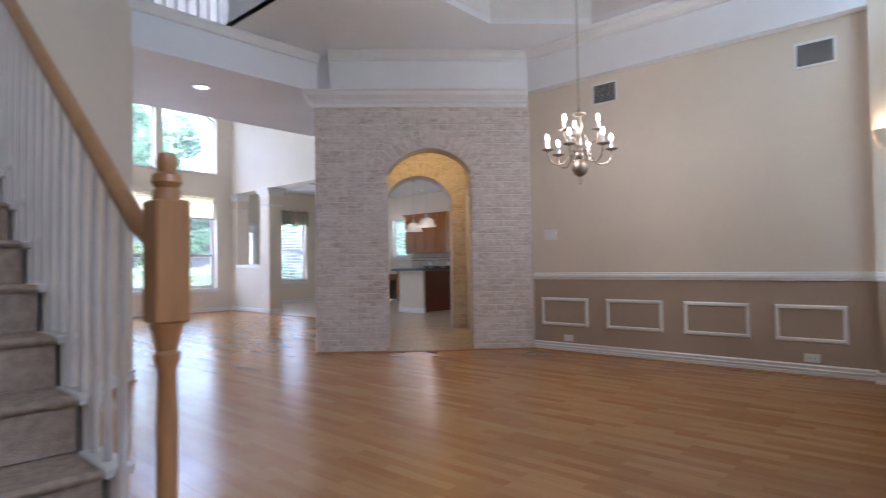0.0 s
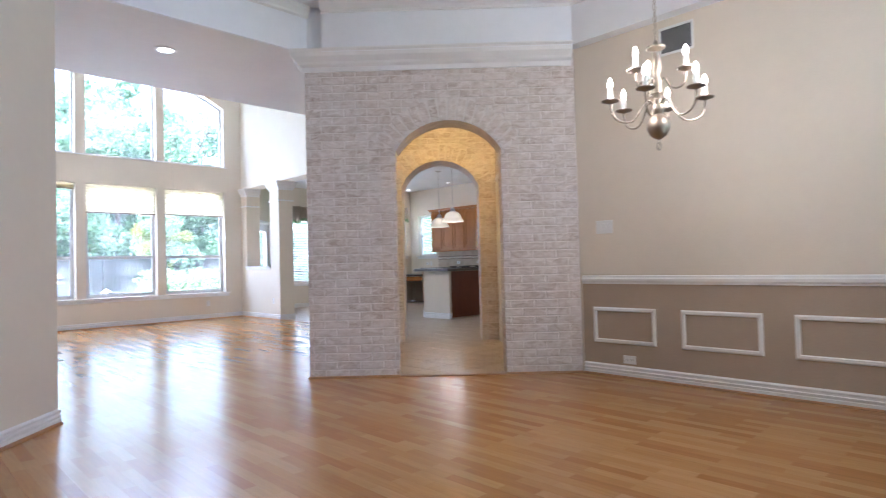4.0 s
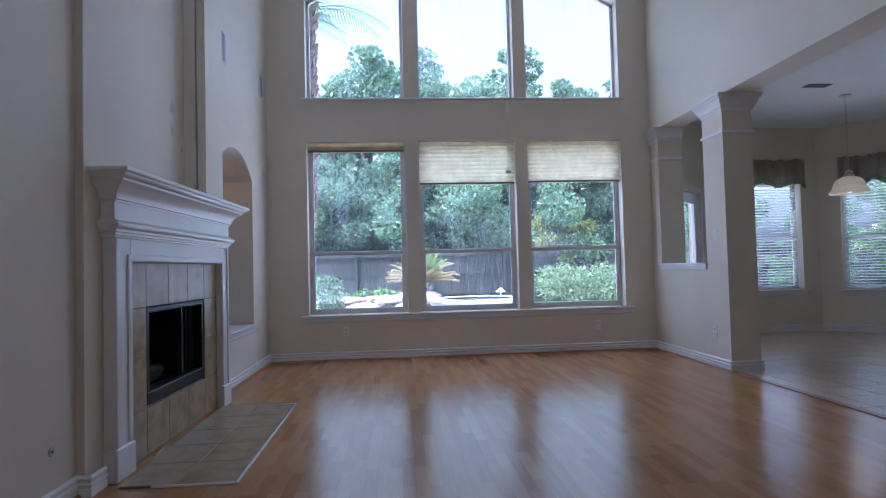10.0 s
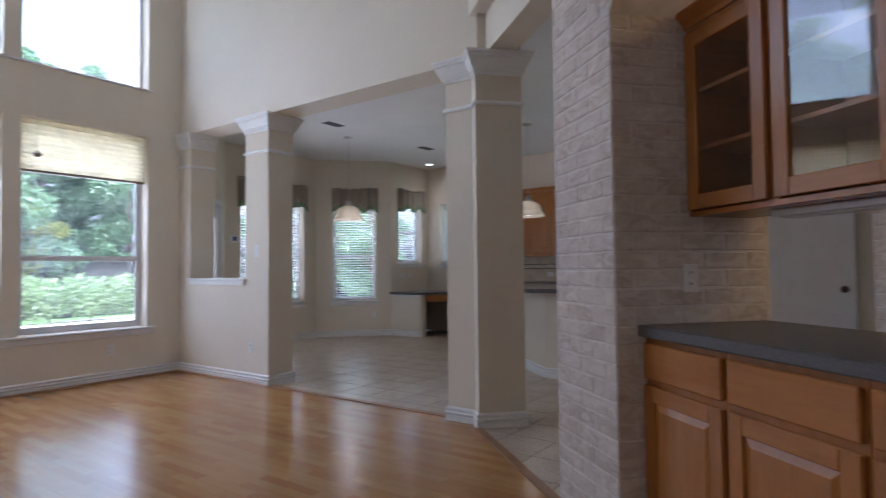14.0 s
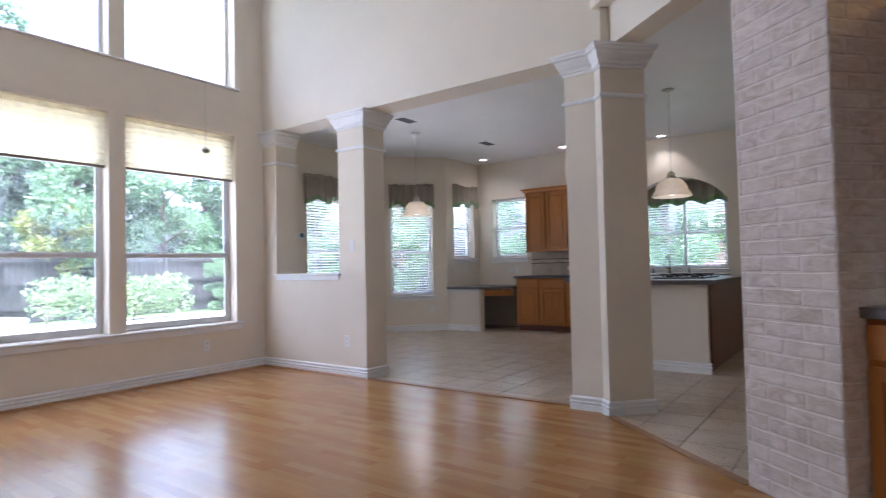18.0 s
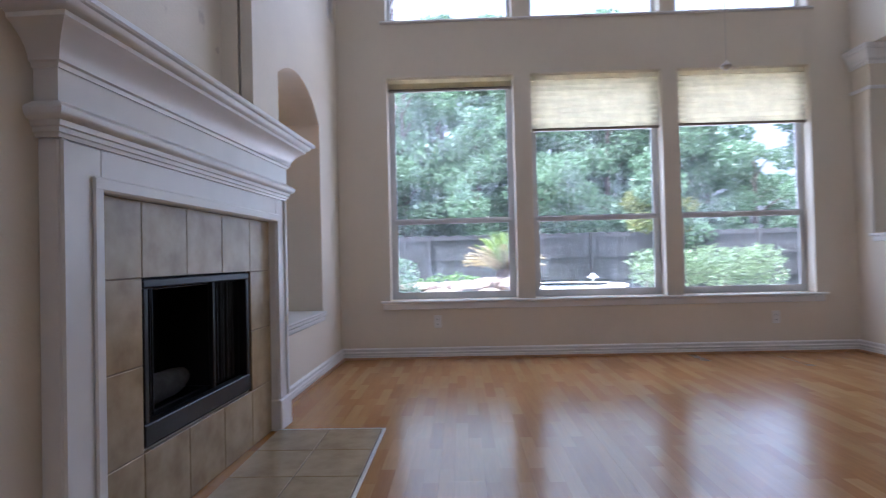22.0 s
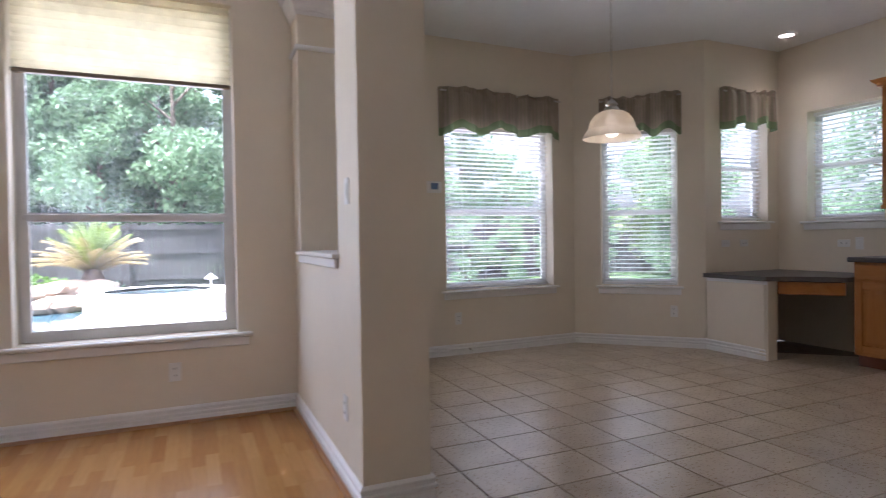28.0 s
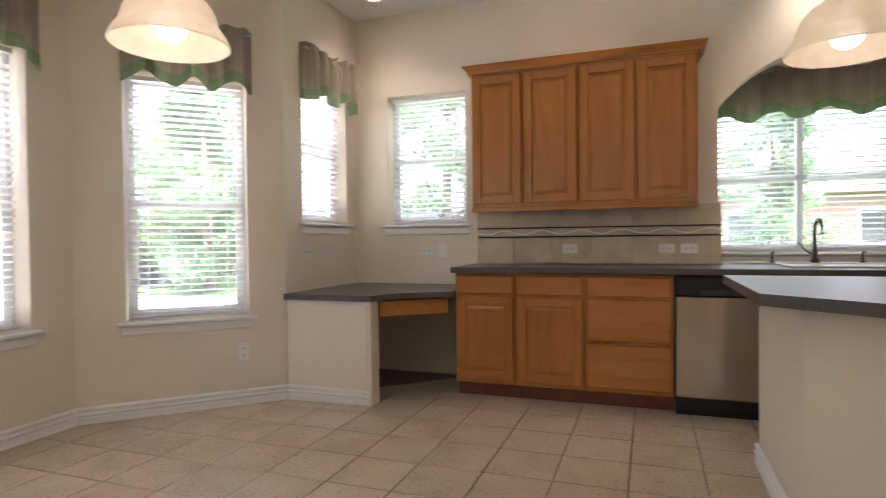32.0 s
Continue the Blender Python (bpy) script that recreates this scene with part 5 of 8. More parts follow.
# ---- cabinet making ----
def panel_door(name, parent, w, h, m, mat=HONEY, mat_x=HONEY_X, glass_pane=False, handle=None, rail=0.06):
    """A frame-and-panel door, its face looking along -y; its lower left corner is the pose's origin."""
    if glass_pane:
        d = part(name, MB().box(0, 0, 0, rail, 0.02, h, b=0.003), mat, parent, at=m)
        ob = part("pane", MB().add([(rail - 0.005, 0.012, rail - 0.005), (w - rail + 0.005, 0.012, rail - 0.005), (w - rail + 0.005, 0.012, h - rail + 0.005), (rail - 0.005, 0.012, h - rail + 0.005)], [(0, 1, 2, 3)]), PANE_B, d)
        ob.visible_shadow = False
    else:
        r, s = rail, 0.028
        v = [(r, 0.012, r), (w - r, 0.012, r), (w - r, 0.012, h - r), (r, 0.012, h - r),
             (r + s, 0.004, r + s), (w - r - s, 0.004, r + s), (w - r - s, 0.004, h - r - s), (r + s, 0.004, h - r - s)]
        d = part(name, MB().add(v, [(4, 5, 6, 7), (0, 1, 5, 4), (1, 2, 6, 5), (2, 3, 7, 6), (3, 0, 4, 7)]), mat, parent, at=m)
        part("stile", MB().box(0, 0, 0, rail, 0.02, h, b=0.003), mat, d)
    part("stile", MB().box(w - rail, 0, 0, w, 0.02, h, b=0.003), mat, d)
    part("bottom_rail", MB().box(rail, 0.0005, 0, w - rail, 0.0195, rail, b=0.003), mat_x, d)
    part("top_rail", MB().box(rail, 0.0005, h - rail, w - rail, 0.0195, h, b=0.003), mat_x, d)
    return d


def cabinet(name, m, w, depth, z0, z1, label, fronts, group, kick=0.1, open_box=False, mat=HONEY):
    """A cabinet unit; local x along its width, front face at y = 0 looking along -y. fronts: rows of (kind, x0, x1, z0, z1)."""
    c = thing(name, m, label, "cabinet", group)
    if open_box:
        body = MB().box(0, 0, z0, 0.018, depth, z1).box(w - 0.018, 0, z0, w, depth, z1).box(0.018, 0, z0, w - 0.018, depth, z0 + 0.02).box(0.018, 0, z1 - 0.02, w - 0.018, depth, z1).box(0.018, depth - 0.012, z0 + 0.02, w - 0.018, depth, z1 - 0.02)
    else:
        body = MB().box(0, 0, z0 + kick, w, depth, z1, b=0.002)
    part("body", body, mat, c)
    if kick and not open_box:
        part("toe_kick", MB().box(0, 0.06, z0, w, depth, z0 + kick - 0.001), CHERRY, c, "dark toe kick")
    for kind, x0, x1, a, b in fronts:
        if kind == "door" or kind == "glass":
            panel_door("door", c, x1 - x0, b - a, pose(x0, -0.022, a), glass_pane=kind == "glass")
        else:
            part("drawer_front", MB().box(x0, -0.022, a, x1, -0.002, b, b=0.005), HONEY_X, c)
    return c


# ---- bar in the brick niche ----
BARM = pose(*bar_at(2.148, 0.13), 0, 0, 0, math.degrees(math.atan2(-DY, -DX)))
for k, (S0, UW) in enumerate(((0.0, 0.457), (0.457, 0.476), (0.933, 0.476), (1.409, 0.194))):
    m = BARM @ pose(S0, 0, 0)
    cabinet("bar_cabinet", m, UW - 0.001, 0.58, 0, 0.855, "honey maple bar base cabinet with drawer over panelled door", [("drawer", 0.014, UW - 0.014, 0.69, 0.83), ("door", 0.014, UW - 0.014, 0.125, 0.665)], "bar cabinets")
    m = BARM @ pose(S0 * 0.96, 0.22, 0)
    u = cabinet("bar_wall_cabinet", m, UW * 0.96 - 0.001, 0.30, 1.33, 2.10, "honey maple bar wall cabinet with glass door", [("glass", 0.016, UW * 0.96 - 0.016, 1.355, 2.075)], "bar wall cabinets", open_box=True)
    for z in (1.60, 1.84):
        part("shelf", MB().box(0.018, 0.03, z, UW * 0.96 - 0.019, 0.285, z + 0.016), HONEY_X, u)
bt = thing("bar_worktop", BARM, "dark grey laminate bar worktop", "worktop")
part("slab", MB().box(-0.004, -0.022, 0.857, 1.607, 0.59, 0.897, b=0.004), COUNTER, bt)
part("front_edge", MB().box(-0.004, -0.036, 0.853, 1.607, -0.0225, 0.897, b=0.005), COUNTER, bt)
bc = thing("bar_cornice", BARM @ pose(0, 0.22, 2.10), "honey maple crown moulding on the bar cabinets", "moulding")
part("crown", MB().sweep([(0.0, 0.001), (0.012, 0.001), (0.018, 0.02), (0.035, 0.04), (0.05, 0.055), (0.05, 0.068), (0, 0.068)], [(1.60, 0.0), (0.0, 0.0)]), HONEY_X, bc)
ul = thing("under_cabinet_light", BARM @ pose(0.3, 0.33, 1.33), "white strip light under the bar cabinets", "lamp")
part("housing", MB().box(0.0, 0, -0.025, 0.95, 0.12, -0.001, b=0.004), PLASTIC, ul)
part("lens", MB().box(0.03, 0.02, -0.031, 0.92, 0.10, -0.026, b=0.002), plain("opal_lens", (0.75, 0.74, 0.7), 0.3, relief=0), ul)

# ---- kitchen run along the cabinet wall ----
KM = pose(12.23, 12.25, 0, 0, 0, -90)
cabinet("base_cabinet", KM, 0.43, 0.595, 0, 0.874, "honey maple base cabinet with drawer over panelled door", [("drawer", 0.014, 0.416, 0.73, 0.855), ("door", 0.014, 0.416, 0.13, 0.71)], "kitchen base cabinets")
cabinet("base_cabinet", KM @ pose(0.431, 0, 0), 0.468, 0.595, 0, 0.874, "honey maple base cabinet with drawer over panelled door", [("drawer", 0.014, 0.454, 0.73, 0.855), ("door", 0.014, 0.454, 0.13, 0.71)], "kitchen base cabinets")
cabinet("drawer_cabinet", KM @ pose(0.90, 0, 0), 0.545, 0.595, 0, 0.874, "honey maple base cabinet with three drawers", [("drawer", 0.014, 0.531, 0.73, 0.855), ("drawer", 0.014, 0.531, 0.435, 0.71), ("drawer", 0.014, 0.531, 0.13, 0.415)], "kitchen base cabinets")
cabinet("sink_cabinet", KM @ pose(2.06, 0, 0), 0.95, 0.595, 0, 0.874, "honey maple sink cabinet with two panelled doors", [("door", 0.014, 0.468, 0.13, 0.71), ("door", 0.482, 0.936, 0.13, 0.71), ("drawer", 0.014, 0.936, 0.73, 0.855)], "kitchen base cabinets")
dw = thing("dishwasher", KM @ pose(1.447, 0, 0), "stainless steel dishwasher with black control strip", "dishwasher")
part("body", MB().box(0.004, 0.0, 0.0, 0.608, 0.58, 0.87), BLACK, dw)
part("door", MB().box(0.006, -0.03, 0.11, 0.606, -0.001, 0.745, b=0.008), STEEL, dw, "brushed steel door")
part("control_strip", MB().box(0.006, -0.032, 0.75, 0.606, -0.001, 0.865, b=0.006), BLACK, dw, "black control strip")
part("pocket_handle", MB().box(0.15, -0.036, 0.752, 0.46, -0.0325, 0.785, b=0.002), SLOT, dw)
part("kick_plate", MB().box(0.006, 0.012, 0.005, 0.606, 0.02, 0.105), BLACK, dw)
wt = thing("kitchen_worktop", pose(12.5, 10.8, 0.876), "grey laminate worktop along the cabinet wall", "worktop")
part("slab", MB().box(-0.335, -1.75, 0, 0.328, 1.47, 0.04, b=0.006).box(0.34, -1.72, 0, 0.94, -0.26, 0.04, b=0.004), COUNTER, wt)
for k, (a, b) in enumerate(((12.21, 11.82), (11.82, 11.42), (11.42, 11.03), (11.03, 10.64))):
    cabinet("wall_cabinet", pose(12.54, a, 0, 0, 0, -90), a - b - 0.001, 0.288, 1.35, 2.35, "honey maple wall cabinet with panelled door", [("door", 0.012, a - b - 0.012, 1.375, 2.33)], "kitchen wall cabinets", kick=0)
kc = thing("cabinet_cornice", pose(12.54, 12.21, 2.35, 0, 0, -90), "honey maple crown and light rail on the wall cabinets", "moulding")
part("crown", MB().sweep([(0.0, 0.001), (0.025, 0.001), (0.03, 0.02), (0.045, 0.035), (0.06, 0.05), (0.06, 0.06), (0, 0.06)], [(1.571, 0.285), (1.571, 0.0), (0.0, 0.0), (0.0, 0.285)]), HONEY_X, kc)
part("light_rail", MB().box(0.0, -0.022, -1.035, 1.57, 0.02, -1.001, b=0.003), HONEY_X, kc)

# ---- splashback ----
sb = solid("splashback", MB().box(12.822, 10.47, 0.917, 12.829, 12.255, 1.348), PALE_GROUT, "sand-coloured tile splashback with a decorative border", category="splashback")
yb = smooth_step(10.472, 12.252, 6)
for a, b in zip(yb, yb[1:]):
    part("tile", MB().box(12.812, a + 0.002, 0.919, 12.8215, b - 0.002, 1.118, b=0.002), SPLASH_TILE, sb)
    part("tile", MB().box(12.812, a + 0.002, 1.202, 12.8215, b - 0.002, 1.346, b=0.002), SPLASH_TILE, sb)
    part("border_tile", MB().box(12.810, a + 0.002, 1.132, 12.8215, b - 0.002, 1.188, b=0.002), SPLASH_TILE, sb)
    pts = [(12.808, a + (b - a) * i / 12, 1.16 + 0.016 * math.sin(2 * math.pi * i / 12)) for i in range(13)]
    part("vine_relief", MB().tube(pts, 0.0055, 6), PLASTIC, sb, "raised grey wave on the border")
part("liner_strip", MB().box(12.806, 10.472, 1.121, 12.8215, 12.252, 1.129, b=0.002).box(12.806, 10.472, 1.191, 12.8215, 12.252, 1.199, b=0.002), BLACK, sb, "dark liner strips")

# ---- desk ----
dk = thing("corner_desk", pose(11.8, 12.75, 0), "corner desk with grey worktop, white end wall and maple drawer", "desk")


def dpart(name, mb, mat, label=""):
    mb.v = [(x - 11.8, y - 12.75, z) for x, y, z in mb.v]
    return part(name, mb, mat, dk, label)


dpart("end_wall", MB().box(11.785, 12.73, 0, 11.89, 13.358, 0.70, b=0.004), CREAM, "white painted end wall")
dpart("end_post", MB().box(11.785, 12.70, 0.0, 11.905, 12.729, 0.70, b=0.004), CREAM, "white painted corner post")
dpart("trim_under_top", MB().box(11.775, 12.70, 0.672, 11.784, 13.35, 0.703, b=0.003), TRIM)
dpart("top", MB().prism([(11.74, 13.355), (11.74, 12.68), (11.86, 12.64), (11.98, 12.56), (12.16, 12.26), (12.825, 12.26), (12.825, 13.355)], 0.705, 0.745), COUNTER, "grey laminate worktop")
dpart("drawer_front", MB().box(0, -0.01, 0.585, 0.50, 0.01, 0.695, m=frame_of((11.91, 12.70), (12.225, 12.31)), b=0.004), HONEY_X, "maple drawer front")
dpart("drawer_box", MB().box(0.01, 0.012, 0.60, 0.49, 0.25, 0.69, m=frame_of((11.91, 12.70), (12.225, 12.31))), HONEY)

# ---- island ----
isl = thing("kitchen_island", pose(10.5, 9.5, 0), "cream island with angled end, grey worktop and cherry side panel", "island")


def ipart(name, mb, mat, label=""):
    mb.v = [(x - 10.5, y - 9.5, z) for x, y, z in mb.v]
    return part(name, mb, mat, isl, label)


body = [(9.66, 8.72), (11.48, 8.72), (11.48, 10.45), (10.62, 10.45), (9.66, 9.42)]
ipart("body", MB().prism(body, 0, 0.872), CREAM, "cream painted half walls")
ipart("side_panel", MB().box(9.70, 8.70, 0.02, 11.46, 8.718, 0.87, b=0.003), CHERRY, "dark cherry side panel")
ipart("baseboard", MB().sweep([(d + 0.001, z) for d, z in BASE], [(9.70, 8.72), (9.66, 8.72), (9.66, 9.42), (10.62, 10.45), (11.48, 10.45), (11.48, 8.8)]), TRIM, "white baseboard")
ipart("worktop", MB().prism([(9.53, 8.63), (11.54, 8.63), (11.54, 10.60), (10.52, 10.60), (9.53, 9.54)], 0.875, 0.916), COUNTER, "grey laminate worktop")
ct = thing("gas_cooktop", pose(10.5, 9.1, 0.917), "black gas cooktop with four grates set in the island", "cooktop")
part("plate", MB().box(-0.38, -0.26, 0, 0.38, 0.26, 0.012, b=0.004), BLACK, ct)
for x in (-0.2, 0.2):
    for y in (-0.13, 0.13):
        g = part("grate", MB().box(x - 0.11, y - 0.008, 0.03, x + 0.11, y + 0.008, 0.045).box(x - 0.008, y - 0.11, 0.03, x + 0.008, y + 0.11, 0.045).box(x - 0.11, y - 0.11, 0.012, x - 0.095, y - 0.095, 0.04).box(x + 0.095, y + 0.095, 0.012, x + 0.11, y + 0.11, 0.04), BLACK, ct)
        part("burner", MB().lathe([(0.045, 0), (0.045, 0.012), (0.03, 0.02), (0.0, 0.02)], 14, pose(x, y, 0.012)), BLACK, ct)

# ---- sink ----
sk = thing("kitchen_sink", pose(12.62, 9.72, 0.917), "white rimmed double kitchen sink", "sink")
part("rim", MB().box(-0.27, -0.42, 0, -0.22, 0.42, 0.012, b=0.005).box(0.2, -0.42, 0, 0.27, 0.42, 0.012, b=0.005).box(-0.22, -0.42, 0, 0.2, -0.38, 0.012, b=0.005).box(-0.22, 0.38, 0, 0.2, 0.42, 0.012, b=0.005), PLASTIC, sk)
part("basin", MB().box(-0.22, -0.38, 0.0, 0.2, 0.38, 0.002), PLASTIC, sk)
fc = thing("kitchen_faucet", pose(12.84, 9.9, 0.929), "bronze gooseneck kitchen faucet with lever", "faucet")
BRONZE = plain("dark_bronze", (0.10, 0.075, 0.055), 0.3, 0.9)
part("base", MB().lathe([(0.03, 0), (0.03, 0.015), (0.018, 0.03), (0.016, 0.09)], 14), BRONZE, fc)
part("spout", MB().tube([(0, 0, 0.08)] + [(-0.09 + 0.09 * math.cos(a), 0, 0.2 + 0.09 * math.sin(a)) for a in smooth_step(0, 2.6, 10)] + [(-0.18, 0, 0.19)], 0.012, 10), BRONZE, fc, smooth=True)
part("lever", MB().tube([(0, 0.02, 0.06), (0, 0.06, 0.09), (-0.01, 0.10, 0.14)], 0.007, 8), BRONZE, fc, smooth=True)
for y in (9.62, 10.15):
    sp = thing("soap_pump", pose(12.86, y, 0.929), "bronze soap pump beside the sink", "soap pump")
    part("stem", MB().lathe([(0.018, 0), (0.018, 0.01), (0.009, 0.015), (0.008, 0.07)], 10), BRONZE, sp)
    part("nozzle", MB().tube([(0, 0, 0.07), (-0.03, 0, 0.08), (-0.06, 0, 0.07)], 0.006, 8), BRONZE, sp)


# ---- plates, vents ----
def plate(p, q, u, z, kind, gangs=1, label="", wide=None, turn=False):
    """A wall plate: outlet, switch or blank on the wall from p to q at u metres along it."""
    w, h = (0.07 + 0.046 * (gangs - 1), 0.115)
    if turn:
        w, h = h, w
    t = thing("wall_outlet" if kind == "outlet" else "light_switch", frame_of(p, q) @ pose(u, 0.0, z), label or ("white duplex wall outlet" if kind == "outlet" else "white rocker light switch plate"), kind, "wall plates")
    part("plate", MB().box(-w / 2, 0.0005, -h / 2, w / 2, 0.006, h / 2, b=0.002), PLASTIC, t)
    for g in range(gangs):
        x = (g - (gangs - 1) / 2) * 0.046
        if kind == "outlet":
            for s in (-1, 1):
                cx, cz = (s * 0.022, 0) if turn else (x, s * 0.022)
                o = part("socket", MB().box(cx - 0.014, 0.006, cz - 0.014, cx + 0.014, 0.008, cz + 0.014, b=0.001), PLASTIC, t)
                part("slot", MB().box(cx - 0.007, 0.008, cz - 0.006, cx - 0.004, 0.0086, cz + 0.006).box(cx + 0.004, 0.008, cz - 0.006, cx + 0.007, 0.0086, cz + 0.006), SLOT, o)
        else:
            part("rocker", MB().box(x - 0.016, 0.006, -0.033, x + 0.016, 0.010, 0.033, b=0.003), PLASTIC, t)
    return t


FP, FQ = (3.082, WW), (3.008, 7.87)
plate(FP, FQ, WW - 8.30, 1.32, "switch", 4)
plate(FP, FQ, WW - 8.45, 0.38, "outlet")
plate(WP, WQ, RW - 3.98, 0.34, "outlet")
plate(WP, WQ, RW - 7.06, 0.32, "outlet")
OP, OQ = (RW, 9.02), (RW, WW + 0.16)
plate(OP, OQ, 2.75, 0.36, "outlet")
plate(OP, OQ, 2.66, 1.33, "switch")
DP, DQ = (DW, 0.97), (DW, 4.20)
plate(DP, DQ, 3.92 - 0.97, 1.30, "switch", 3)
plate(DP, DQ, 3.72 - 0.97, 0.155, "outlet", turn=True)
plate(DP, DQ, 1.43 - 0.97, 0.155, "outlet", turn=True)
plate(DA, DB, 4.55 - 3.25, 0.18, "outlet")
plate((3.08, -2.4), (3.08, 0.53), 2.83, 1.23, "switch", 2)
plate((3.08, -2.4), (3.08, 0.53), 2.83, 1.07, "switch", 2)
plate((10.88, 14.25), (9.10, 14.21), 10.88 - 9.5, 0.35, "outlet")
plate((11.78, 13.36), (10.88, 14.25), 0.29, 0.36, "outlet")
plate((12.83, 13.36), (11.78, 13.36), 0.78, 1.03, "outlet", turn=True)
plate((12.83, 13.36), (11.78, 13.36), 0.52, 1.03, "outlet", turn=True)
plate((12.83, 7.3), (12.83, 13.36), 12.70 - 7.3, 1.02, "outlet", turn=True)
plate((12.83, 7.3), (12.83, 13.36), 12.56 - 7.3, 1.02, "switch", 1, turn=False)
for y in (11.52, 10.83, 10.68):
    plate((12.811, 7.3), (12.811, 13.36), y - 7.3, 1.03, "outlet", turn=True)
plate((9.66, 9.42), (9.66, 8.72), 0.5, 0.56, "outlet")
plate(bar_at(2.144, 0.7), bar_at(2.144, 0.0), 0.36, 1.08, "outlet", 1)
th = thing("thermostat", frame_of((TW, 6.96), (TW, 5.92)) @ pose(6.96 - 6.585, 0, 1.545), "white digital thermostat on the wall by the hall", "thermostat")
part("case", MB().box(-0.06, 0.001, -0.05, 0.06, 0.03, 0.05, b=0.008), PLASTIC, th)
part("display", MB().box(-0.03, 0.03, -0.012, 0.035, 0.0315, 0.03), plain("lcd_grey_green", (0.28, 0.32, 0.27), 0.2, relief=0), th)
plate((TW, 6.96), (TW, 5.92), 6.96 - 6.625, 1.325, "switch")
tk = thing("alarm_keypad", frame_of((10.88, 14.25), (9.10, 14.21)) @ pose(1.63, 0, 1.60), "white keypad with blue screen beside the patio door", "keypad")
part("case", MB().box(-0.085, 0.001, -0.052, 0.07, 0.028, 0.058, b=0.01), PLASTIC, tk)
part("display", MB().box(-0.045, 0.028, -0.02, 0.03, 0.0295, 0.04), plain("blue_lcd", (0.10, 0.17, 0.30), 0.2, relief=0), tk)


def vent(m, w, h, label, slats, across=True):
    """A louvred grille; local x and z span its face, y points out of it."""
    v = thing("air_vent", m, label, "vent", "air vents")
    part("backing", MB().box(-w / 2 + 0.012, 0.0006, -h / 2 + 0.012, w / 2 - 0.012, 0.002, h / 2 - 0.012), SLOT, v)
    part("frame", MB().box(-w / 2, 0.0005, -h / 2, w / 2, 0.009, -h / 2 + 0.02, b=0.002).box(-w / 2, 0.0005, h / 2 - 0.02, w / 2, 0.009, h / 2, b=0.002).box(-w / 2, 0.0005, -h / 2 + 0.02, -w / 2 + 0.02, 0.009, h / 2 - 0.02, b=0.002).box(w / 2 - 0.02, 0.0005, -h / 2 + 0.02, w / 2, 0.009, h / 2 - 0.02, b=0.002), PLASTIC, v)
    span = (h if across else w) - 0.05
    for i in range(slats):
        s = -span / 2 + span * (i + 0.5) / slats
        if across:
            part("slat", MB().box(-w / 2 + 0.02, -0.004, -0.001, w / 2 - 0.02, 0.004, 0.001), PLASTIC, v, at=pose(0, 0.005, s, 35, 0, 0))
        else:
            part("slat", MB().box(-0.001, -0.004, -h / 2 + 0.02, 0.001, 0.004, h / 2 - 0.02), PLASTIC, v, at=pose(s, 0.005, 0, 0, 0, 35))
    return v


dm = frame_of(DP, DQ)
vent(dm @ pose(1.34 - 0.97, 0, 2.70), 0.30, 0.22, "white dining wall return vent", 11, False)
vent(dm @ pose(3.23 - 0.97, 0, 2.77), 0.28, 0.23, "white dining wall supply vent", 12, False)
fm = frame_of(FP, FQ)
vent(fm @ pose(WW - 11.50, 0, 3.14), 0.16, 0.30, "white wall vent high beside the chimney breast", 9)
vent(fm @ pose(WW - 12.88, 0, 3.22), 0.20, 0.26, "white wall vent high near the window corner", 9)
for x, y in ((9.38, 12.24), (11.3, 12.2)):
    vent(pose(x, y, K_CEIL - 0.001, 90, 0, 0) @ pose(0, 0, 0, 180, 0, 0) @ pose(0, 0, 0, 0, 0, 180), 0.33, 0.18, "white kitchen ceiling register", 6)
gv = thing("gas_valve", fm @ pose(WW - 8.93, 0, 0.28), "brass gas valve key plate beside the mantel", "valve")
part("rosette", MB().lathe([(0.022, 0), (0.022, 0.004), (0.012, 0.006), (0.0, 0.006)], 14, pose(0, 0.001, 0, -90, 0, 0)), NICKEL, gv)
part("key_hole", MB().box(-0.005, 0.007, -0.005, 0.005, 0.009, 0.005), SLOT, gv)

ds = thing("door_stop", frame_of((10.88, 14.25), (9.10, 14.21)) @ pose(1.28, 0.019, 0.055), "metal spring door stop on the nook baseboard", "door stop")
part("spring", MB().tube([(0.006 * math.cos(a), 0.002 + a * 0.0011, 0.006 * math.sin(a)) for a in smooth_step(0, 62, 90)], 0.0022, 5), NICKEL, ds)
part("tip", MB().lathe([(0.0, 0.066), (0.009, 0.067), (0.009, 0.082), (0.0, 0.084)], 10, pose(0, 0, 0, -90, 0, 0)), PLASTIC, ds, "white rubber tip")
for x0, x1 in SPANS[1:]:
    ck = thing("cord_cleat", frame_of(WP, WQ) @ pose(RW - x1, -0.05, 0.98, 0, 0, -90), "small white cord cleat in the window reveal", "cleat", "cord cleats")
    part("bar", MB().box(-0.008, -0.018, -0.035, 0.008, -0.010, 0.035, b=0.003), PLASTIC, ck)
    part("foot", MB().box(-0.006, -0.010, -0.012, 0.006, -0.0005, 0.012), PLASTIC, ck)

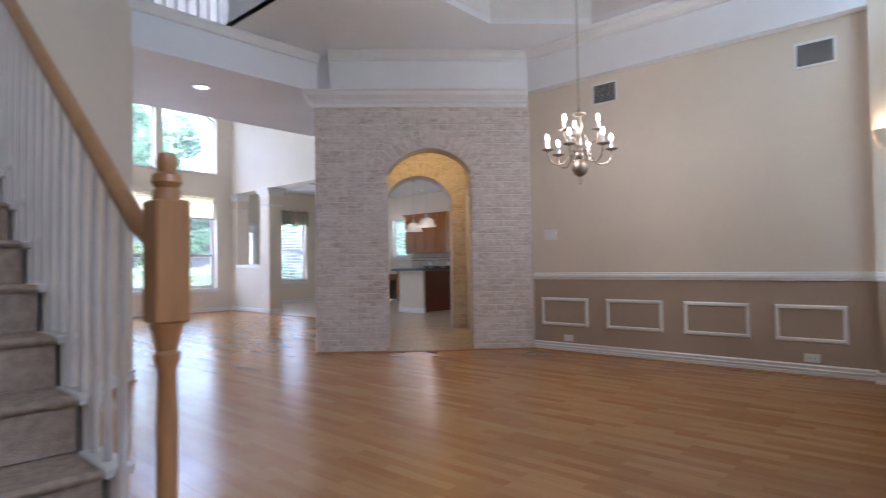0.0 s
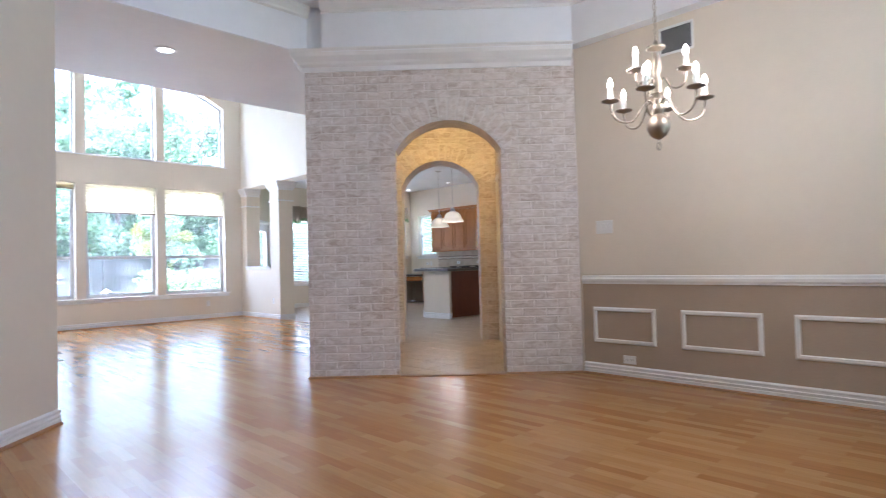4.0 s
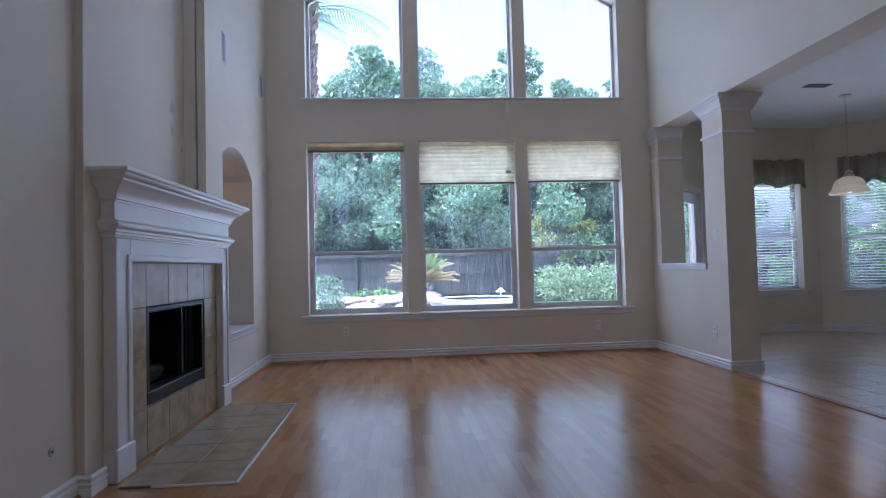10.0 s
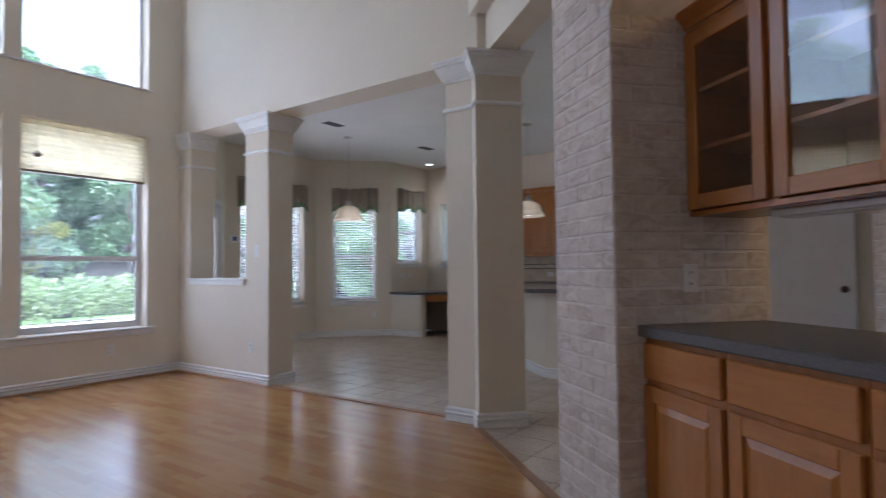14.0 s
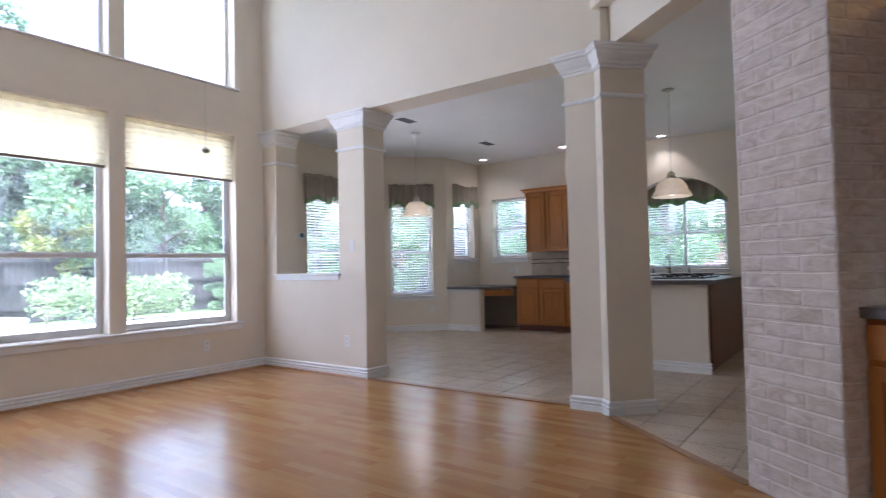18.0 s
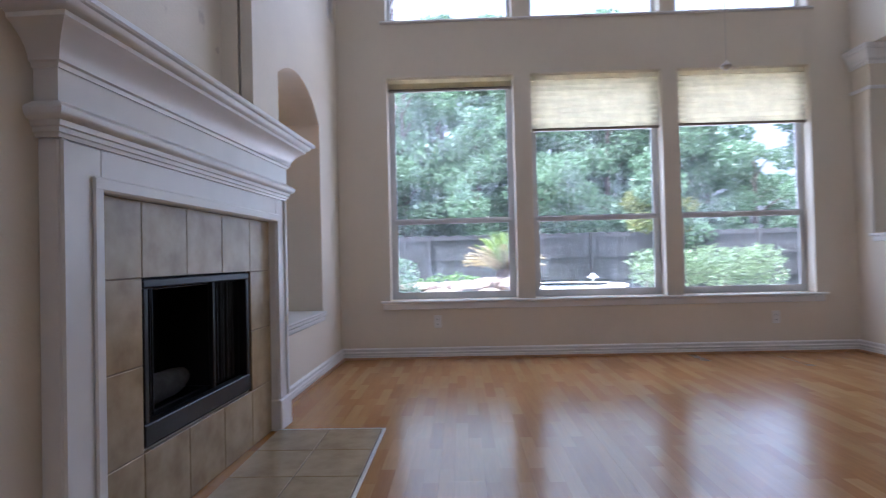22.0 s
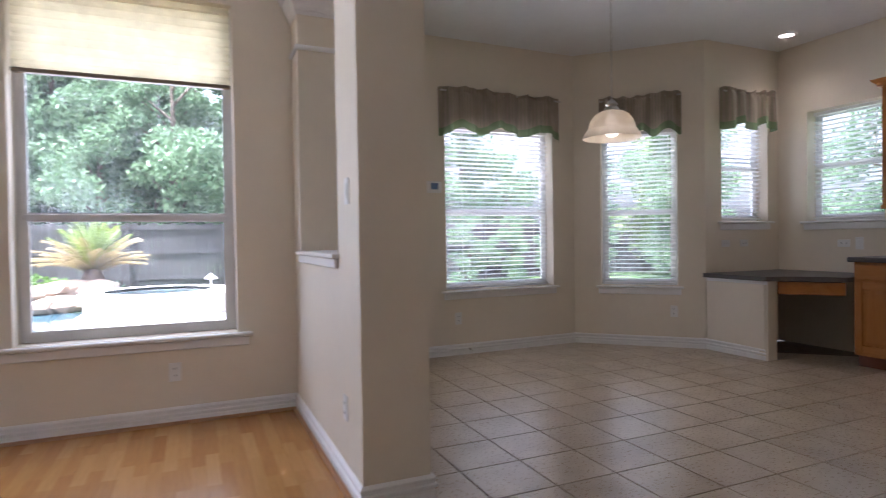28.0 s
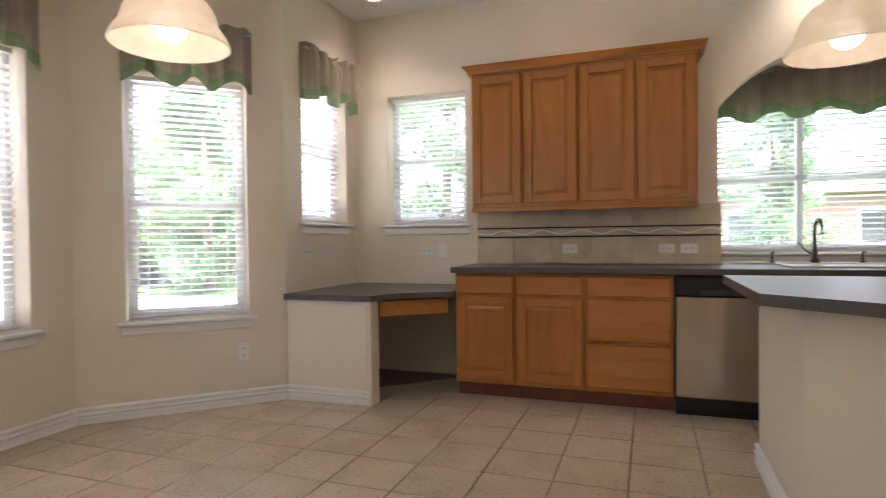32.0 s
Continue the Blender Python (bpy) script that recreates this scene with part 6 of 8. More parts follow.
# ---- patio door ----
NM = frame_of((9.10, 14.21), (8.06, 13.17))
pd = thing("patio_door", NM @ pose(0.655, -0.06, 0.0), "white half-glazed patio door, closed, with bronze knob", "door")
W2 = 0.405
part("leaf", MB().box(-W2, -0.02, 0.012, -W2 + 0.13, 0.022, 2.03, b=0.003).box(W2 - 0.13, -0.02, 0.012, W2, 0.022, 2.03, b=0.003).box(-W2 + 0.13, -0.02, 1.90, W2 - 0.13, 0.022, 2.03, b=0.003).box(-W2 + 0.13, -0.02, 0.012, W2 - 0.13, 0.022, 0.95, b=0.003), TRIM, pd)
for x in (-0.135, 0.135):
    pn = part("panel", MB().box(x - 0.105, 0.022, 0.20, x + 0.105, 0.026, 0.78, b=0.003), TRIM, pd)
    part("bead", frame_ring(x - 0.12, x + 0.12, 0.18, 0.80, 0.014, 0.022, 0.03), TRIM, pn)
part("glazing_bead", frame_ring(-W2 + 0.125, W2 - 0.125, 0.945, 1.905, 0.03, 0.018, 0.034), TRIM, pd)
# The pane's veil stands in for the washed-out glare in the door glass.
gp = part("pane", MB().add([(-W2 + 0.13, 0.0, 0.95), (W2 - 0.13, 0.0, 0.95), (W2 - 0.13, 0, 1.90), (-W2 + 0.13, 0, 1.90)], [(0, 1, 2, 3)]), PANE_S, pd)
gp.visible_shadow = False
kn = part("knob", MB().lathe([(0.03, 0), (0.03, 0.008), (0.012, 0.014), (0.012, 0.035), (0.028, 0.045), (0.03, 0.06), (0.02, 0.072), (0.0, 0.074)], 16, pose(W2 - 0.065, 0.022, 0.90, -90, 0, 0)), BRONZE, pd, "dark bronze knob", smooth=True)
part("deadbolt", MB().lathe([(0.026, 0), (0.026, 0.01), (0.016, 0.016), (0.0, 0.016)], 16, pose(W2 - 0.065, 0.022, 1.05, -90, 0, 0)), BRONZE, pd, "dark bronze deadbolt", smooth=True)
for z in (0.25, 1.05, 1.82):
    part("hinge", MB().tube([(-W2 - 0.006, 0.026, z - 0.045), (-W2 - 0.006, 0.026, z + 0.045)], 0.007, 8), NICKEL, pd)


def casing(name, p, q, u0, u1, top, label):
    mb = MB()
    m = frame_of(p, q)
    pr = 0.06
    mb.box(u0 - pr, 0.001, 0, u0, 0.02, top, m=m, b=0.004).box(u1, 0.001, 0, u1 + pr, 0.02, top, m=m, b=0.004).box(u0 - pr, 0.001, top, u1 + pr, 0.022, top + pr, m=m, b=0.004)
    mb.box(u0 - 0.0, -0.13, 0, u0 + 0.018, 0.0, top, m=m).box(u1 - 0.018, -0.13, 0, u1, 0.0, top, m=m).box(u0 + 0.018, -0.13, top - 0.018, u1 - 0.018, 0, top, m=m)
    return solid(name, mb, TRIM, label, category="door casing")


casing("door_casing_patio", (9.10, 14.21), (8.06, 13.17), 0.235, 1.075, 2.05, "white casing round the patio door")
VP, VQ = ves_at(1.93, 0.301), ves_at(1.93, 2.356)
casing("door_casing_laundry", VP, VQ, 1.0, 1.84, 2.05, "white casing round the laundry doorway")


def six_panel(name, m, w, h, label, parent_mat=TRIM, knob_side=1):
    d = thing(name, m, label, "door")
    part("leaf", MB().box(0, -0.018, 0.01, w, 0.018, h, b=0.003), parent_mat, d)
    for x0, x1 in ((0.1, w / 2 - 0.05), (w / 2 + 0.05, w - 0.1)):
        for z0, z1 in ((0.2, 0.78), (0.92, 1.55), (1.66, h - 0.12)):
            for s in (-1, 1):
                part("panel", MB().box(x0, s * 0.0185, z0, x1, s * 0.024, z1, b=0.004), parent_mat, d)
    kx = w - 0.07 if knob_side > 0 else 0.07
    for s in (-1, 1):
        part("knob", MB().lathe([(0.026, 0), (0.026, 0.006), (0.01, 0.012), (0.01, 0.03), (0.026, 0.04), (0.024, 0.058), (0, 0.062)], 14, pose(kx, s * 0.02, 0.95, -90 * s, 0, 0)), BRONZE, d, "dark bronze knob", smooth=True)
    return d


six_panel("pantry_door", pose(9.395, 7.60, 0, 0, 0, -90), 0.81, 2.03, "white six-panel pantry door, closed, with bronze knob", knob_side=1)
lm = frame_of(VP, VQ)
six_panel("laundry_door", lm @ pose(1.81, -0.165, 0, 0, 0, -80), 0.80, 2.03, "white six-panel laundry door standing open", knob_side=1)
wa = thing("washing_machine", pose(9.32, 5.15, 0, 0, 0, 0), "black front-loading washing machine with pale door ring", "washing machine")
part("body", MB().box(-0.34, -0.34, 0.01, 0.34, 0.34, 1.30, b=0.02), plain("black_enamel", (0.015, 0.015, 0.017), 0.25), wa)
part("door_ring", MB().lathe([(0.17, 0), (0.19, 0.03), (0.235, 0.03), (0.245, 0.0)], 28, pose(-0.341, 0, 0.78, 0, -90, 0), caps=False), STEEL, wa, "pale metal door ring", smooth=True)
part("door_glass", MB().lathe([(0.175, 0.0), (0.16, 0.02), (0.0, 0.03)], 24, pose(-0.341, 0, 0.78, 0, -90, 0)), SLOT, wa, smooth=True)
part("control_panel", MB().box(-0.352, -0.32, 1.14, -0.341, 0.32, 1.27, b=0.004), BLACK, wa)

# ---- stairs and upstairs railing ----
st = thing("staircase", pose(1.347, 2.182, 0), "carpeted staircase with white stringer, balusters and oak handrail", "staircase")
RUN, RISE, X0, X1 = 0.255, 0.185, -0.55, 0.50
WHITE = TRIM
for i in range(14):
    y = i * RUN
    part("riser", MB().box(X0, y, i * RISE, X1 - 0.05, y + 0.02, (i + 1) * RISE - 0.03), CARPET, st)
    part("tread", MB().box(X0, y - 0.025, (i + 1) * RISE - 0.03, X1 - 0.05, y + RUN, (i + 1) * RISE, b=0.012), CARPET, st, "beige carpeted tread")
    part("tread_end", MB().box(X1 - 0.05, y - 0.025, (i + 1) * RISE - 0.035, X1 + 0.035, y + RUN + 0.0, (i + 1) * RISE - 0.002, b=0.006), WHITE, st)
    part("stringer_step", MB().box(X1 - 0.03, y, 0.0, X1, y + RUN, (i + 1) * RISE - 0.036), WHITE, st)
    for k in (0.25, 0.75):
        if i + k < 0.7:
            continue
        yy = y + k * RUN
        zt = (i + k) * RISE + 1.03
        part("baluster", MB().lathe([(0.016, (i + 1) * RISE), (0.016, (i + 1) * RISE + 0.14), (0.021, (i + 1) * RISE + 0.17), (0.013, (i + 1) * RISE + 0.2), (0.017, (i + 1) * RISE + 0.35), (0.011, zt)], 8, pose(X1 - 0.015, yy, 0)), WHITE, st, smooth=True)
nx, ny = X1 - 0.0, -0.10
NEWEL = [(0.0, 1.30), (0.022, 1.295), (0.030, 1.27), (0.022, 1.245), (0.036, 1.235), (0.040, 1.215), (0.030, 1.20), (0.036, 1.19), (0.036, 1.165)]
part("newel_block", MB().box(nx - 0.047, ny - 0.047, 0.83, nx + 0.047, ny + 0.047, 1.165, b=0.006), RAIL_OAK, st, "oak newel block")
part("newel_turning", MB().lathe([(0.032, 0.0), (0.032, 0.20), (0.026, 0.23), (0.028, 0.55), (0.024, 0.70), (0.034, 0.73), (0.034, 0.745), (0.026, 0.755), (0.038, 0.80), (0.045, 0.829)], 18, pose(nx, ny, 0)), RAIL_OAK, st, "turned oak newel", smooth=True)
part("newel_cap", MB().lathe(NEWEL[::-1], 18, pose(nx, ny, 0.0)), RAIL_OAK, st, "turned oak finial", smooth=True)
rail_pts = [(nx, ny + 0.04, 1.04), (nx, ny + 0.2, 1.11)] + [(nx, ny + 0.2 + 0.4 * k, 1.11 + 0.4 * k * RISE / RUN) for k in range(1, 9)]
part("handrail", MB().tube(rail_pts, 0.03, 12), RAIL_OAK, st, "oak handrail", smooth=True)

br = thing("bridge_railing", pose(4.1, 6.02, 3.362), "white baluster railing with brown base rail on the upstairs bridge", "railing")
part("base_rail", MB().box(-1.05, -0.03, 0.001, 0.93, 0.03, 0.045, b=0.004), RAIL_OAK, br, "brown base rail")
part("top_rail", MB().box(-1.05, -0.03, 0.93, 0.93, 0.03, 0.985, b=0.008), RAIL_OAK, br)
bal = MB().lathe([(0.016, 0.045), (0.016, 0.2), (0.021, 0.23), (0.013, 0.26), (0.017, 0.45), (0.011, 0.93)], 8).mesh("baluster", TRIM, True)
for i in range(18):
    part("baluster", bal, TRIM, br, at=pose(-1.0 + i * 0.108, 0, 0))
# ---- daylight in the window openings ----
for x0, x1 in SPANS:
    daylight((x0 + x1) / 2, WW + 0.21, 1.5, x1 - x0 - 0.08, 1.9, 0, 2.3)
    daylight((x0 + x1) / 2, WW + 0.21, 3.75, x1 - x0 - 0.08, 1.1, 0, 1.6)
for (p, q), u, z, w, h, watts in ((N1, 0.91, 1.4, 1.1, 1.5, 0.52), (N2, 0.62, 1.4, 0.68, 1.5, 0.28), (N3, 0.50, 1.8, 0.6, 1.0, 0.22), (N4, 5.40, 1.8, 0.6, 1.0, 0.22), (K5, 0.93, 1.55, 1.2, 1.1, 0.5)):
    m = frame_of(p, q) @ pose(u, -0.20, z)
    daylight(*m.translation, w, h, math.degrees(m.to_euler().z) + 180, watts)
for u0, u1 in DWIN:
    m = frame_of(DA, DB) @ pose((u0 + u1) / 2, -0.22, 1.55)
    daylight(*m.translation, u1 - u0 - 0.06, 1.8, 186, 0.75)
    m = frame_of(DA, DB) @ pose((u0 + u1) / 2, -0.22, 3.01)
    daylight(*m.translation, u1 - u0 - 0.06, 0.5, 186, 0.42)


# Unseen window and lamp, added to brighten soffit, brick and stairs from the entry side.
ew = solid("window_entry", frame_ring(0.5, 2.3, 2.7, 4.9, 0.06, -0.11, -0.05), VINYL, "unseen white high window over the entry, added to light the foyer", category="window")
ew.matrix_world = frame_of((3.30, -2.4), (-1.2, -2.4))
part("pane", MB().box(0.56, -0.083, 2.76, 2.24, -0.078, 4.84), PANE, ew).visible_shadow = False
daylight(1.9, -2.52, 3.8, 1.7, 2.1, 180, 7.5)

# ---- chandelier ----
ch = thing("chandelier", pose(5.25, 2.68, 3.70), "two-tier pewter chandelier with nine candle bulbs on a chain", "chandelier")
PEWTER = plain("aged_pewter", (0.34, 0.29, 0.225), 0.5, 1.0, vary=0.15)
Z = -3.70
part("canopy", MB().lathe([(0.0, 0.0), (0.06, -0.001), (0.055, -0.02), (0.02, -0.035), (0.0, -0.036)], 18), PEWTER, ch, smooth=True)
link = MB()
for i in range(46):
    zc = -0.04 - i * 0.0325
    ring = [(0.007 * math.cos(a), 0, zc - 0.018 + 0.018 * math.sin(a)) for a in smooth_step(0, 2 * math.pi, 8)]
    link.tube(ring, 0.0022, 5, pose(0, 0, 0, 0, 0, 90 * (i % 2)))
part("chain", link, PEWTER, ch)
part("stem", MB().lathe([(0.0, Z + 2.20), (0.008, Z + 2.19), (0.014, Z + 2.168), (0.05, Z + 2.155), (0.048, Z + 2.145), (0.016, Z + 2.13), (0.018, Z + 2.10), (0.029, Z + 2.06), (0.025, Z + 2.03), (0.014, Z + 2.0), (0.022, Z + 1.97), (0.027, Z + 1.93), (0.034, Z + 1.90), (0.024, Z + 1.885), (0.026, Z + 1.84), (0.036, Z + 1.82), (0.034, Z + 1.805), (0.02, Z + 1.79), (0.043, Z + 1.77), (0.059, Z + 1.735), (0.059, Z + 1.71), (0.043, Z + 1.675), (0.018, Z + 1.657), (0.0, Z + 1.65)], 24), PEWTER, ch, smooth=True)
part("ring", MB().tube([(0.022 * math.cos(a), 0, Z + 1.618 + 0.022 * math.sin(a)) for a in smooth_step(0, 2 * math.pi, 14)], 0.0035, 6), PEWTER, ch)


def bend(p, q, r, s, n=9):
    """A curved run of an arm, from four (out, height) pairs."""
    run = []
    for i in range(n):
        u = i / (n - 1)
        w = ((1 - u) ** 3, 3 * u * (1 - u) ** 2, 3 * u * u * (1 - u), u ** 3)
        run.append((sum(a * c[0] for a, c in zip(w, (p, q, r, s))), 0, Z + sum(a * c[1] for a, c in zip(w, (p, q, r, s)))))
    return run


for k in range(9):
    low = k < 6
    ang = (k * 60 + 12) if low else ((k - 6) * 120 + 42)
    R, zc, z0 = (0.25, 1.86, 1.84) if low else (0.15, 2.0, 1.95)
    turn = pose(0, 0, 0, 0, 0, ang)
    dip = zc - (0.11 if low else 0.085)
    arm = bend((0.02, z0), (R * 0.3, z0 + 0.09), (R * 0.34, dip), (R * 0.64, dip)) + bend((R * 0.64, dip), (R * 0.93, dip), (R, zc - 0.06), (R, zc))[1:]
    a = part("arm", MB().tube(arm, 0.0058, 8), PEWTER, ch, smooth=True, at=turn)
    part("drip_pan", MB().lathe([(0.006, -0.006), (0.02, 0.0), (0.046, 0.008), (0.048, 0.013), (0.02, 0.007), (0.014, 0.012), (0.014, 0.02)], 16, pose(R, 0, Z + zc)), PEWTER, a, smooth=True)
    part("candle_sleeve", MB().lathe([(0.013, 0.02), (0.013, 0.075), (0.0, 0.075)], 12, pose(R, 0, Z + zc)), PLASTIC, a, "ivory candle sleeve", smooth=True)
    part("bulb", MB().lathe([(0.005, 0.076), (0.012, 0.09), (0.0145, 0.102), (0.010, 0.118), (0.004, 0.132), (0.0, 0.138)], 12, pose(R, 0, Z + zc)), BULB, a, "glowing candle bulb", smooth=True)
for ang in (30, 150, 270):
    bulb(5.25 + 0.30 * math.cos(radians(ang)), 2.68 + 0.30 * math.sin(radians(ang)), 2.02, 1.4, 0.05)

# ---- sconce ----
sc = thing("wall_sconce", pose(6.695, 0.845, 1.80, 0, 0, 90), "cream half-bowl wall sconce glowing upwards", "lamp")
half = [(0.11 * math.cos(a) * r, max(0.001, 0.10 * math.sin(a) * r + 0.001), z) for r, z in ((0.25, 0.0), (0.62, 0.03), (0.86, 0.075), (0.97, 0.13), (1.0, 0.16)) for a in smooth_step(0, math.pi, 14)]
part("bowl", MB().add(half, [(j * 15 + i, j * 15 + i + 1, (j + 1) * 15 + i + 1, (j + 1) * 15 + i) for j in range(4) for i in range(14)]), CREAM, sc, smooth=True)
part("bulb", MB().lathe([(0.0, 0.08), (0.016, 0.09), (0.016, 0.115), (0.0, 0.125)], 10, pose(0, 0.045, 0)), BULB, sc)
bulb(6.65, 0.845, 1.985, 0.25, 0.03, (1.0, 0.66, 0.32))


# ---- pendants ----
def pendant(x, y, ceil, rim, label, watts):
    p = thing("pendant_lamp", pose(x, y, ceil), label, "lamp", "kitchen pendants")
    z = rim - ceil
    part("canopy", MB().lathe([(0.0, -0.0005), (0.065, -0.001), (0.062, -0.015), (0.02, -0.03), (0.0, -0.03)], 18), NICKEL, p, smooth=True)
    ch_ = MB()
    n = int((-z - 0.30) / 0.034)
    for i in range(n):
        zc = -0.03 - i * 0.034
        ch_.tube([(0.008 * math.cos(a), 0, zc - 0.019 + 0.019 * math.sin(a)) for a in smooth_step(0, 2 * math.pi, 8)], 0.0024, 5, pose(0, 0, 0, 0, 0, 90 * (i % 2)))
    part("chain", ch_, NICKEL, p)
    part("fitter", MB().lathe([(0.0, z + 0.29), (0.012, z + 0.285), (0.03, z + 0.27), (0.045, z + 0.25), (0.03, z + 0.235), (0.05, z + 0.225), (0.056, z + 0.205), (0.04, z + 0.20)], 18), NICKEL, p, smooth=True)
    part("shade", MB().lathe([(0.045, z + 0.205), (0.085, z + 0.195), (0.122, z + 0.172), (0.150, z + 0.138), (0.166, z + 0.098), (0.171, z + 0.072), (0.178, z + 0.062), (0.186, z + 0.052), (0.198, z + 0.034), (0.208, z + 0.014), (0.210, z + 0.004), (0.206, z + 0.0),
                              (0.202, z + 0.006), (0.193, z + 0.032), (0.181, z + 0.052), (0.167, z + 0.066), (0.161, z + 0.098), (0.145, z + 0.135), (0.118, z + 0.167), (0.083, z + 0.189), (0.045, z + 0.199)], 40, caps=False), FROST, p, "frosted bell glass shade", smooth=True)
    part("bulb", MB().lathe([(0.0, z + 0.012)] + [(0.058 * math.sin(a), z + 0.07 - 0.058 * math.cos(a)) for a in smooth_step(0.25, 2.5, 12)] + [(0.018, z + 0.14), (0.018, z + 0.18)], 20), GLOBE, p, "glowing globe bulb", smooth=True)
    bulb(x, y, rim - 0.24, watts, 0.05)
    return p


pendant(10.02, 12.61, K_CEIL, 1.835, "frosted glass bell pendant over the breakfast nook", 0.75)
pendant(10.25, 9.17, K_CEIL, 1.82, "frosted glass bell pendant over the island", 0.75)
pendant(10.92, 10.24, K_CEIL, 1.80, "frosted glass bell pendant over the island's angled end", 0.5)


# ---- recessed cans ----
def can(x, y, z, watts, label="white recessed ceiling downlight, lit"):
    c = thing("recessed_light", pose(x, y, z), label, "lamp", "recessed lights")
    part("trim_ring", MB().lathe([(0.065, -0.0005), (0.095, -0.0005), (0.095, -0.006), (0.068, -0.010)], 24, caps=False), PLASTIC, c, smooth=True)
    part("lens", MB().lathe([(0.0, -0.003), (0.066, -0.003), (0.066, -0.001), (0.0, -0.001)], 24), CAN_LENS, c, "glowing lens")
    d = bpy.data.lights.new("can_light", 'SPOT')
    d.energy, d.spot_size, d.spot_blend, d.shadow_soft_size, d.color = watts, radians(115), 0.7, 0.06, (1.0, 0.84, 0.64)
    new("can_light", d).location = (x, y, z - 0.02)
    return c


can(12.43, 12.98, K_CEIL, 2.4)
can(12.35, 11.38, K_CEIL, 1.2)
can(12.6, 9.9, K_CEIL, 3.2)
can(4.08, 6.65, BRIDGE, 3)
bulb(*ves_at(1.3, 1.15), 2.80, 3.0, 0.08, (1.0, 0.62, 0.17))
bulb(8.5, 4.9, 2.7, 3, 0.08, (1.0, 0.72, 0.36))

# ---- ceiling fan ----
fan = thing("ceiling_fan", pose(5.60, 10.42, 5.70), "white five-blade ceiling fan with four glass lights, at rest", "ceiling fan")
part("downrod", MB().lathe([(0.012, -1.42), (0.012, -0.05), (0.06, -0.001)], 14), PLASTIC, fan, smooth=True)
part("motor", MB().lathe([(0.0, -1.63), (0.06, -1.625), (0.12, -1.58), (0.13, -1.52), (0.11, -1.47), (0.04, -1.42), (0.012, -1.41)], 24), PLASTIC, fan, smooth=True)
for k in range(5):
    t = pose(0, 0, -1.57, 0, 0, 72 * k + 10)
    bl = part("blade", MB().box(0.20, -0.062, -0.004, 0.66, 0.062, 0.004, m=pose(0, 0, 0, 12, 0, 0), b=0.003), PLASTIC, fan, at=t)
    part("bracket", MB().box(0.11, -0.02, -0.006, 0.24, 0.02, -0.0045, m=pose(0, 0, 0, 12, 0, 0)), PLASTIC, bl)
for k in range(4):
    t = pose(0, 0, -1.64, 0, 0, 90 * k + 40)
    gl = part("light_arm", MB().tube([(0.03, 0, 0), (0.10, 0, -0.02), (0.13, 0, -0.05)], 0.01, 8), PLASTIC, fan, at=t)
    part("glass_shade", MB().lathe([(0.02, 0.0), (0.045, -0.03), (0.06, -0.08), (0.055, -0.08), (0.04, -0.03)], 16, pose(0.135, 0, -0.05, 0, -25, 0), caps=False), FROST, gl, smooth=True)
    part("bulb", MB().lathe([(0.0, -0.065), (0.02, -0.05), (0.02, -0.03), (0.0, -0.01)], 10, pose(0.135, 0, -0.05, 0, -25, 0)), BULB, gl)
part("pull_cord", MB().tube([(-0.06, 0.05, -1.60), (-0.117, 0.097, -1.72), (-0.12, 0.10, -3.87)], 0.0014, 5), NICKEL, fan, "long thin pull cord")
part("pull_knob", MB().lathe([(0.0, -0.018), (0.012, -0.016), (0.022, -0.008), (0.025, 0.0), (0.021, 0.008), (0.010, 0.014), (0.004, 0.022), (0.0, 0.028)], 16, pose(-0.12, 0.10, -3.90)), NICKEL, fan, "shiny pull knob", smooth=True)
bulb(5.60, 10.42, 3.92, 1.8, 0.1)
puck = thing("puck_light", pose(LW - 0.60, 11.86, 2.4195), "small warm puck light under the niche ceiling", "lamp")
part("rim", MB().lathe([(0.028, 0.0), (0.036, 0.0), (0.035, -0.014), (0.028, -0.016)], 18, caps=False), NICKEL, puck)
part("lens", MB().lathe([(0.0, 0.0), (0.027, 0.0), (0.027, -0.012), (0.0, -0.013)], 18), BULB, puck)
bulb(LW - 0.60, 11.86, 2.37, 0.5, 0.025, (1.0, 0.50, 0.18))
# ---- garden ----
GZ = -0.15


def leaf_material(name, dark, light, through=0.35):
    mat, nt, bsdf, add, link = material(name)
    geo = add("ShaderNodeNewGeometry")
    n = noise_of(add, link, geo.outputs["Position"], 0.9, 3)
    m = add("ShaderNodeMath")
    m.operation = 'MULTIPLY_ADD'
    m.inputs[1].default_value = 0.6
    link(geo.outputs["Random Per Island"], m.inputs[0])
    s = add("ShaderNodeMath")
    s.operation = 'MULTIPLY'
    s.inputs[1].default_value = 0.6
    link(n.outputs["Fac"], s.inputs[0])
    link(s.outputs[0], m.inputs[2])
    r = ramp(add, link, m.outputs[0], [(0.2, dark), (0.85, light)])
    link(r.outputs[0], bsdf.inputs["Base Color"])
    bsdf.inputs["Roughness"].default_value = 0.42
    t = add("ShaderNodeBsdfTranslucent")
    link(r.outputs[0], t.inputs["Color"])
    mx = add("ShaderNodeMixShader")
    mx.inputs[0].default_value = through
    link(bsdf.outputs[0], mx.inputs[1])
    link(t.outputs[0], mx.inputs[2])
    link(mx.outputs[0], nt.nodes["Material Output"].inputs["Surface"])
    return mat


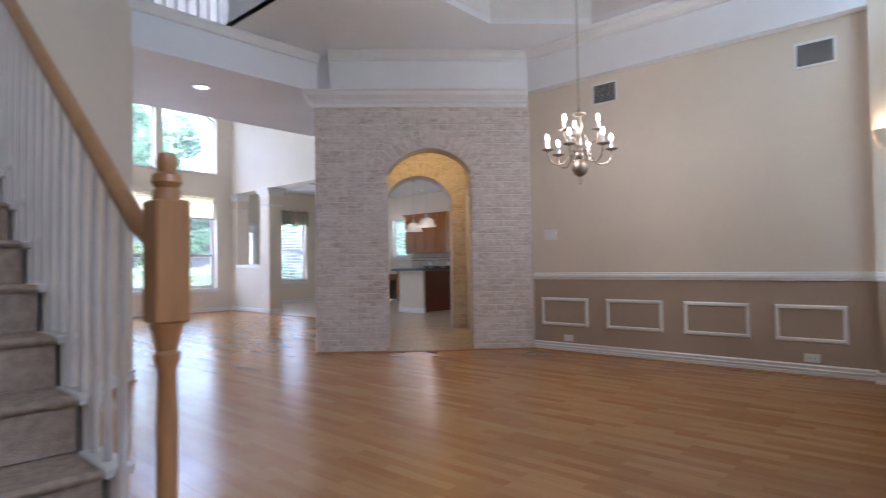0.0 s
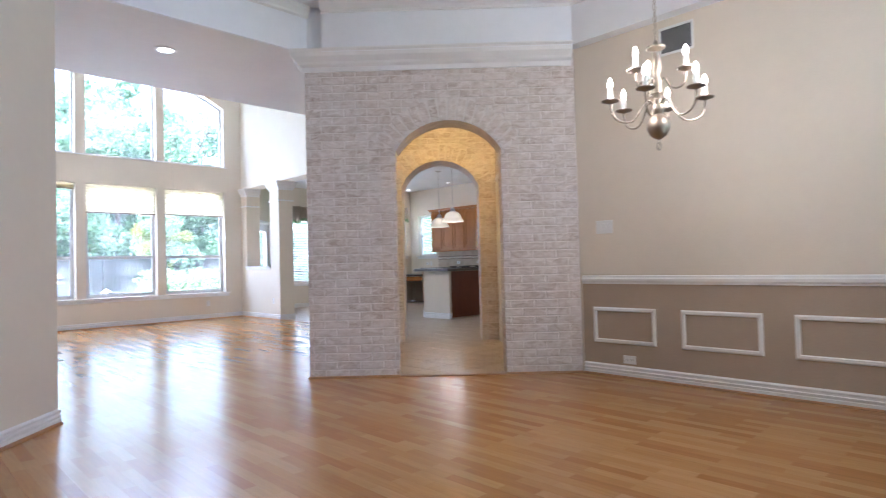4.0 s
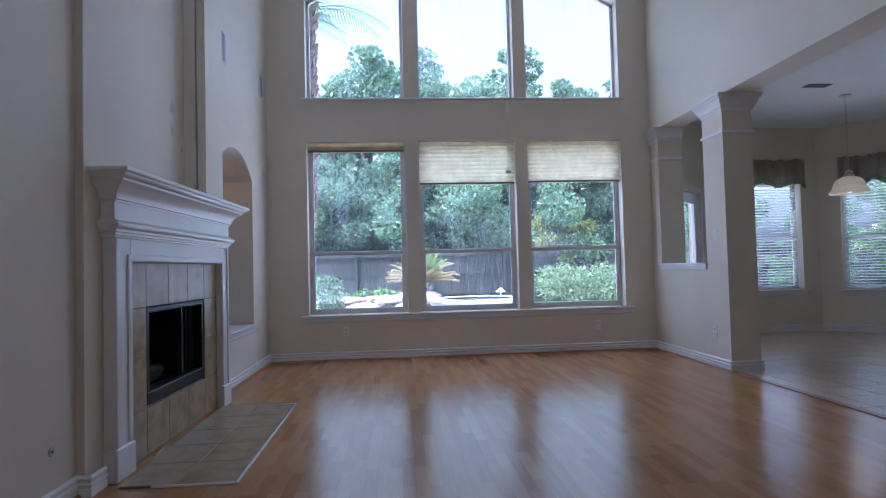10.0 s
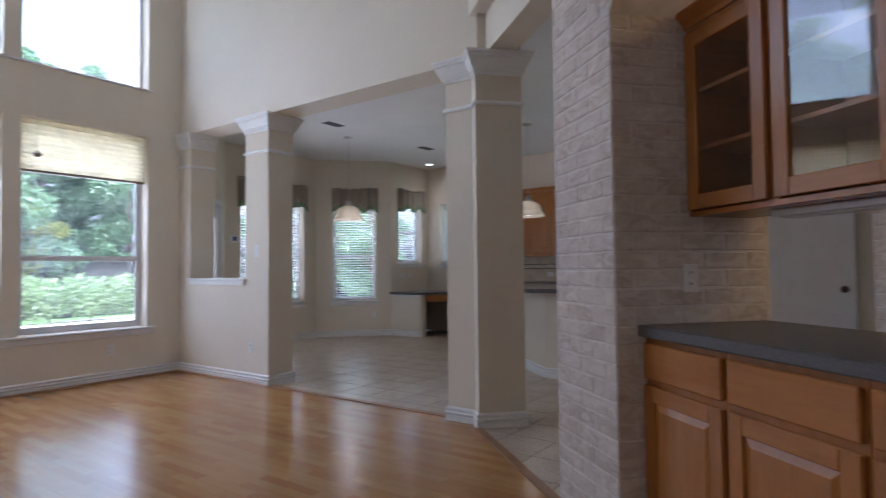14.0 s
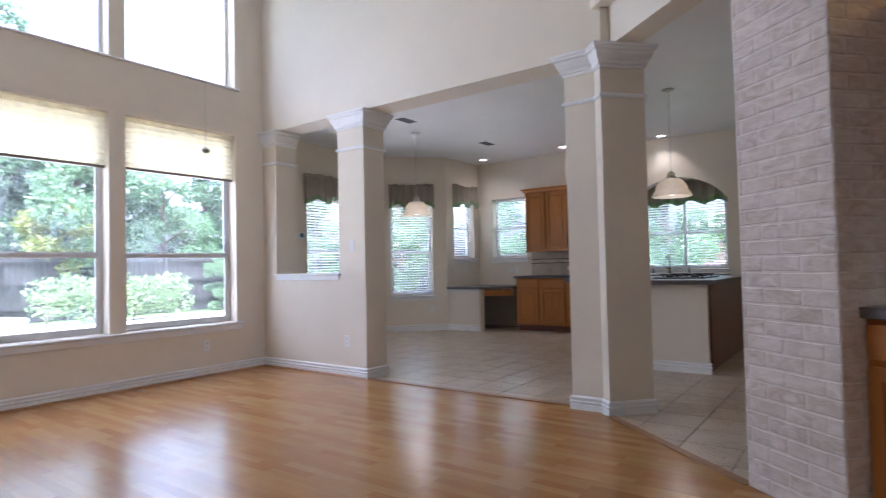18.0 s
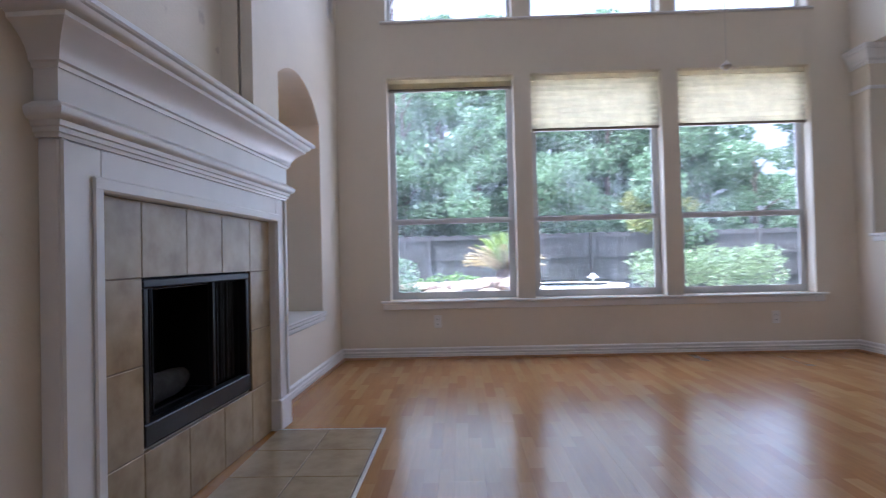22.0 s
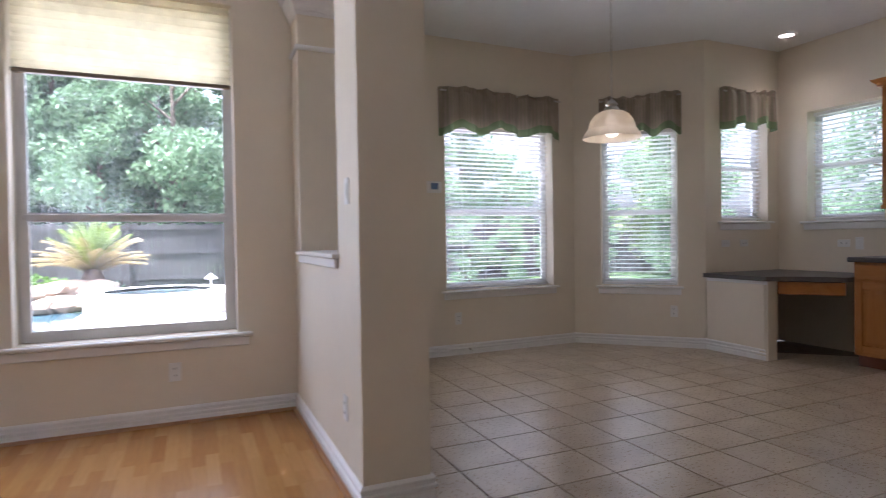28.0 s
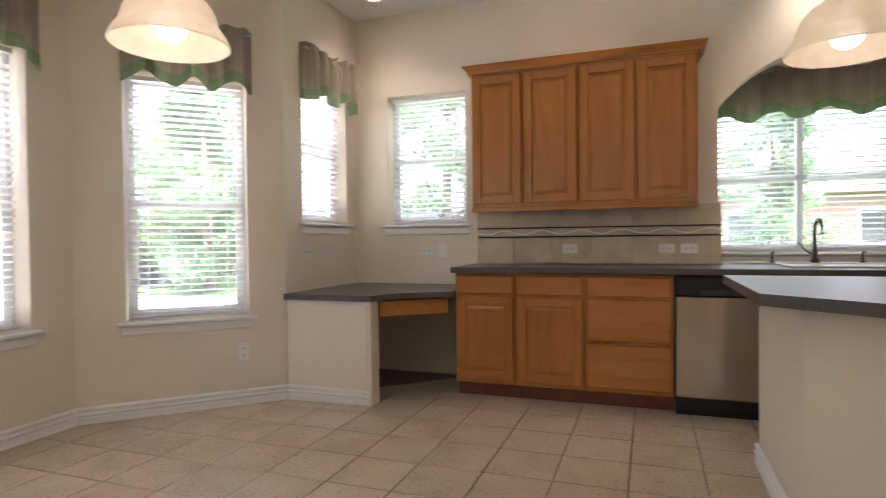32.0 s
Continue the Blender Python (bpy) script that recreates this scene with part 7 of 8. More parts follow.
LEAF = leaf_material("tree_leaf", (0.074, 0.142, 0.068), (0.215, 0.315, 0.175), 0.5)
LEAF_Y = leaf_material("yellow_green_leaf", (0.10, 0.15, 0.03), (0.26, 0.27, 0.06))
LEAF_N = leaf_material("light_green_leaf", (0.065, 0.13, 0.05), (0.24, 0.33, 0.12), 0.5)
FROND = leaf_material("sago_frond", (0.07, 0.13, 0.015), (0.20, 0.28, 0.035))
FROND_DRY = leaf_material("dry_sago_frond", (0.20, 0.145, 0.06), (0.32, 0.25, 0.11))
BARK = plain("grey_brown_bark", (0.13, 0.10, 0.075), 0.9, vary=0.35, scale=9, grain=40, relief=0.9, depth=0.03)
PALM_BARK = plain("palm_trunk_fibre", (0.17, 0.125, 0.098), 0.95, vary=0.35, scale=10, grain=50, relief=0.9, depth=0.02)
# Weathered boards; the colour is darkened to stand in for shade on the fence.
FENCE_WOOD = oak("weathered_fence_board_shaded", (0.030, 0.029, 0.028), (0.062, 0.059, 0.056), 0.9)
STONE = plain("tan_boulder", (0.27, 0.205, 0.15), 0.85, vary=0.3, scale=4, grain=30, relief=0.8, depth=0.02)
DECK = plain("pale_pool_deck", (0.50, 0.47, 0.43), 0.8, vary=0.12, scale=3, grain=60, relief=0.4)
LAWN = plain("mown_lawn", (0.065, 0.12, 0.03), 0.95, vary=0.35, scale=2.5, grain=150, relief=0.9, depth=0.02)
HOUSE_BRICK = plain("red_brick_house", (0.27, 0.165, 0.135), 0.85, vary=0.2, scale=5, relief=0.5)
ROOF = plain("brown_shingle_roof", (0.13, 0.105, 0.09), 0.9, vary=0.25, scale=6, relief=0.6)

solid("ground", MB().box(-400, -400, GZ - 0.2, 400, 400, GZ), LAWN, "mown green lawn", category="ground")
deck = MB().prism([(-6.0, 13.5), (2.2, 13.5), (8.0, 13.4), (9.0, 14.5), (15.0, 14.5), (15.0, 16.8), (-6.0, 16.8)], GZ, GZ + 0.035)
deck.prism([(5.35, 16.801), (15.0, 16.801), (19.0, 20.0), (18.0, 23.6), (15.0, 23.4), (12.4, 24.0), (8.6, 22.9), (5.35, 21.8)], GZ, GZ + 0.035)
solid("pool_deck", deck, DECK, "pale concrete pool deck", category="pavement")
pmat, _, pb, _, _ = material("swimming_pool_water")
pb.inputs["Base Color"].default_value = (0.05, 0.10, 0.12, 1)
pb.inputs["Roughness"].default_value = 0.06
solid("pool_water", MB().box(-6.0, 16.81, GZ, 5.34, 21.6, GZ + 0.008), pmat, "dark still water of the garden pool", category="water")
solid("roof_eave", MB().prism([(2.6, -0.62), (6.95, -0.10), (7.1, 0.56), (6.7, 0.55), (3.25, 0.17), (2.6, 0.10)], 3.43, 3.60), TRIM, "white boxed roof eave over the dining windows", category="roof")
solid("porch_eave", MB().prism([(7.5, 13.32), (7.98, 13.32), (9.02, 14.41), (8.75, 15.2), (7.5, 14.6)], 2.66, 2.78), TRIM, "white boxed eave over the patio door", category="roof")
solid("house_wall_outside", MB().box(2.2, 13.30, GZ, 3.4, 13.38, 5.9), HOUSE_BRICK, "brick outer face of the house", category="wall")

spa = thing("garden_spa", pose(6.6, 20.6, GZ + 0.035), "round raised spa with pale coping", "spa")
part("wall", MB().lathe([(1.16, 0.0), (1.16, 0.34), (0.92, 0.34), (0.92, 0.0)], 40, caps=False), DECK, spa)
part("coping", MB().lathe([(0.86, 0.34), (1.22, 0.34), (1.24, 0.37), (1.22, 0.40), (0.86, 0.40)], 40, caps=False), plain("white_coping", (0.68, 0.66, 0.62), 0.6), spa, smooth=True)
wmat, _, wb, _, _ = material("pool_water")
wb.inputs["Base Color"].default_value = (0.10, 0.22, 0.26, 1)
wb.inputs["Roughness"].default_value = 0.05
part("water", MB().lathe([(0.0, 0.28), (0.92, 0.28), (0.92, 0.279), (0.0, 0.279)], 40), wmat, spa)
gl = thing("garden_lamp", pose(7.5, 22.3, GZ), "small white garden path lamp", "lamp")
part("post", MB().lathe([(0.02, 0), (0.02, 0.5)], 8), PLASTIC, gl)
part("hat", MB().lathe([(0.14, 0.5), (0.03, 0.60), (0.0, 0.62)], 14), PLASTIC, gl)


def boulder(seed, r):
    rnd = random.Random(seed)
    bm = bmesh.new()
    bmesh.ops.create_icosphere(bm, subdivisions=2, radius=r)
    off = Vector((rnd.uniform(0, 50), rnd.uniform(0, 50), rnd.uniform(0, 50)))
    for v in bm.verts:
        k = 1 + 0.45 * noise.noise(v.co / r * 0.9 + off) + 0.15 * noise.noise(v.co / r * 2.5 + off)
        v.co = Vector((v.co.x * k * 1.3, v.co.y * k, max(-0.3 * r, v.co.z * k * 0.62)))
    me = bpy.data.meshes.new("boulder")
    bm.to_mesh(me)
    bm.free()
    me.materials.append(STONE)
    return me


rocks = [boulder(s, 0.30) for s in range(6)]
rr = random.Random(5)
for i in range(44):
    x = 0.2 + i * 0.125 + rr.uniform(-0.08, 0.08)
    y = 21.75 + rr.uniform(-0.2, 0.5) + 0.12 * max(0, x - 4)
    s = rr.uniform(0.8, 1.35)
    ob = tagged(new("boulder", rocks[i % 6]), "tan boulder edging the planting bed", "rock", "boulders of the bed")
    ob.matrix_world = pose(x, y, GZ + 0.10 * s + (0.24 if i % 3 == 0 else 0.0), 0, 0, rr.uniform(0, 360)) @ Matrix.Diagonal((s, s, s, 1))

# ---- fence ----
fence = thing("garden_fence", pose(6, 25.2, GZ), "weathered grey wooden board fence, its shade put into the colour", "fence")
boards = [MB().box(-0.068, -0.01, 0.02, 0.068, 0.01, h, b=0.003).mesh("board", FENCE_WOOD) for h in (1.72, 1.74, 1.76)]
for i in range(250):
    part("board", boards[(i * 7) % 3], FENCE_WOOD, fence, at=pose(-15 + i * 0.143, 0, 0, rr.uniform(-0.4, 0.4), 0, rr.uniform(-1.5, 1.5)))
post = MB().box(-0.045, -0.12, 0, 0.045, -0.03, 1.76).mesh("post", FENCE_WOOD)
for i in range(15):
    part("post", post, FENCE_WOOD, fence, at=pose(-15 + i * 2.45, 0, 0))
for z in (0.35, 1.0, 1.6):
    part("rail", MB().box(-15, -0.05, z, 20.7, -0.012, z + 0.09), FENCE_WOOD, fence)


# ---- plants ----
def leaf_cloud(name, seed, clumps, per, size, mat, spread):
    """Leaves as small folded polygons gathered in clumps. clumps: rows of (x, y, z, radius)."""
    rnd = np.random.RandomState(seed)
    v, f = [], []
    shape = np.array([(0, -0.5, 0), (0.28, -0.1, 0.06), (0.2, 0.3, 0.05), (0, 0.55, -0.03), (-0.2, 0.3, 0.05), (-0.28, -0.1, 0.06)])
    for cx, cy, cz, r in clumps:
        n = int(per * (r / spread) ** 2)
        d = rnd.normal(size=(n, 3))
        d /= np.linalg.norm(d, axis=1)[:, None]
        rad = r * (0.45 + 0.6 * rnd.rand(n) ** 0.6)
        pos = np.array([cx, cy, cz]) + d * rad[:, None] * np.array([1, 1, 0.75])
        a, b = rnd.normal(size=(n, 3)), rnd.normal(size=(n, 3))
        a /= np.linalg.norm(a, axis=1)[:, None]
        b -= a * (a * b).sum(1)[:, None]
        b /= np.linalg.norm(b, axis=1)[:, None]
        c = np.cross(a, b)
        s = size * (0.6 + 0.8 * rnd.rand(n))
        pts = pos[:, None] + s[:, None, None] * (shape[None, :, 0:1] * a[:, None] + shape[None, :, 1:2] * b[:, None] + shape[None, :, 2:3] * c[:, None])
        k = len(v)
        v += [tuple(p) for q in pts for p in q]
        for i in range(n):
            o = k + 6 * i
            f += [(o, o + 1, o + 2, o + 3), (o, o + 3, o + 4, o + 5)]
    me = bpy.data.meshes.new(name)
    me.from_pydata(v, [], f)
    me.materials.append(mat)
    return me


def tree_meshes(seed, height, width, base, per=430, size=0.15, mat=LEAF, clumps=34):
    rnd = random.Random(seed)
    trunk = MB().tube([(0, 0, -0.05), (0.05, 0.03, height * 0.3), (-0.06, 0.08, height * 0.6), (0.0, 0.0, height * 0.9)], [0.16, 0.13, 0.08, 0.03], 9)
    cl = []
    for i in range(clumps):
        z = base + (height - base) * (i + 0.5) / clumps
        k = 1 - abs((z - base) / (height - base) - 0.38) ** 1.6 * 1.7
        r = width * max(0.18, k)
        a = rnd.uniform(0, 6.28)
        d = r * rnd.uniform(0.25, 1.0)
        x, y = d * math.cos(a), d * math.sin(a)
        cl.append((x, y, z, rnd.uniform(0.45, 0.85) * (0.55 + 0.5 * max(0.2, k))))
        if i % 2 == 0:
            trunk.tube([(0, 0, max(0.8, z - 0.9)), (x * 0.5, y * 0.5, z - 0.35), (x, y, z)], [0.05, 0.035, 0.012], 6)
    return trunk.mesh("trunk", BARK, True), leaf_cloud("crown", seed, cl, per, size, mat, 0.7)


KINDS = [tree_meshes(11, 7.4, 2.3, 0.7), tree_meshes(23, 6.4, 2.5, 0.5), tree_meshes(37, 8.6, 2.1, 0.9), tree_meshes(41, 5.2, 2.2, 0.4, mat=LEAF_Y, per=380), tree_meshes(53, 5.2, 2.2, 0.6, mat=LEAF_N, per=400)]


def tree(kind, x, y, turn, scale, label):
    t = thing("garden_tree", pose(x, y, GZ, 0, 0, turn) @ Matrix.Diagonal((scale, scale, scale, 1)), label, "tree", "trees behind the fence")
    part("trunk", KINDS[kind][0], BARK, t)
    part("crown", KINDS[kind][1], LEAF, t)
    return t


rt = random.Random(9)
for i in range(3, 12):
    tree(i % 3, -9.5 + i * 2.35 + rt.uniform(-0.5, 0.5), 27.3 + rt.uniform(-0.5, 0.9), rt.uniform(0, 360), rt.uniform(0.78, 1.05) * (1.0 if i < 10 else 0.85), "dense green broadleaf tree behind the fence")
for x, y, top, k in ((-2.4, 31.6, 9.6, 0), (0.4, 32.4, 9.0, 1), (2.2, 31.0, 9.3, 2), (3.4, 31.2, 10.9, 0), (5.5, 32.0, 11.4, 2), (7.3, 31.4, 9.4, 1), (9.9, 31.0, 11.0, 2), (12.2, 31.4, 9.5, 0), (14.0, 31.0, 9.4, 2), (19.0, 30.0, 4.6, 1), (24.0, 30.6, 5.4, 0)):
    tree(k, x, y, x * 77, (top - GZ) / (7.6, 6.6, 8.8)[k], "tall green broadleaf tree in the second row")
tree(3, 10.4, 26.2, 40, 0.66, "yellow-green young tree behind the fence")
for x, y, k in ((0.6, 29.2, 0), (3.4, 29.4, 1), (6.2, 29.0, 2), (8.8, 29.4, 1), (12.0, 29.2, 0)):
    tree(k, x, y, x * 50, 1.05, "dense green broadleaf tree behind the fence")
tree(0, 20.2, 21.6, 30, 0.85, "dense green garden tree near the kitchen")
tree(4, 22.0, 24.0, 130, 0.95, "light green garden tree near the breakfast nook")
tree(0, 20.0, 15.0, 100, 0.9, "dense green garden tree beside the kitchen")
tree(1, 21.5, 12.2, 10, 0.9, "dense green garden tree beside the kitchen")
tree(2, 24.0, 8.2, 70, 0.62, "dense green garden tree beside the kitchen")
for x in (14.6, 16.0, 17.6, 19.2):
    tree(1, x, 24.4, x * 40, 0.3, "dense green low shrub tree before the fence")
for x, y in ((4.2, -6.0), (6.5, -7.0), (1.5, -8.0)):
    tree(0, x, y, x * 33, 0.8, "dense green tree in the front garden")

hedge = thing("clipped_hedge", pose(10.0, 23.0, GZ), "rounded pale-green clipped hedge", "hedge")
part("foliage", leaf_cloud("foliage", 77, [(-0.95 + 0.345 * (i % 10), 0.1 * math.sin(i * 2), (0.5 if i < 10 else 0.88) + 0.05 * math.cos(i * 1.7), 0.46) for i in range(20)], 620, 0.085, leaf_material("hedge_leaf", (0.10, 0.17, 0.07), (0.26, 0.34, 0.17)), 0.7), LEAF, hedge)
part("stems", MB().tube([(-1.0, 0, 0), (-0.9, 0, 0.5)], 0.03, 6).tube([(0.1, 0, 0), (0.0, 0.1, 0.5)], 0.03, 6).tube([(1.0, 0, 0), (1.1, 0, 0.5)], 0.03, 6), BARK, hedge)
low = thing("low_shrubs", pose(2.8, 23.6, GZ), "low bright-green shrubs along the fence", "shrub")
part("foliage", leaf_cloud("foliage", 78, [(-3.2 + 0.45 * i, 0.15 * math.sin(i * 2.3), 0.33 + 0.08 * math.cos(i * 1.3), 0.36) for i in range(13)], 520, 0.10, leaf_material("bright_shrub_leaf", (0.08, 0.17, 0.03), (0.20, 0.33, 0.08)), 0.7), LEAF, low)
rnd_b = thing("round_shrub", pose(2.75, 21.0, GZ), "round dark-green shrub beside the palm", "shrub")
part("foliage", leaf_cloud("foliage", 79, [(0, 0, 0.75, 0.48), (0.1, 0.1, 0.4, 0.42)], 900, 0.08, LEAF, 0.7), LEAF, rnd_b)


def frond(length, droop, seed, width=0.16):
    """A feather frond that arches outwards along +x."""
    rnd = random.Random(seed)
    mb = MB()
    n = 26
    rib = []
    for i in range(n + 1):
        s = i / n
        rib.append((length * s * (1 - 0.12 * droop * s), 0, length * (0.62 * s - droop * s * s)))
    mb.tube(rib, [0.012 * (1 - 0.8 * i / n) for i in range(n + 1)], 5)
    for i in range(2, n):
        x, _, z = rib[i]
        w = width * math.sin(math.pi * (0.12 + 0.85 * i / n)) + 0.03
        for side in (-1, 1):
            tip = (x + w * 0.75, side * w, z - 0.05 + rnd.uniform(-0.02, 0.02))
            mb.add([(x - 0.010, 0, z), (x + 0.014, 0, z + 0.003), tip], [(0, 1, 2)])
    return mb


sago = thing("sago_palm", pose(5.3, 22.7, GZ), "sago palm with bright green crown and dry yellow lower fronds", "palm")
part("trunk", MB().lathe([(0.20, 0), (0.22, 0.2), (0.20, 0.6), (0.12, 0.76), (0.0, 0.8)], 14), PALM_BARK, sago, smooth=True)
fm_green, fm_dry = [frond(1.0, 0.30, s, 0.13).mesh("frond", FROND) for s in (1, 2)], [frond(1.15, 0.40, s, 0.15).mesh("frond", FROND_DRY) for s in (3, 4)]
for i in range(30):
    part("frond", fm_green[i % 2], FROND, sago, at=pose(0, 0, 0.76, 0, rt.uniform(-58, -22), i * 12 + rt.uniform(-6, 6)))
for i in range(40):
    part("frond", fm_dry[i % 2], FROND_DRY, sago, "dry yellow frond", at=pose(0, 0, 0.70, 0, rt.uniform(-26, 8), i * 9 + rt.uniform(-5, 5)))
skirt = leaf_cloud("dark_skirt", 81, [(0.25 * math.cos(a), 0.25 * math.sin(a), 0.28, 0.34) for a in (0, 1.2, 2.5, 3.8, 5)], 300, 0.10, LEAF, 0.7)
part("undergrowth", skirt, LEAF, sago, "dark green undergrowth")


def palm(x, y, h, r, lean, label):
    """A fan palm: smooth flared foot, then a trunk latticed with the cut bases of old fronds."""
    p = thing("palm_tree", pose(x, y, GZ), label, "palm", "fan palms by the house")
    path = [(0, 0, -0.05), (lean * 0.25, 0, 0.5), (lean * 0.6, -0.04, 1.2), (lean, -0.1, 2.2), (lean * 1.15, -0.14, h * 0.7), (lean * 1.2, -0.16, h)]
    part("trunk", MB().tube(path, [r * 1.7, r * 1.45, r * 1.2, r, r * 0.95, r * 0.9], 18), PALM_BARK, p, "smooth grey-tan foot under a rough trunk", smooth=True)
    rn = random.Random(int(x * 100))
    boots = []
    for k in range(4):
        w, g = rn.uniform(0.045, 0.06), rn.uniform(0.20, 0.26)
        boots.append(MB().add([(-w, 0.0, 0), (w, 0.0, 0), (-w * 0.75, 0.045, g * 0.55), (w * 0.75, 0.045, g * 0.55), (-w * 0.45, 0.075, g), (w * 0.5, 0.07, g * 0.94),
                               (-w * 0.8, -0.03, 0), (w * 0.8, -0.03, 0), (-w * 0.4, 0.03, g * 0.9), (w * 0.4, 0.03, g * 0.9)],
                              [(0, 1, 3, 2), (2, 3, 5, 4), (0, 2, 4, 8, 6), (1, 7, 9, 5, 3), (4, 5, 9, 8), (6, 8, 9, 7)]).mesh("leaf_boot", BOOT))
    for i in range(270):
        z = 1.25 + (h - 1.3) * i / 270
        f = next(k for k in range(5) if path[k + 1][2] >= z)
        q = (z - path[f][2]) / (path[f + 1][2] - path[f][2])
        cx, cy = (path[f][k] + (path[f + 1][k] - path[f][k]) * q for k in (0, 1))
        a = i * 137.5 + rn.uniform(-9, 9)
        part("leaf_boot", boots[i % 4], BOOT, p, at=pose(cx, cy, z, 0, 0, -a) @ pose(0, r * 0.93, 0, rn.uniform(-8, 6), (1 if i % 2 else -1) * rn.uniform(22, 38), 0))
    fd = frond(1.7, 0.55, 8, 0.5).mesh("frond", LEAF)
    for i in range(22):
        part("frond", fd, LEAF, p, at=pose(lean * 1.2, -0.16, h, 0, rt.uniform(-45, 30), i * 16.4))
    return p


BOOT = plain("palm_leaf_base", (0.23, 0.155, 0.12), 0.92, vary=0.4, scale=16, grain=70, relief=0.8, depth=0.01)
palm(2.66, 16.42, 5.8, 0.19, 0.32, "fan palm with rough latticed trunk beside the window")
palm(1.90, 17.6, 6.0, 0.15, 0.20, "fan palm with rough latticed trunk farther off")

# ---- neighbour's house ----
nh = thing("neighbour_house", pose(34, 7, GZ), "red brick neighbouring house with brown shingle roof", "house")
part("wall", MB().box(0, -7, 0, 8, 7, 3.0), HOUSE_BRICK, nh)
part("roof", MB().add([(-0.5, -7.5, 2.9), (8.5, -7.5, 2.9), (8.5, 7.5, 2.9), (-0.5, 7.5, 2.9), (4, -4, 5.4), (4, 4, 5.4)], [(0, 1, 4), (1, 2, 5, 4), (2, 3, 5), (3, 0, 4, 5), (0, 3, 2, 1)]), ROOF, nh)
for y in (-4, 0.5, 4):
    w = part("window", frame_ring(y - 0.6, y + 0.6, 0.9, 2.3, 0.08, 0.0, 0.05), VINYL, nh, at=pose(-0.03, 0, 0, 0, 0, 90))
    part("pane", MB().box(y - 0.52, 0.0, 0.98, y + 0.52, 0.02, 2.22), SLOT, w)
# ---- bricks ----
BL, BH, JT = 0.203, 0.0655, 0.009


def brick_mesh(w, h, jit=0):
    r = random.Random(jit * 17 + int(w * 1e4))
    e = [r.uniform(-0.0015, 0.0015) for _ in range(8)] if jit else [0] * 8
    i, d = 0.004, 0.003
    v = [(-w / 2, 0, -h / 2), (w / 2, 0, -h / 2), (w / 2, 0, h / 2), (-w / 2, 0, h / 2),
         (-w / 2 + i + e[0], d + e[4], -h / 2 + i), (w / 2 - i + e[1], d + e[5], -h / 2 + i), (w / 2 - i + e[2], d + e[6], h / 2 - i + e[3]), (-w / 2 + i, d + e[7], h / 2 - i)]
    me = bpy.data.meshes.new("brick")
    me.from_pydata(v, [], [(4, 7, 6, 5), (0, 4, 5, 1), (1, 5, 6, 2), (2, 6, 7, 3), (3, 7, 4, 0)])
    me.flip_normals()
    me.materials.append(BRICK)
    return me


FULL = [brick_mesh(BL, BH, j + 1) for j in range(7)]
brick_cache = {}


def brick_of(w, h):
    if abs(w - BL) < 1e-4 and abs(h - BH) < 1e-4:
        return random.choice(FULL)
    key = (round(w, 2), round(h, 2))
    if key not in brick_cache:
        brick_cache[key] = brick_mesh(key[0], key[1], 3)
    return brick_cache[key]


def lay_bricks(wall_name, p, q, z0, z1, hole=None, ring=None, most=290):
    """Lays courses on the face from p to q; hole: the open span (a, b) at a height; ring: (u0, u1, spring, rise) of an arch with radial bricks."""
    owner = bpy.data.objects[wall_name]
    back = owner.matrix_world.inverted() @ frame_of(p, q)
    length = math.dist(p, q)
    rows, z, k = [], z0, 0
    while z + 0.03 < z1:
        h = min(BH, z1 - z - 0.004)
        zc = z + h / 2
        gaps = []
        if hole and hole(zc):
            gaps.append(hole(zc))
        u = -(k % 2) * (BL + JT) / 2
        while u < length:
            a, b = max(0.004, u), min(length - 0.004, u + BL)
            spans = [(a, b)]
            for g0, g1 in gaps:
                spans = [s for (s0, s1) in spans for s in ((s0, min(s1, g0 - 0.003)), (max(s0, g1 + 0.003), s1))]
            rows += [(s0, s1, zc, h) for s0, s1 in spans if s1 - s0 > 0.018]
            u += BL + JT
        z += BH + JT
        k += 1
    joined = MB()
    for n, (s0, s1, zc, h) in enumerate(rows):
        at = back @ pose((s0 + s1) / 2, 0, zc, 0, random.uniform(-0.3, 0.3), 0)
        me = brick_of(s1 - s0, h)
        if n < most:
            part("brick", me, BRICK, owner, at=at)
        else:
            joined.add([v.co for v in me.vertices], [tuple(f.vertices) for f in me.polygons], at)
    if joined.v:
        part("bricks", joined, BRICK, owner)["kind"] = "stuff"
    if ring:
        u0, u1, spring, rise = ring
        w = (u1 - u0) / 2
        r = (w * w + rise * rise) / (2 * rise)
        cu, cz, half = (u0 + u1) / 2, spring + rise - r, math.asin(min(1, w / r))
        n = int(2 * half * (r + 0.05) / 0.078)
        me = brick_mesh(0.066, 0.20, 5)
        for i in range(n):
            t = -half + 2 * half * (i + 0.5) / n
            part("arch_brick", me, BRICK, owner, at=back @ pose(cu + (r + 0.105) * math.sin(t), 0.002, cz + (r + 0.105) * math.cos(t), 0, math.degrees(t), 0))


def arch_gap(u0, u1, spring, rise, ring=0.21):
    w = (u1 - u0) / 2
    r = (w * w + rise * rise) / (2 * rise)
    cu, cz = (u0 + u1) / 2, spring + rise - r

    def gap(z):
        if z <= spring:
            return (u0, u1)
        d = (r + ring) ** 2 - (z - cz) ** 2
        x = math.sqrt(d) if d > 0 else 0
        half = math.asin(min(1, w / r))
        lim = (z - cz) * math.tan(half) if z > cz else 1e9
        x = min(x, max(lim, 0))
        return (cu - x, cu + x) if x > 0.02 else None

    return gap


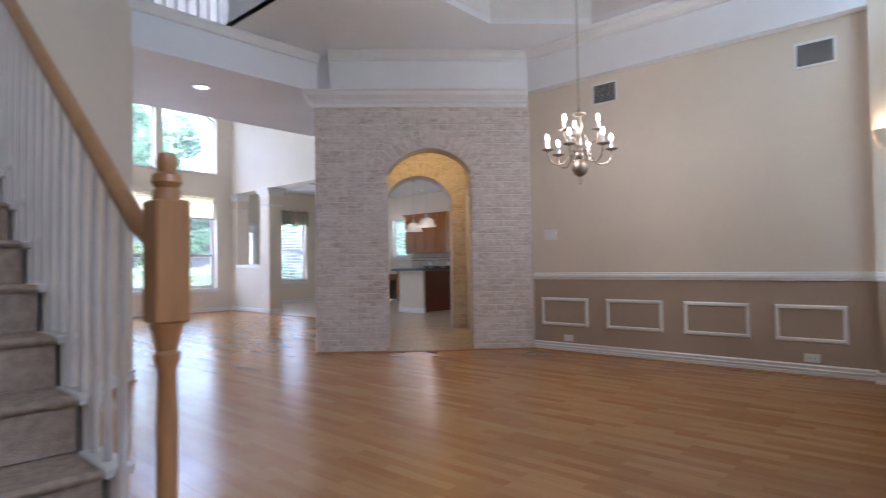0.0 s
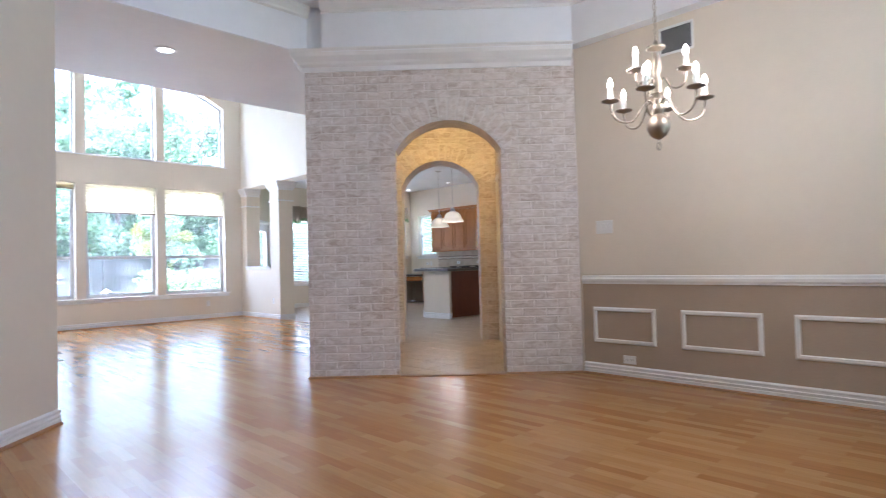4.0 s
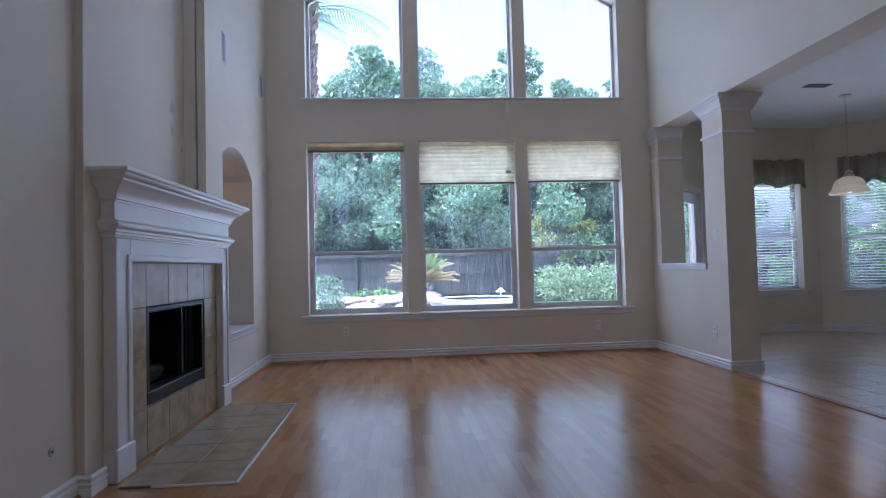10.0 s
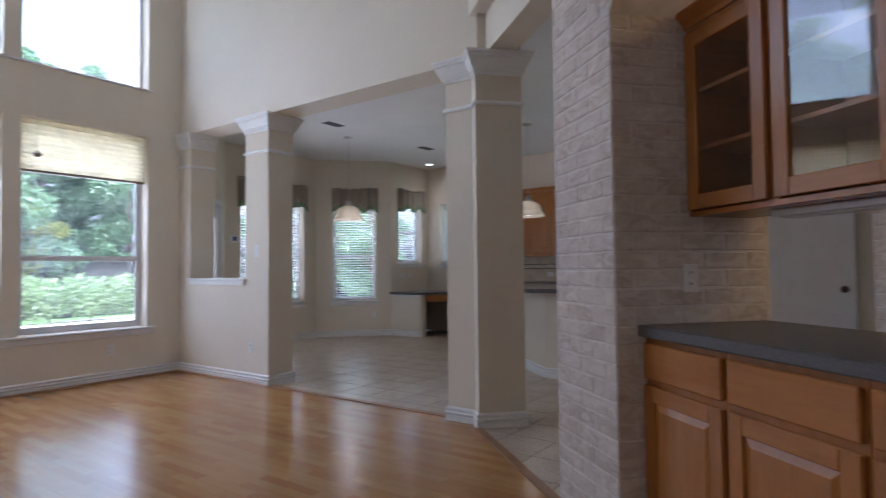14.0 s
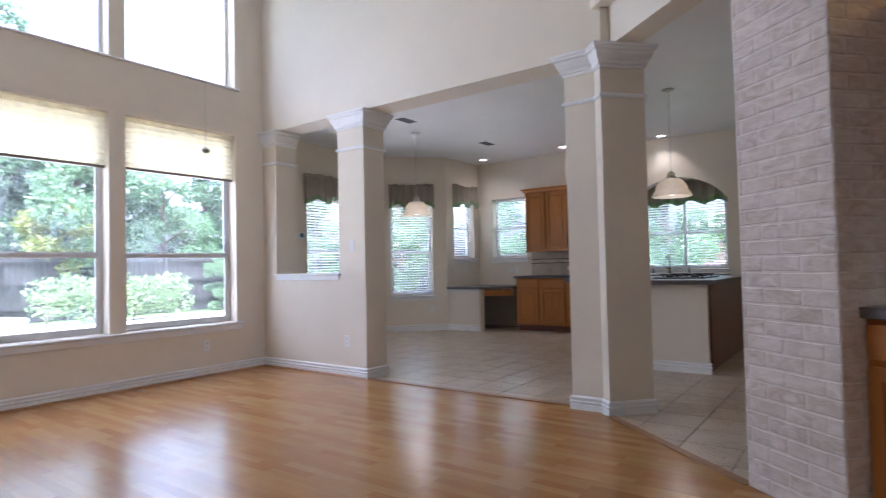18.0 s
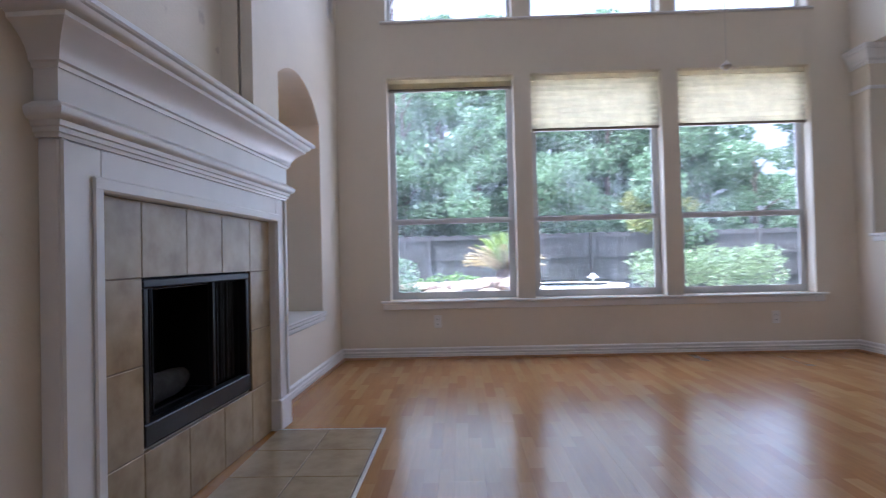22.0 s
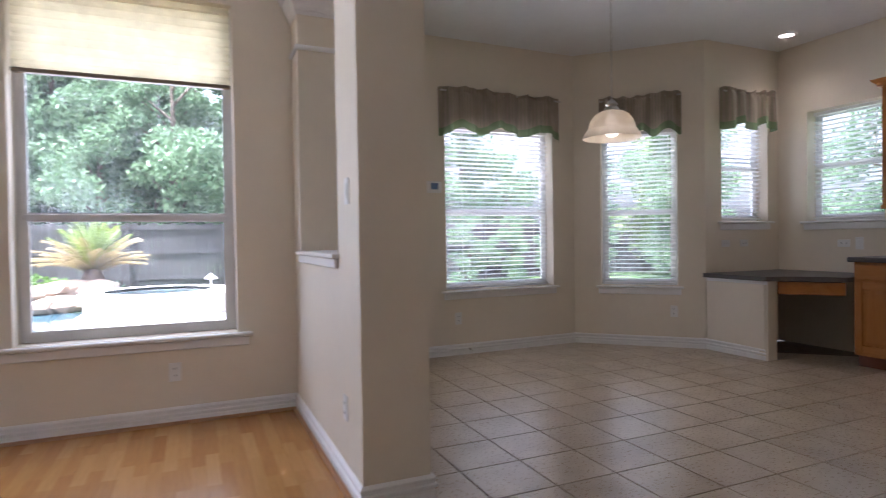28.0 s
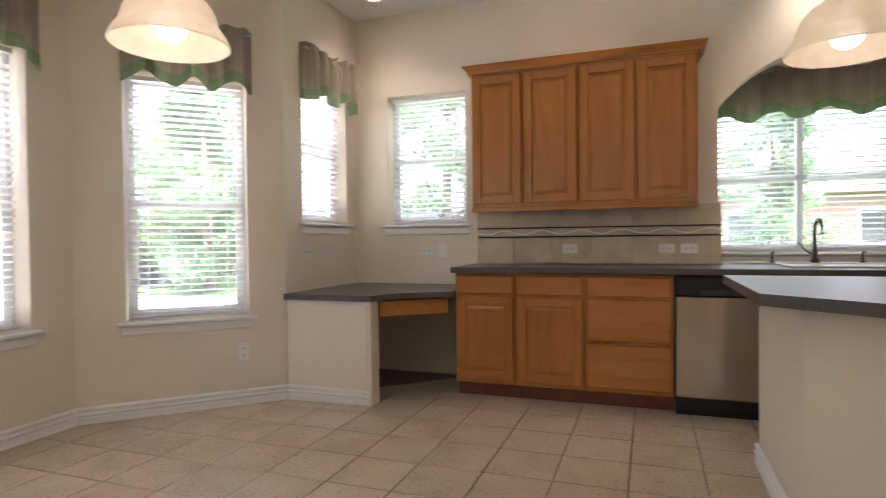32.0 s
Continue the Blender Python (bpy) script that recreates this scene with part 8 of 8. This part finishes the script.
lay_bricks("wall_brick_dining", C, A, 0.004, 2.80, arch_gap(0.69, 1.655, 2.06, 0.27), (0.69, 1.655, 2.06, 0.27))
lay_bricks("wall_brick_piers", A, B, 0.004, 2.97, arch_gap(0.545, 2.148, 2.15, 0.44), None)
lay_bricks("wall_brick_bar", bar_at(0.545, 0.0), bar_at(2.148, 0.0), 2.97, 2.975, None, (0, 1.603, 2.15, 0.44))
lay_bricks("wall_brick_piers", bar_at(2.148, 0.72), bar_at(2.148, 0), 0.004, 2.6, None, None, 120)
lay_bricks("wall_brick_dining", AR, (AR[0] + 0.212, AR[1] + 0.212), 0.004, 2.06, None, None, 60)
lay_bricks("wall_brick_piers", P2, AL, 0.004, 2.06, None, None, 80)
lay_bricks("wall_brick_kitchen", ves_at(2.2, 2.36), ves_at(0.35, 2.36), 0.004, 2.97, arch_gap(0.50, 1.52, 2.04, 0.34), (0.50, 1.52, 2.04, 0.34))
lay_bricks("wall_brick_kitchen", ves_at(1.70, 2.36), ves_at(1.70, 2.81), 0.004, 2.04, None, None, 120)
lay_bricks("wall_vestibule", ves_at(1.93, 0.301), ves_at(1.93, 2.356), 0.004, 2.97, lambda z: (0.94, 1.90) if z < 2.12 else None, None, 250)


# ---- floor pieces ----
def clip(poly, planes):
    """Cuts a polygon to the side of each line (a, b, c) where a x + b y <= c."""
    for a, b, c in planes:
        out = []
        for (x0, y0), (x1, y1) in zip(poly, poly[1:] + poly[:1]):
            d0, d1 = a * x0 + b * y0 - c, a * x1 + b * y1 - c
            if d0 <= 0:
                out.append((x0, y0))
            if d0 * d1 < 0:
                t = d0 / (d0 - d1)
                out.append((x0 + t * (x1 - x0), y0 + t * (y1 - y0)))
        poly = out
        if len(poly) < 3:
            return []
    return poly


def area(poly):
    return abs(sum(x0 * y1 - x1 * y0 for (x0, y0), (x1, y1) in zip(poly, poly[1:] + poly[:1]))) / 2


def line(p, q):
    """The half plane to the left of p to q."""
    dx, dy = q[0] - p[0], q[1] - p[1]
    return (dy, -dx, dy * p[0] - dx * p[1])


def lay(owner, name, mat, x0, x1, y0, y1, w, h, planes, gap, thick, stagger, bevel, rest=None):
    full = {}
    k = 0
    x = x0
    while x < x1:
        y = y0 - (((k * 0.37) % 1.0) * h if stagger else 0)
        while y < y1:
            rect = [(x + gap, y + gap), (x + w - gap, y + gap), (x + w - gap, y + h - gap), (x + gap, y + h - gap)]
            poly = clip(rect, planes)
            if poly and area(poly) > 0.004:
                if area(poly) > area(rect) - 1e-6:
                    if "me" not in full:
                        full["me"] = MB().box(-w / 2 + gap, -h / 2 + gap, -thick, w / 2 - gap, h / 2 - gap, 0, b=bevel).mesh(name, mat)
                    if rest is None:
                        part(name, full["me"], mat, owner, at=pose(x + w / 2, y + h / 2, 0))
                    else:
                        rest.box(x + gap, y + gap, -thick, x + w - gap, y + h - gap, 0)
                elif rest is None:
                    part(name, MB().prism(poly, -thick, 0), mat, owner)
                else:
                    rest.prism(poly, -thick, 0)
            y += h
        x += w
        k += 1


floor = solid("floor_planks", MB().box(1.0, 0.0, -0.0139, 1.05, 0.05, -0.0135), GROUT, "honey laminate plank floor with a soft sheen", category="floor")
far_c2 = (A[0] + (7.80 - A[0]), A[1] + (7.80 - A[0]) * DY / DX)
north = [line(A, far_c2), line((7.80, 5.0), (7.80, 14.0)), (0, 1, WW), (-1, 0, -2.99), (0, -1, -5.92)]
lay(floor, "plank", LAMINATE, 2.925, 7.9, 5.3, 13.2, 0.195, 1.29, north, 0.0002, 0.012, True, 0)
south = [(0, -1, -0.545), (1, 0, DW), line(C, A), (0, 1, 5.92), line((TW + 0.03, 5.92), (1.02, 3.62)), (-1, 0, -1.0)]
lay(floor, "plank", LAMINATE, 0.975, 6.9, 0.0, 6.0, 0.195, 1.29, south, 0.0002, 0.012, True, 0)
rest = MB()
lay(floor, "plank", LAMINATE, -1.365, 3.3, -2.6, 0.6, 0.195, 1.29, [(0, 1, 0.545), (1, 0, 3.25)], 0.0002, 0.012, True, 0, rest)
lay(floor, "plank", LAMINATE, -1.365, 1.0, 0.545, 7.0, 0.195, 1.29, [(0, -1, -0.545), (1, 0, 1.0)], 0.0002, 0.012, True, 0, rest)
lay(floor, "plank", LAMINATE, 1.365, 3.1, 6.5, 8.0, 0.195, 1.29, [(0, -1, -6.95), (0, 1, 7.87), (1, 0, 2.99), (-1, 0, -1.4)], 0.0002, 0.012, True, 0, rest)
part("planks", rest, LAMINATE, floor)["kind"] = "stuff"

tiles = solid("floor_tiles", MB().box(9.0, 11.0, -0.0139, 9.05, 11.05, -0.0135), GROUT, "beige ceramic kitchen floor tiles with dark grout", category="floor")
T = 0.33
kx, ky = 10.31 - 9 * T, 12.03 - 9 * T
upper = [(-1, 0, -7.82), (1, 0, 12.83), (0, 1, 14.23), (1, 1, 25.13), (-1, 1, 5.10), (0, -1, -ky)]
lay(tiles, "tile", FLOOR_TILE, kx - T, 12.9, ky, 14.4, T, T, upper, 0.0032, 0.011, False, 0.0015)
lower = [line(far_c2, A), (0, 1, ky), (1, 0, 12.83), (-1, -1, -10.975)]
rest = MB()
lay(tiles, "tile", FLOOR_TILE, kx - 9 * T, 12.9, ky - 14 * T, ky, T, T, lower, 0.0032, 0.011, False, 0.0, rest)
part("tiles", rest, FLOOR_TILE, tiles)["kind"] = "stuff"
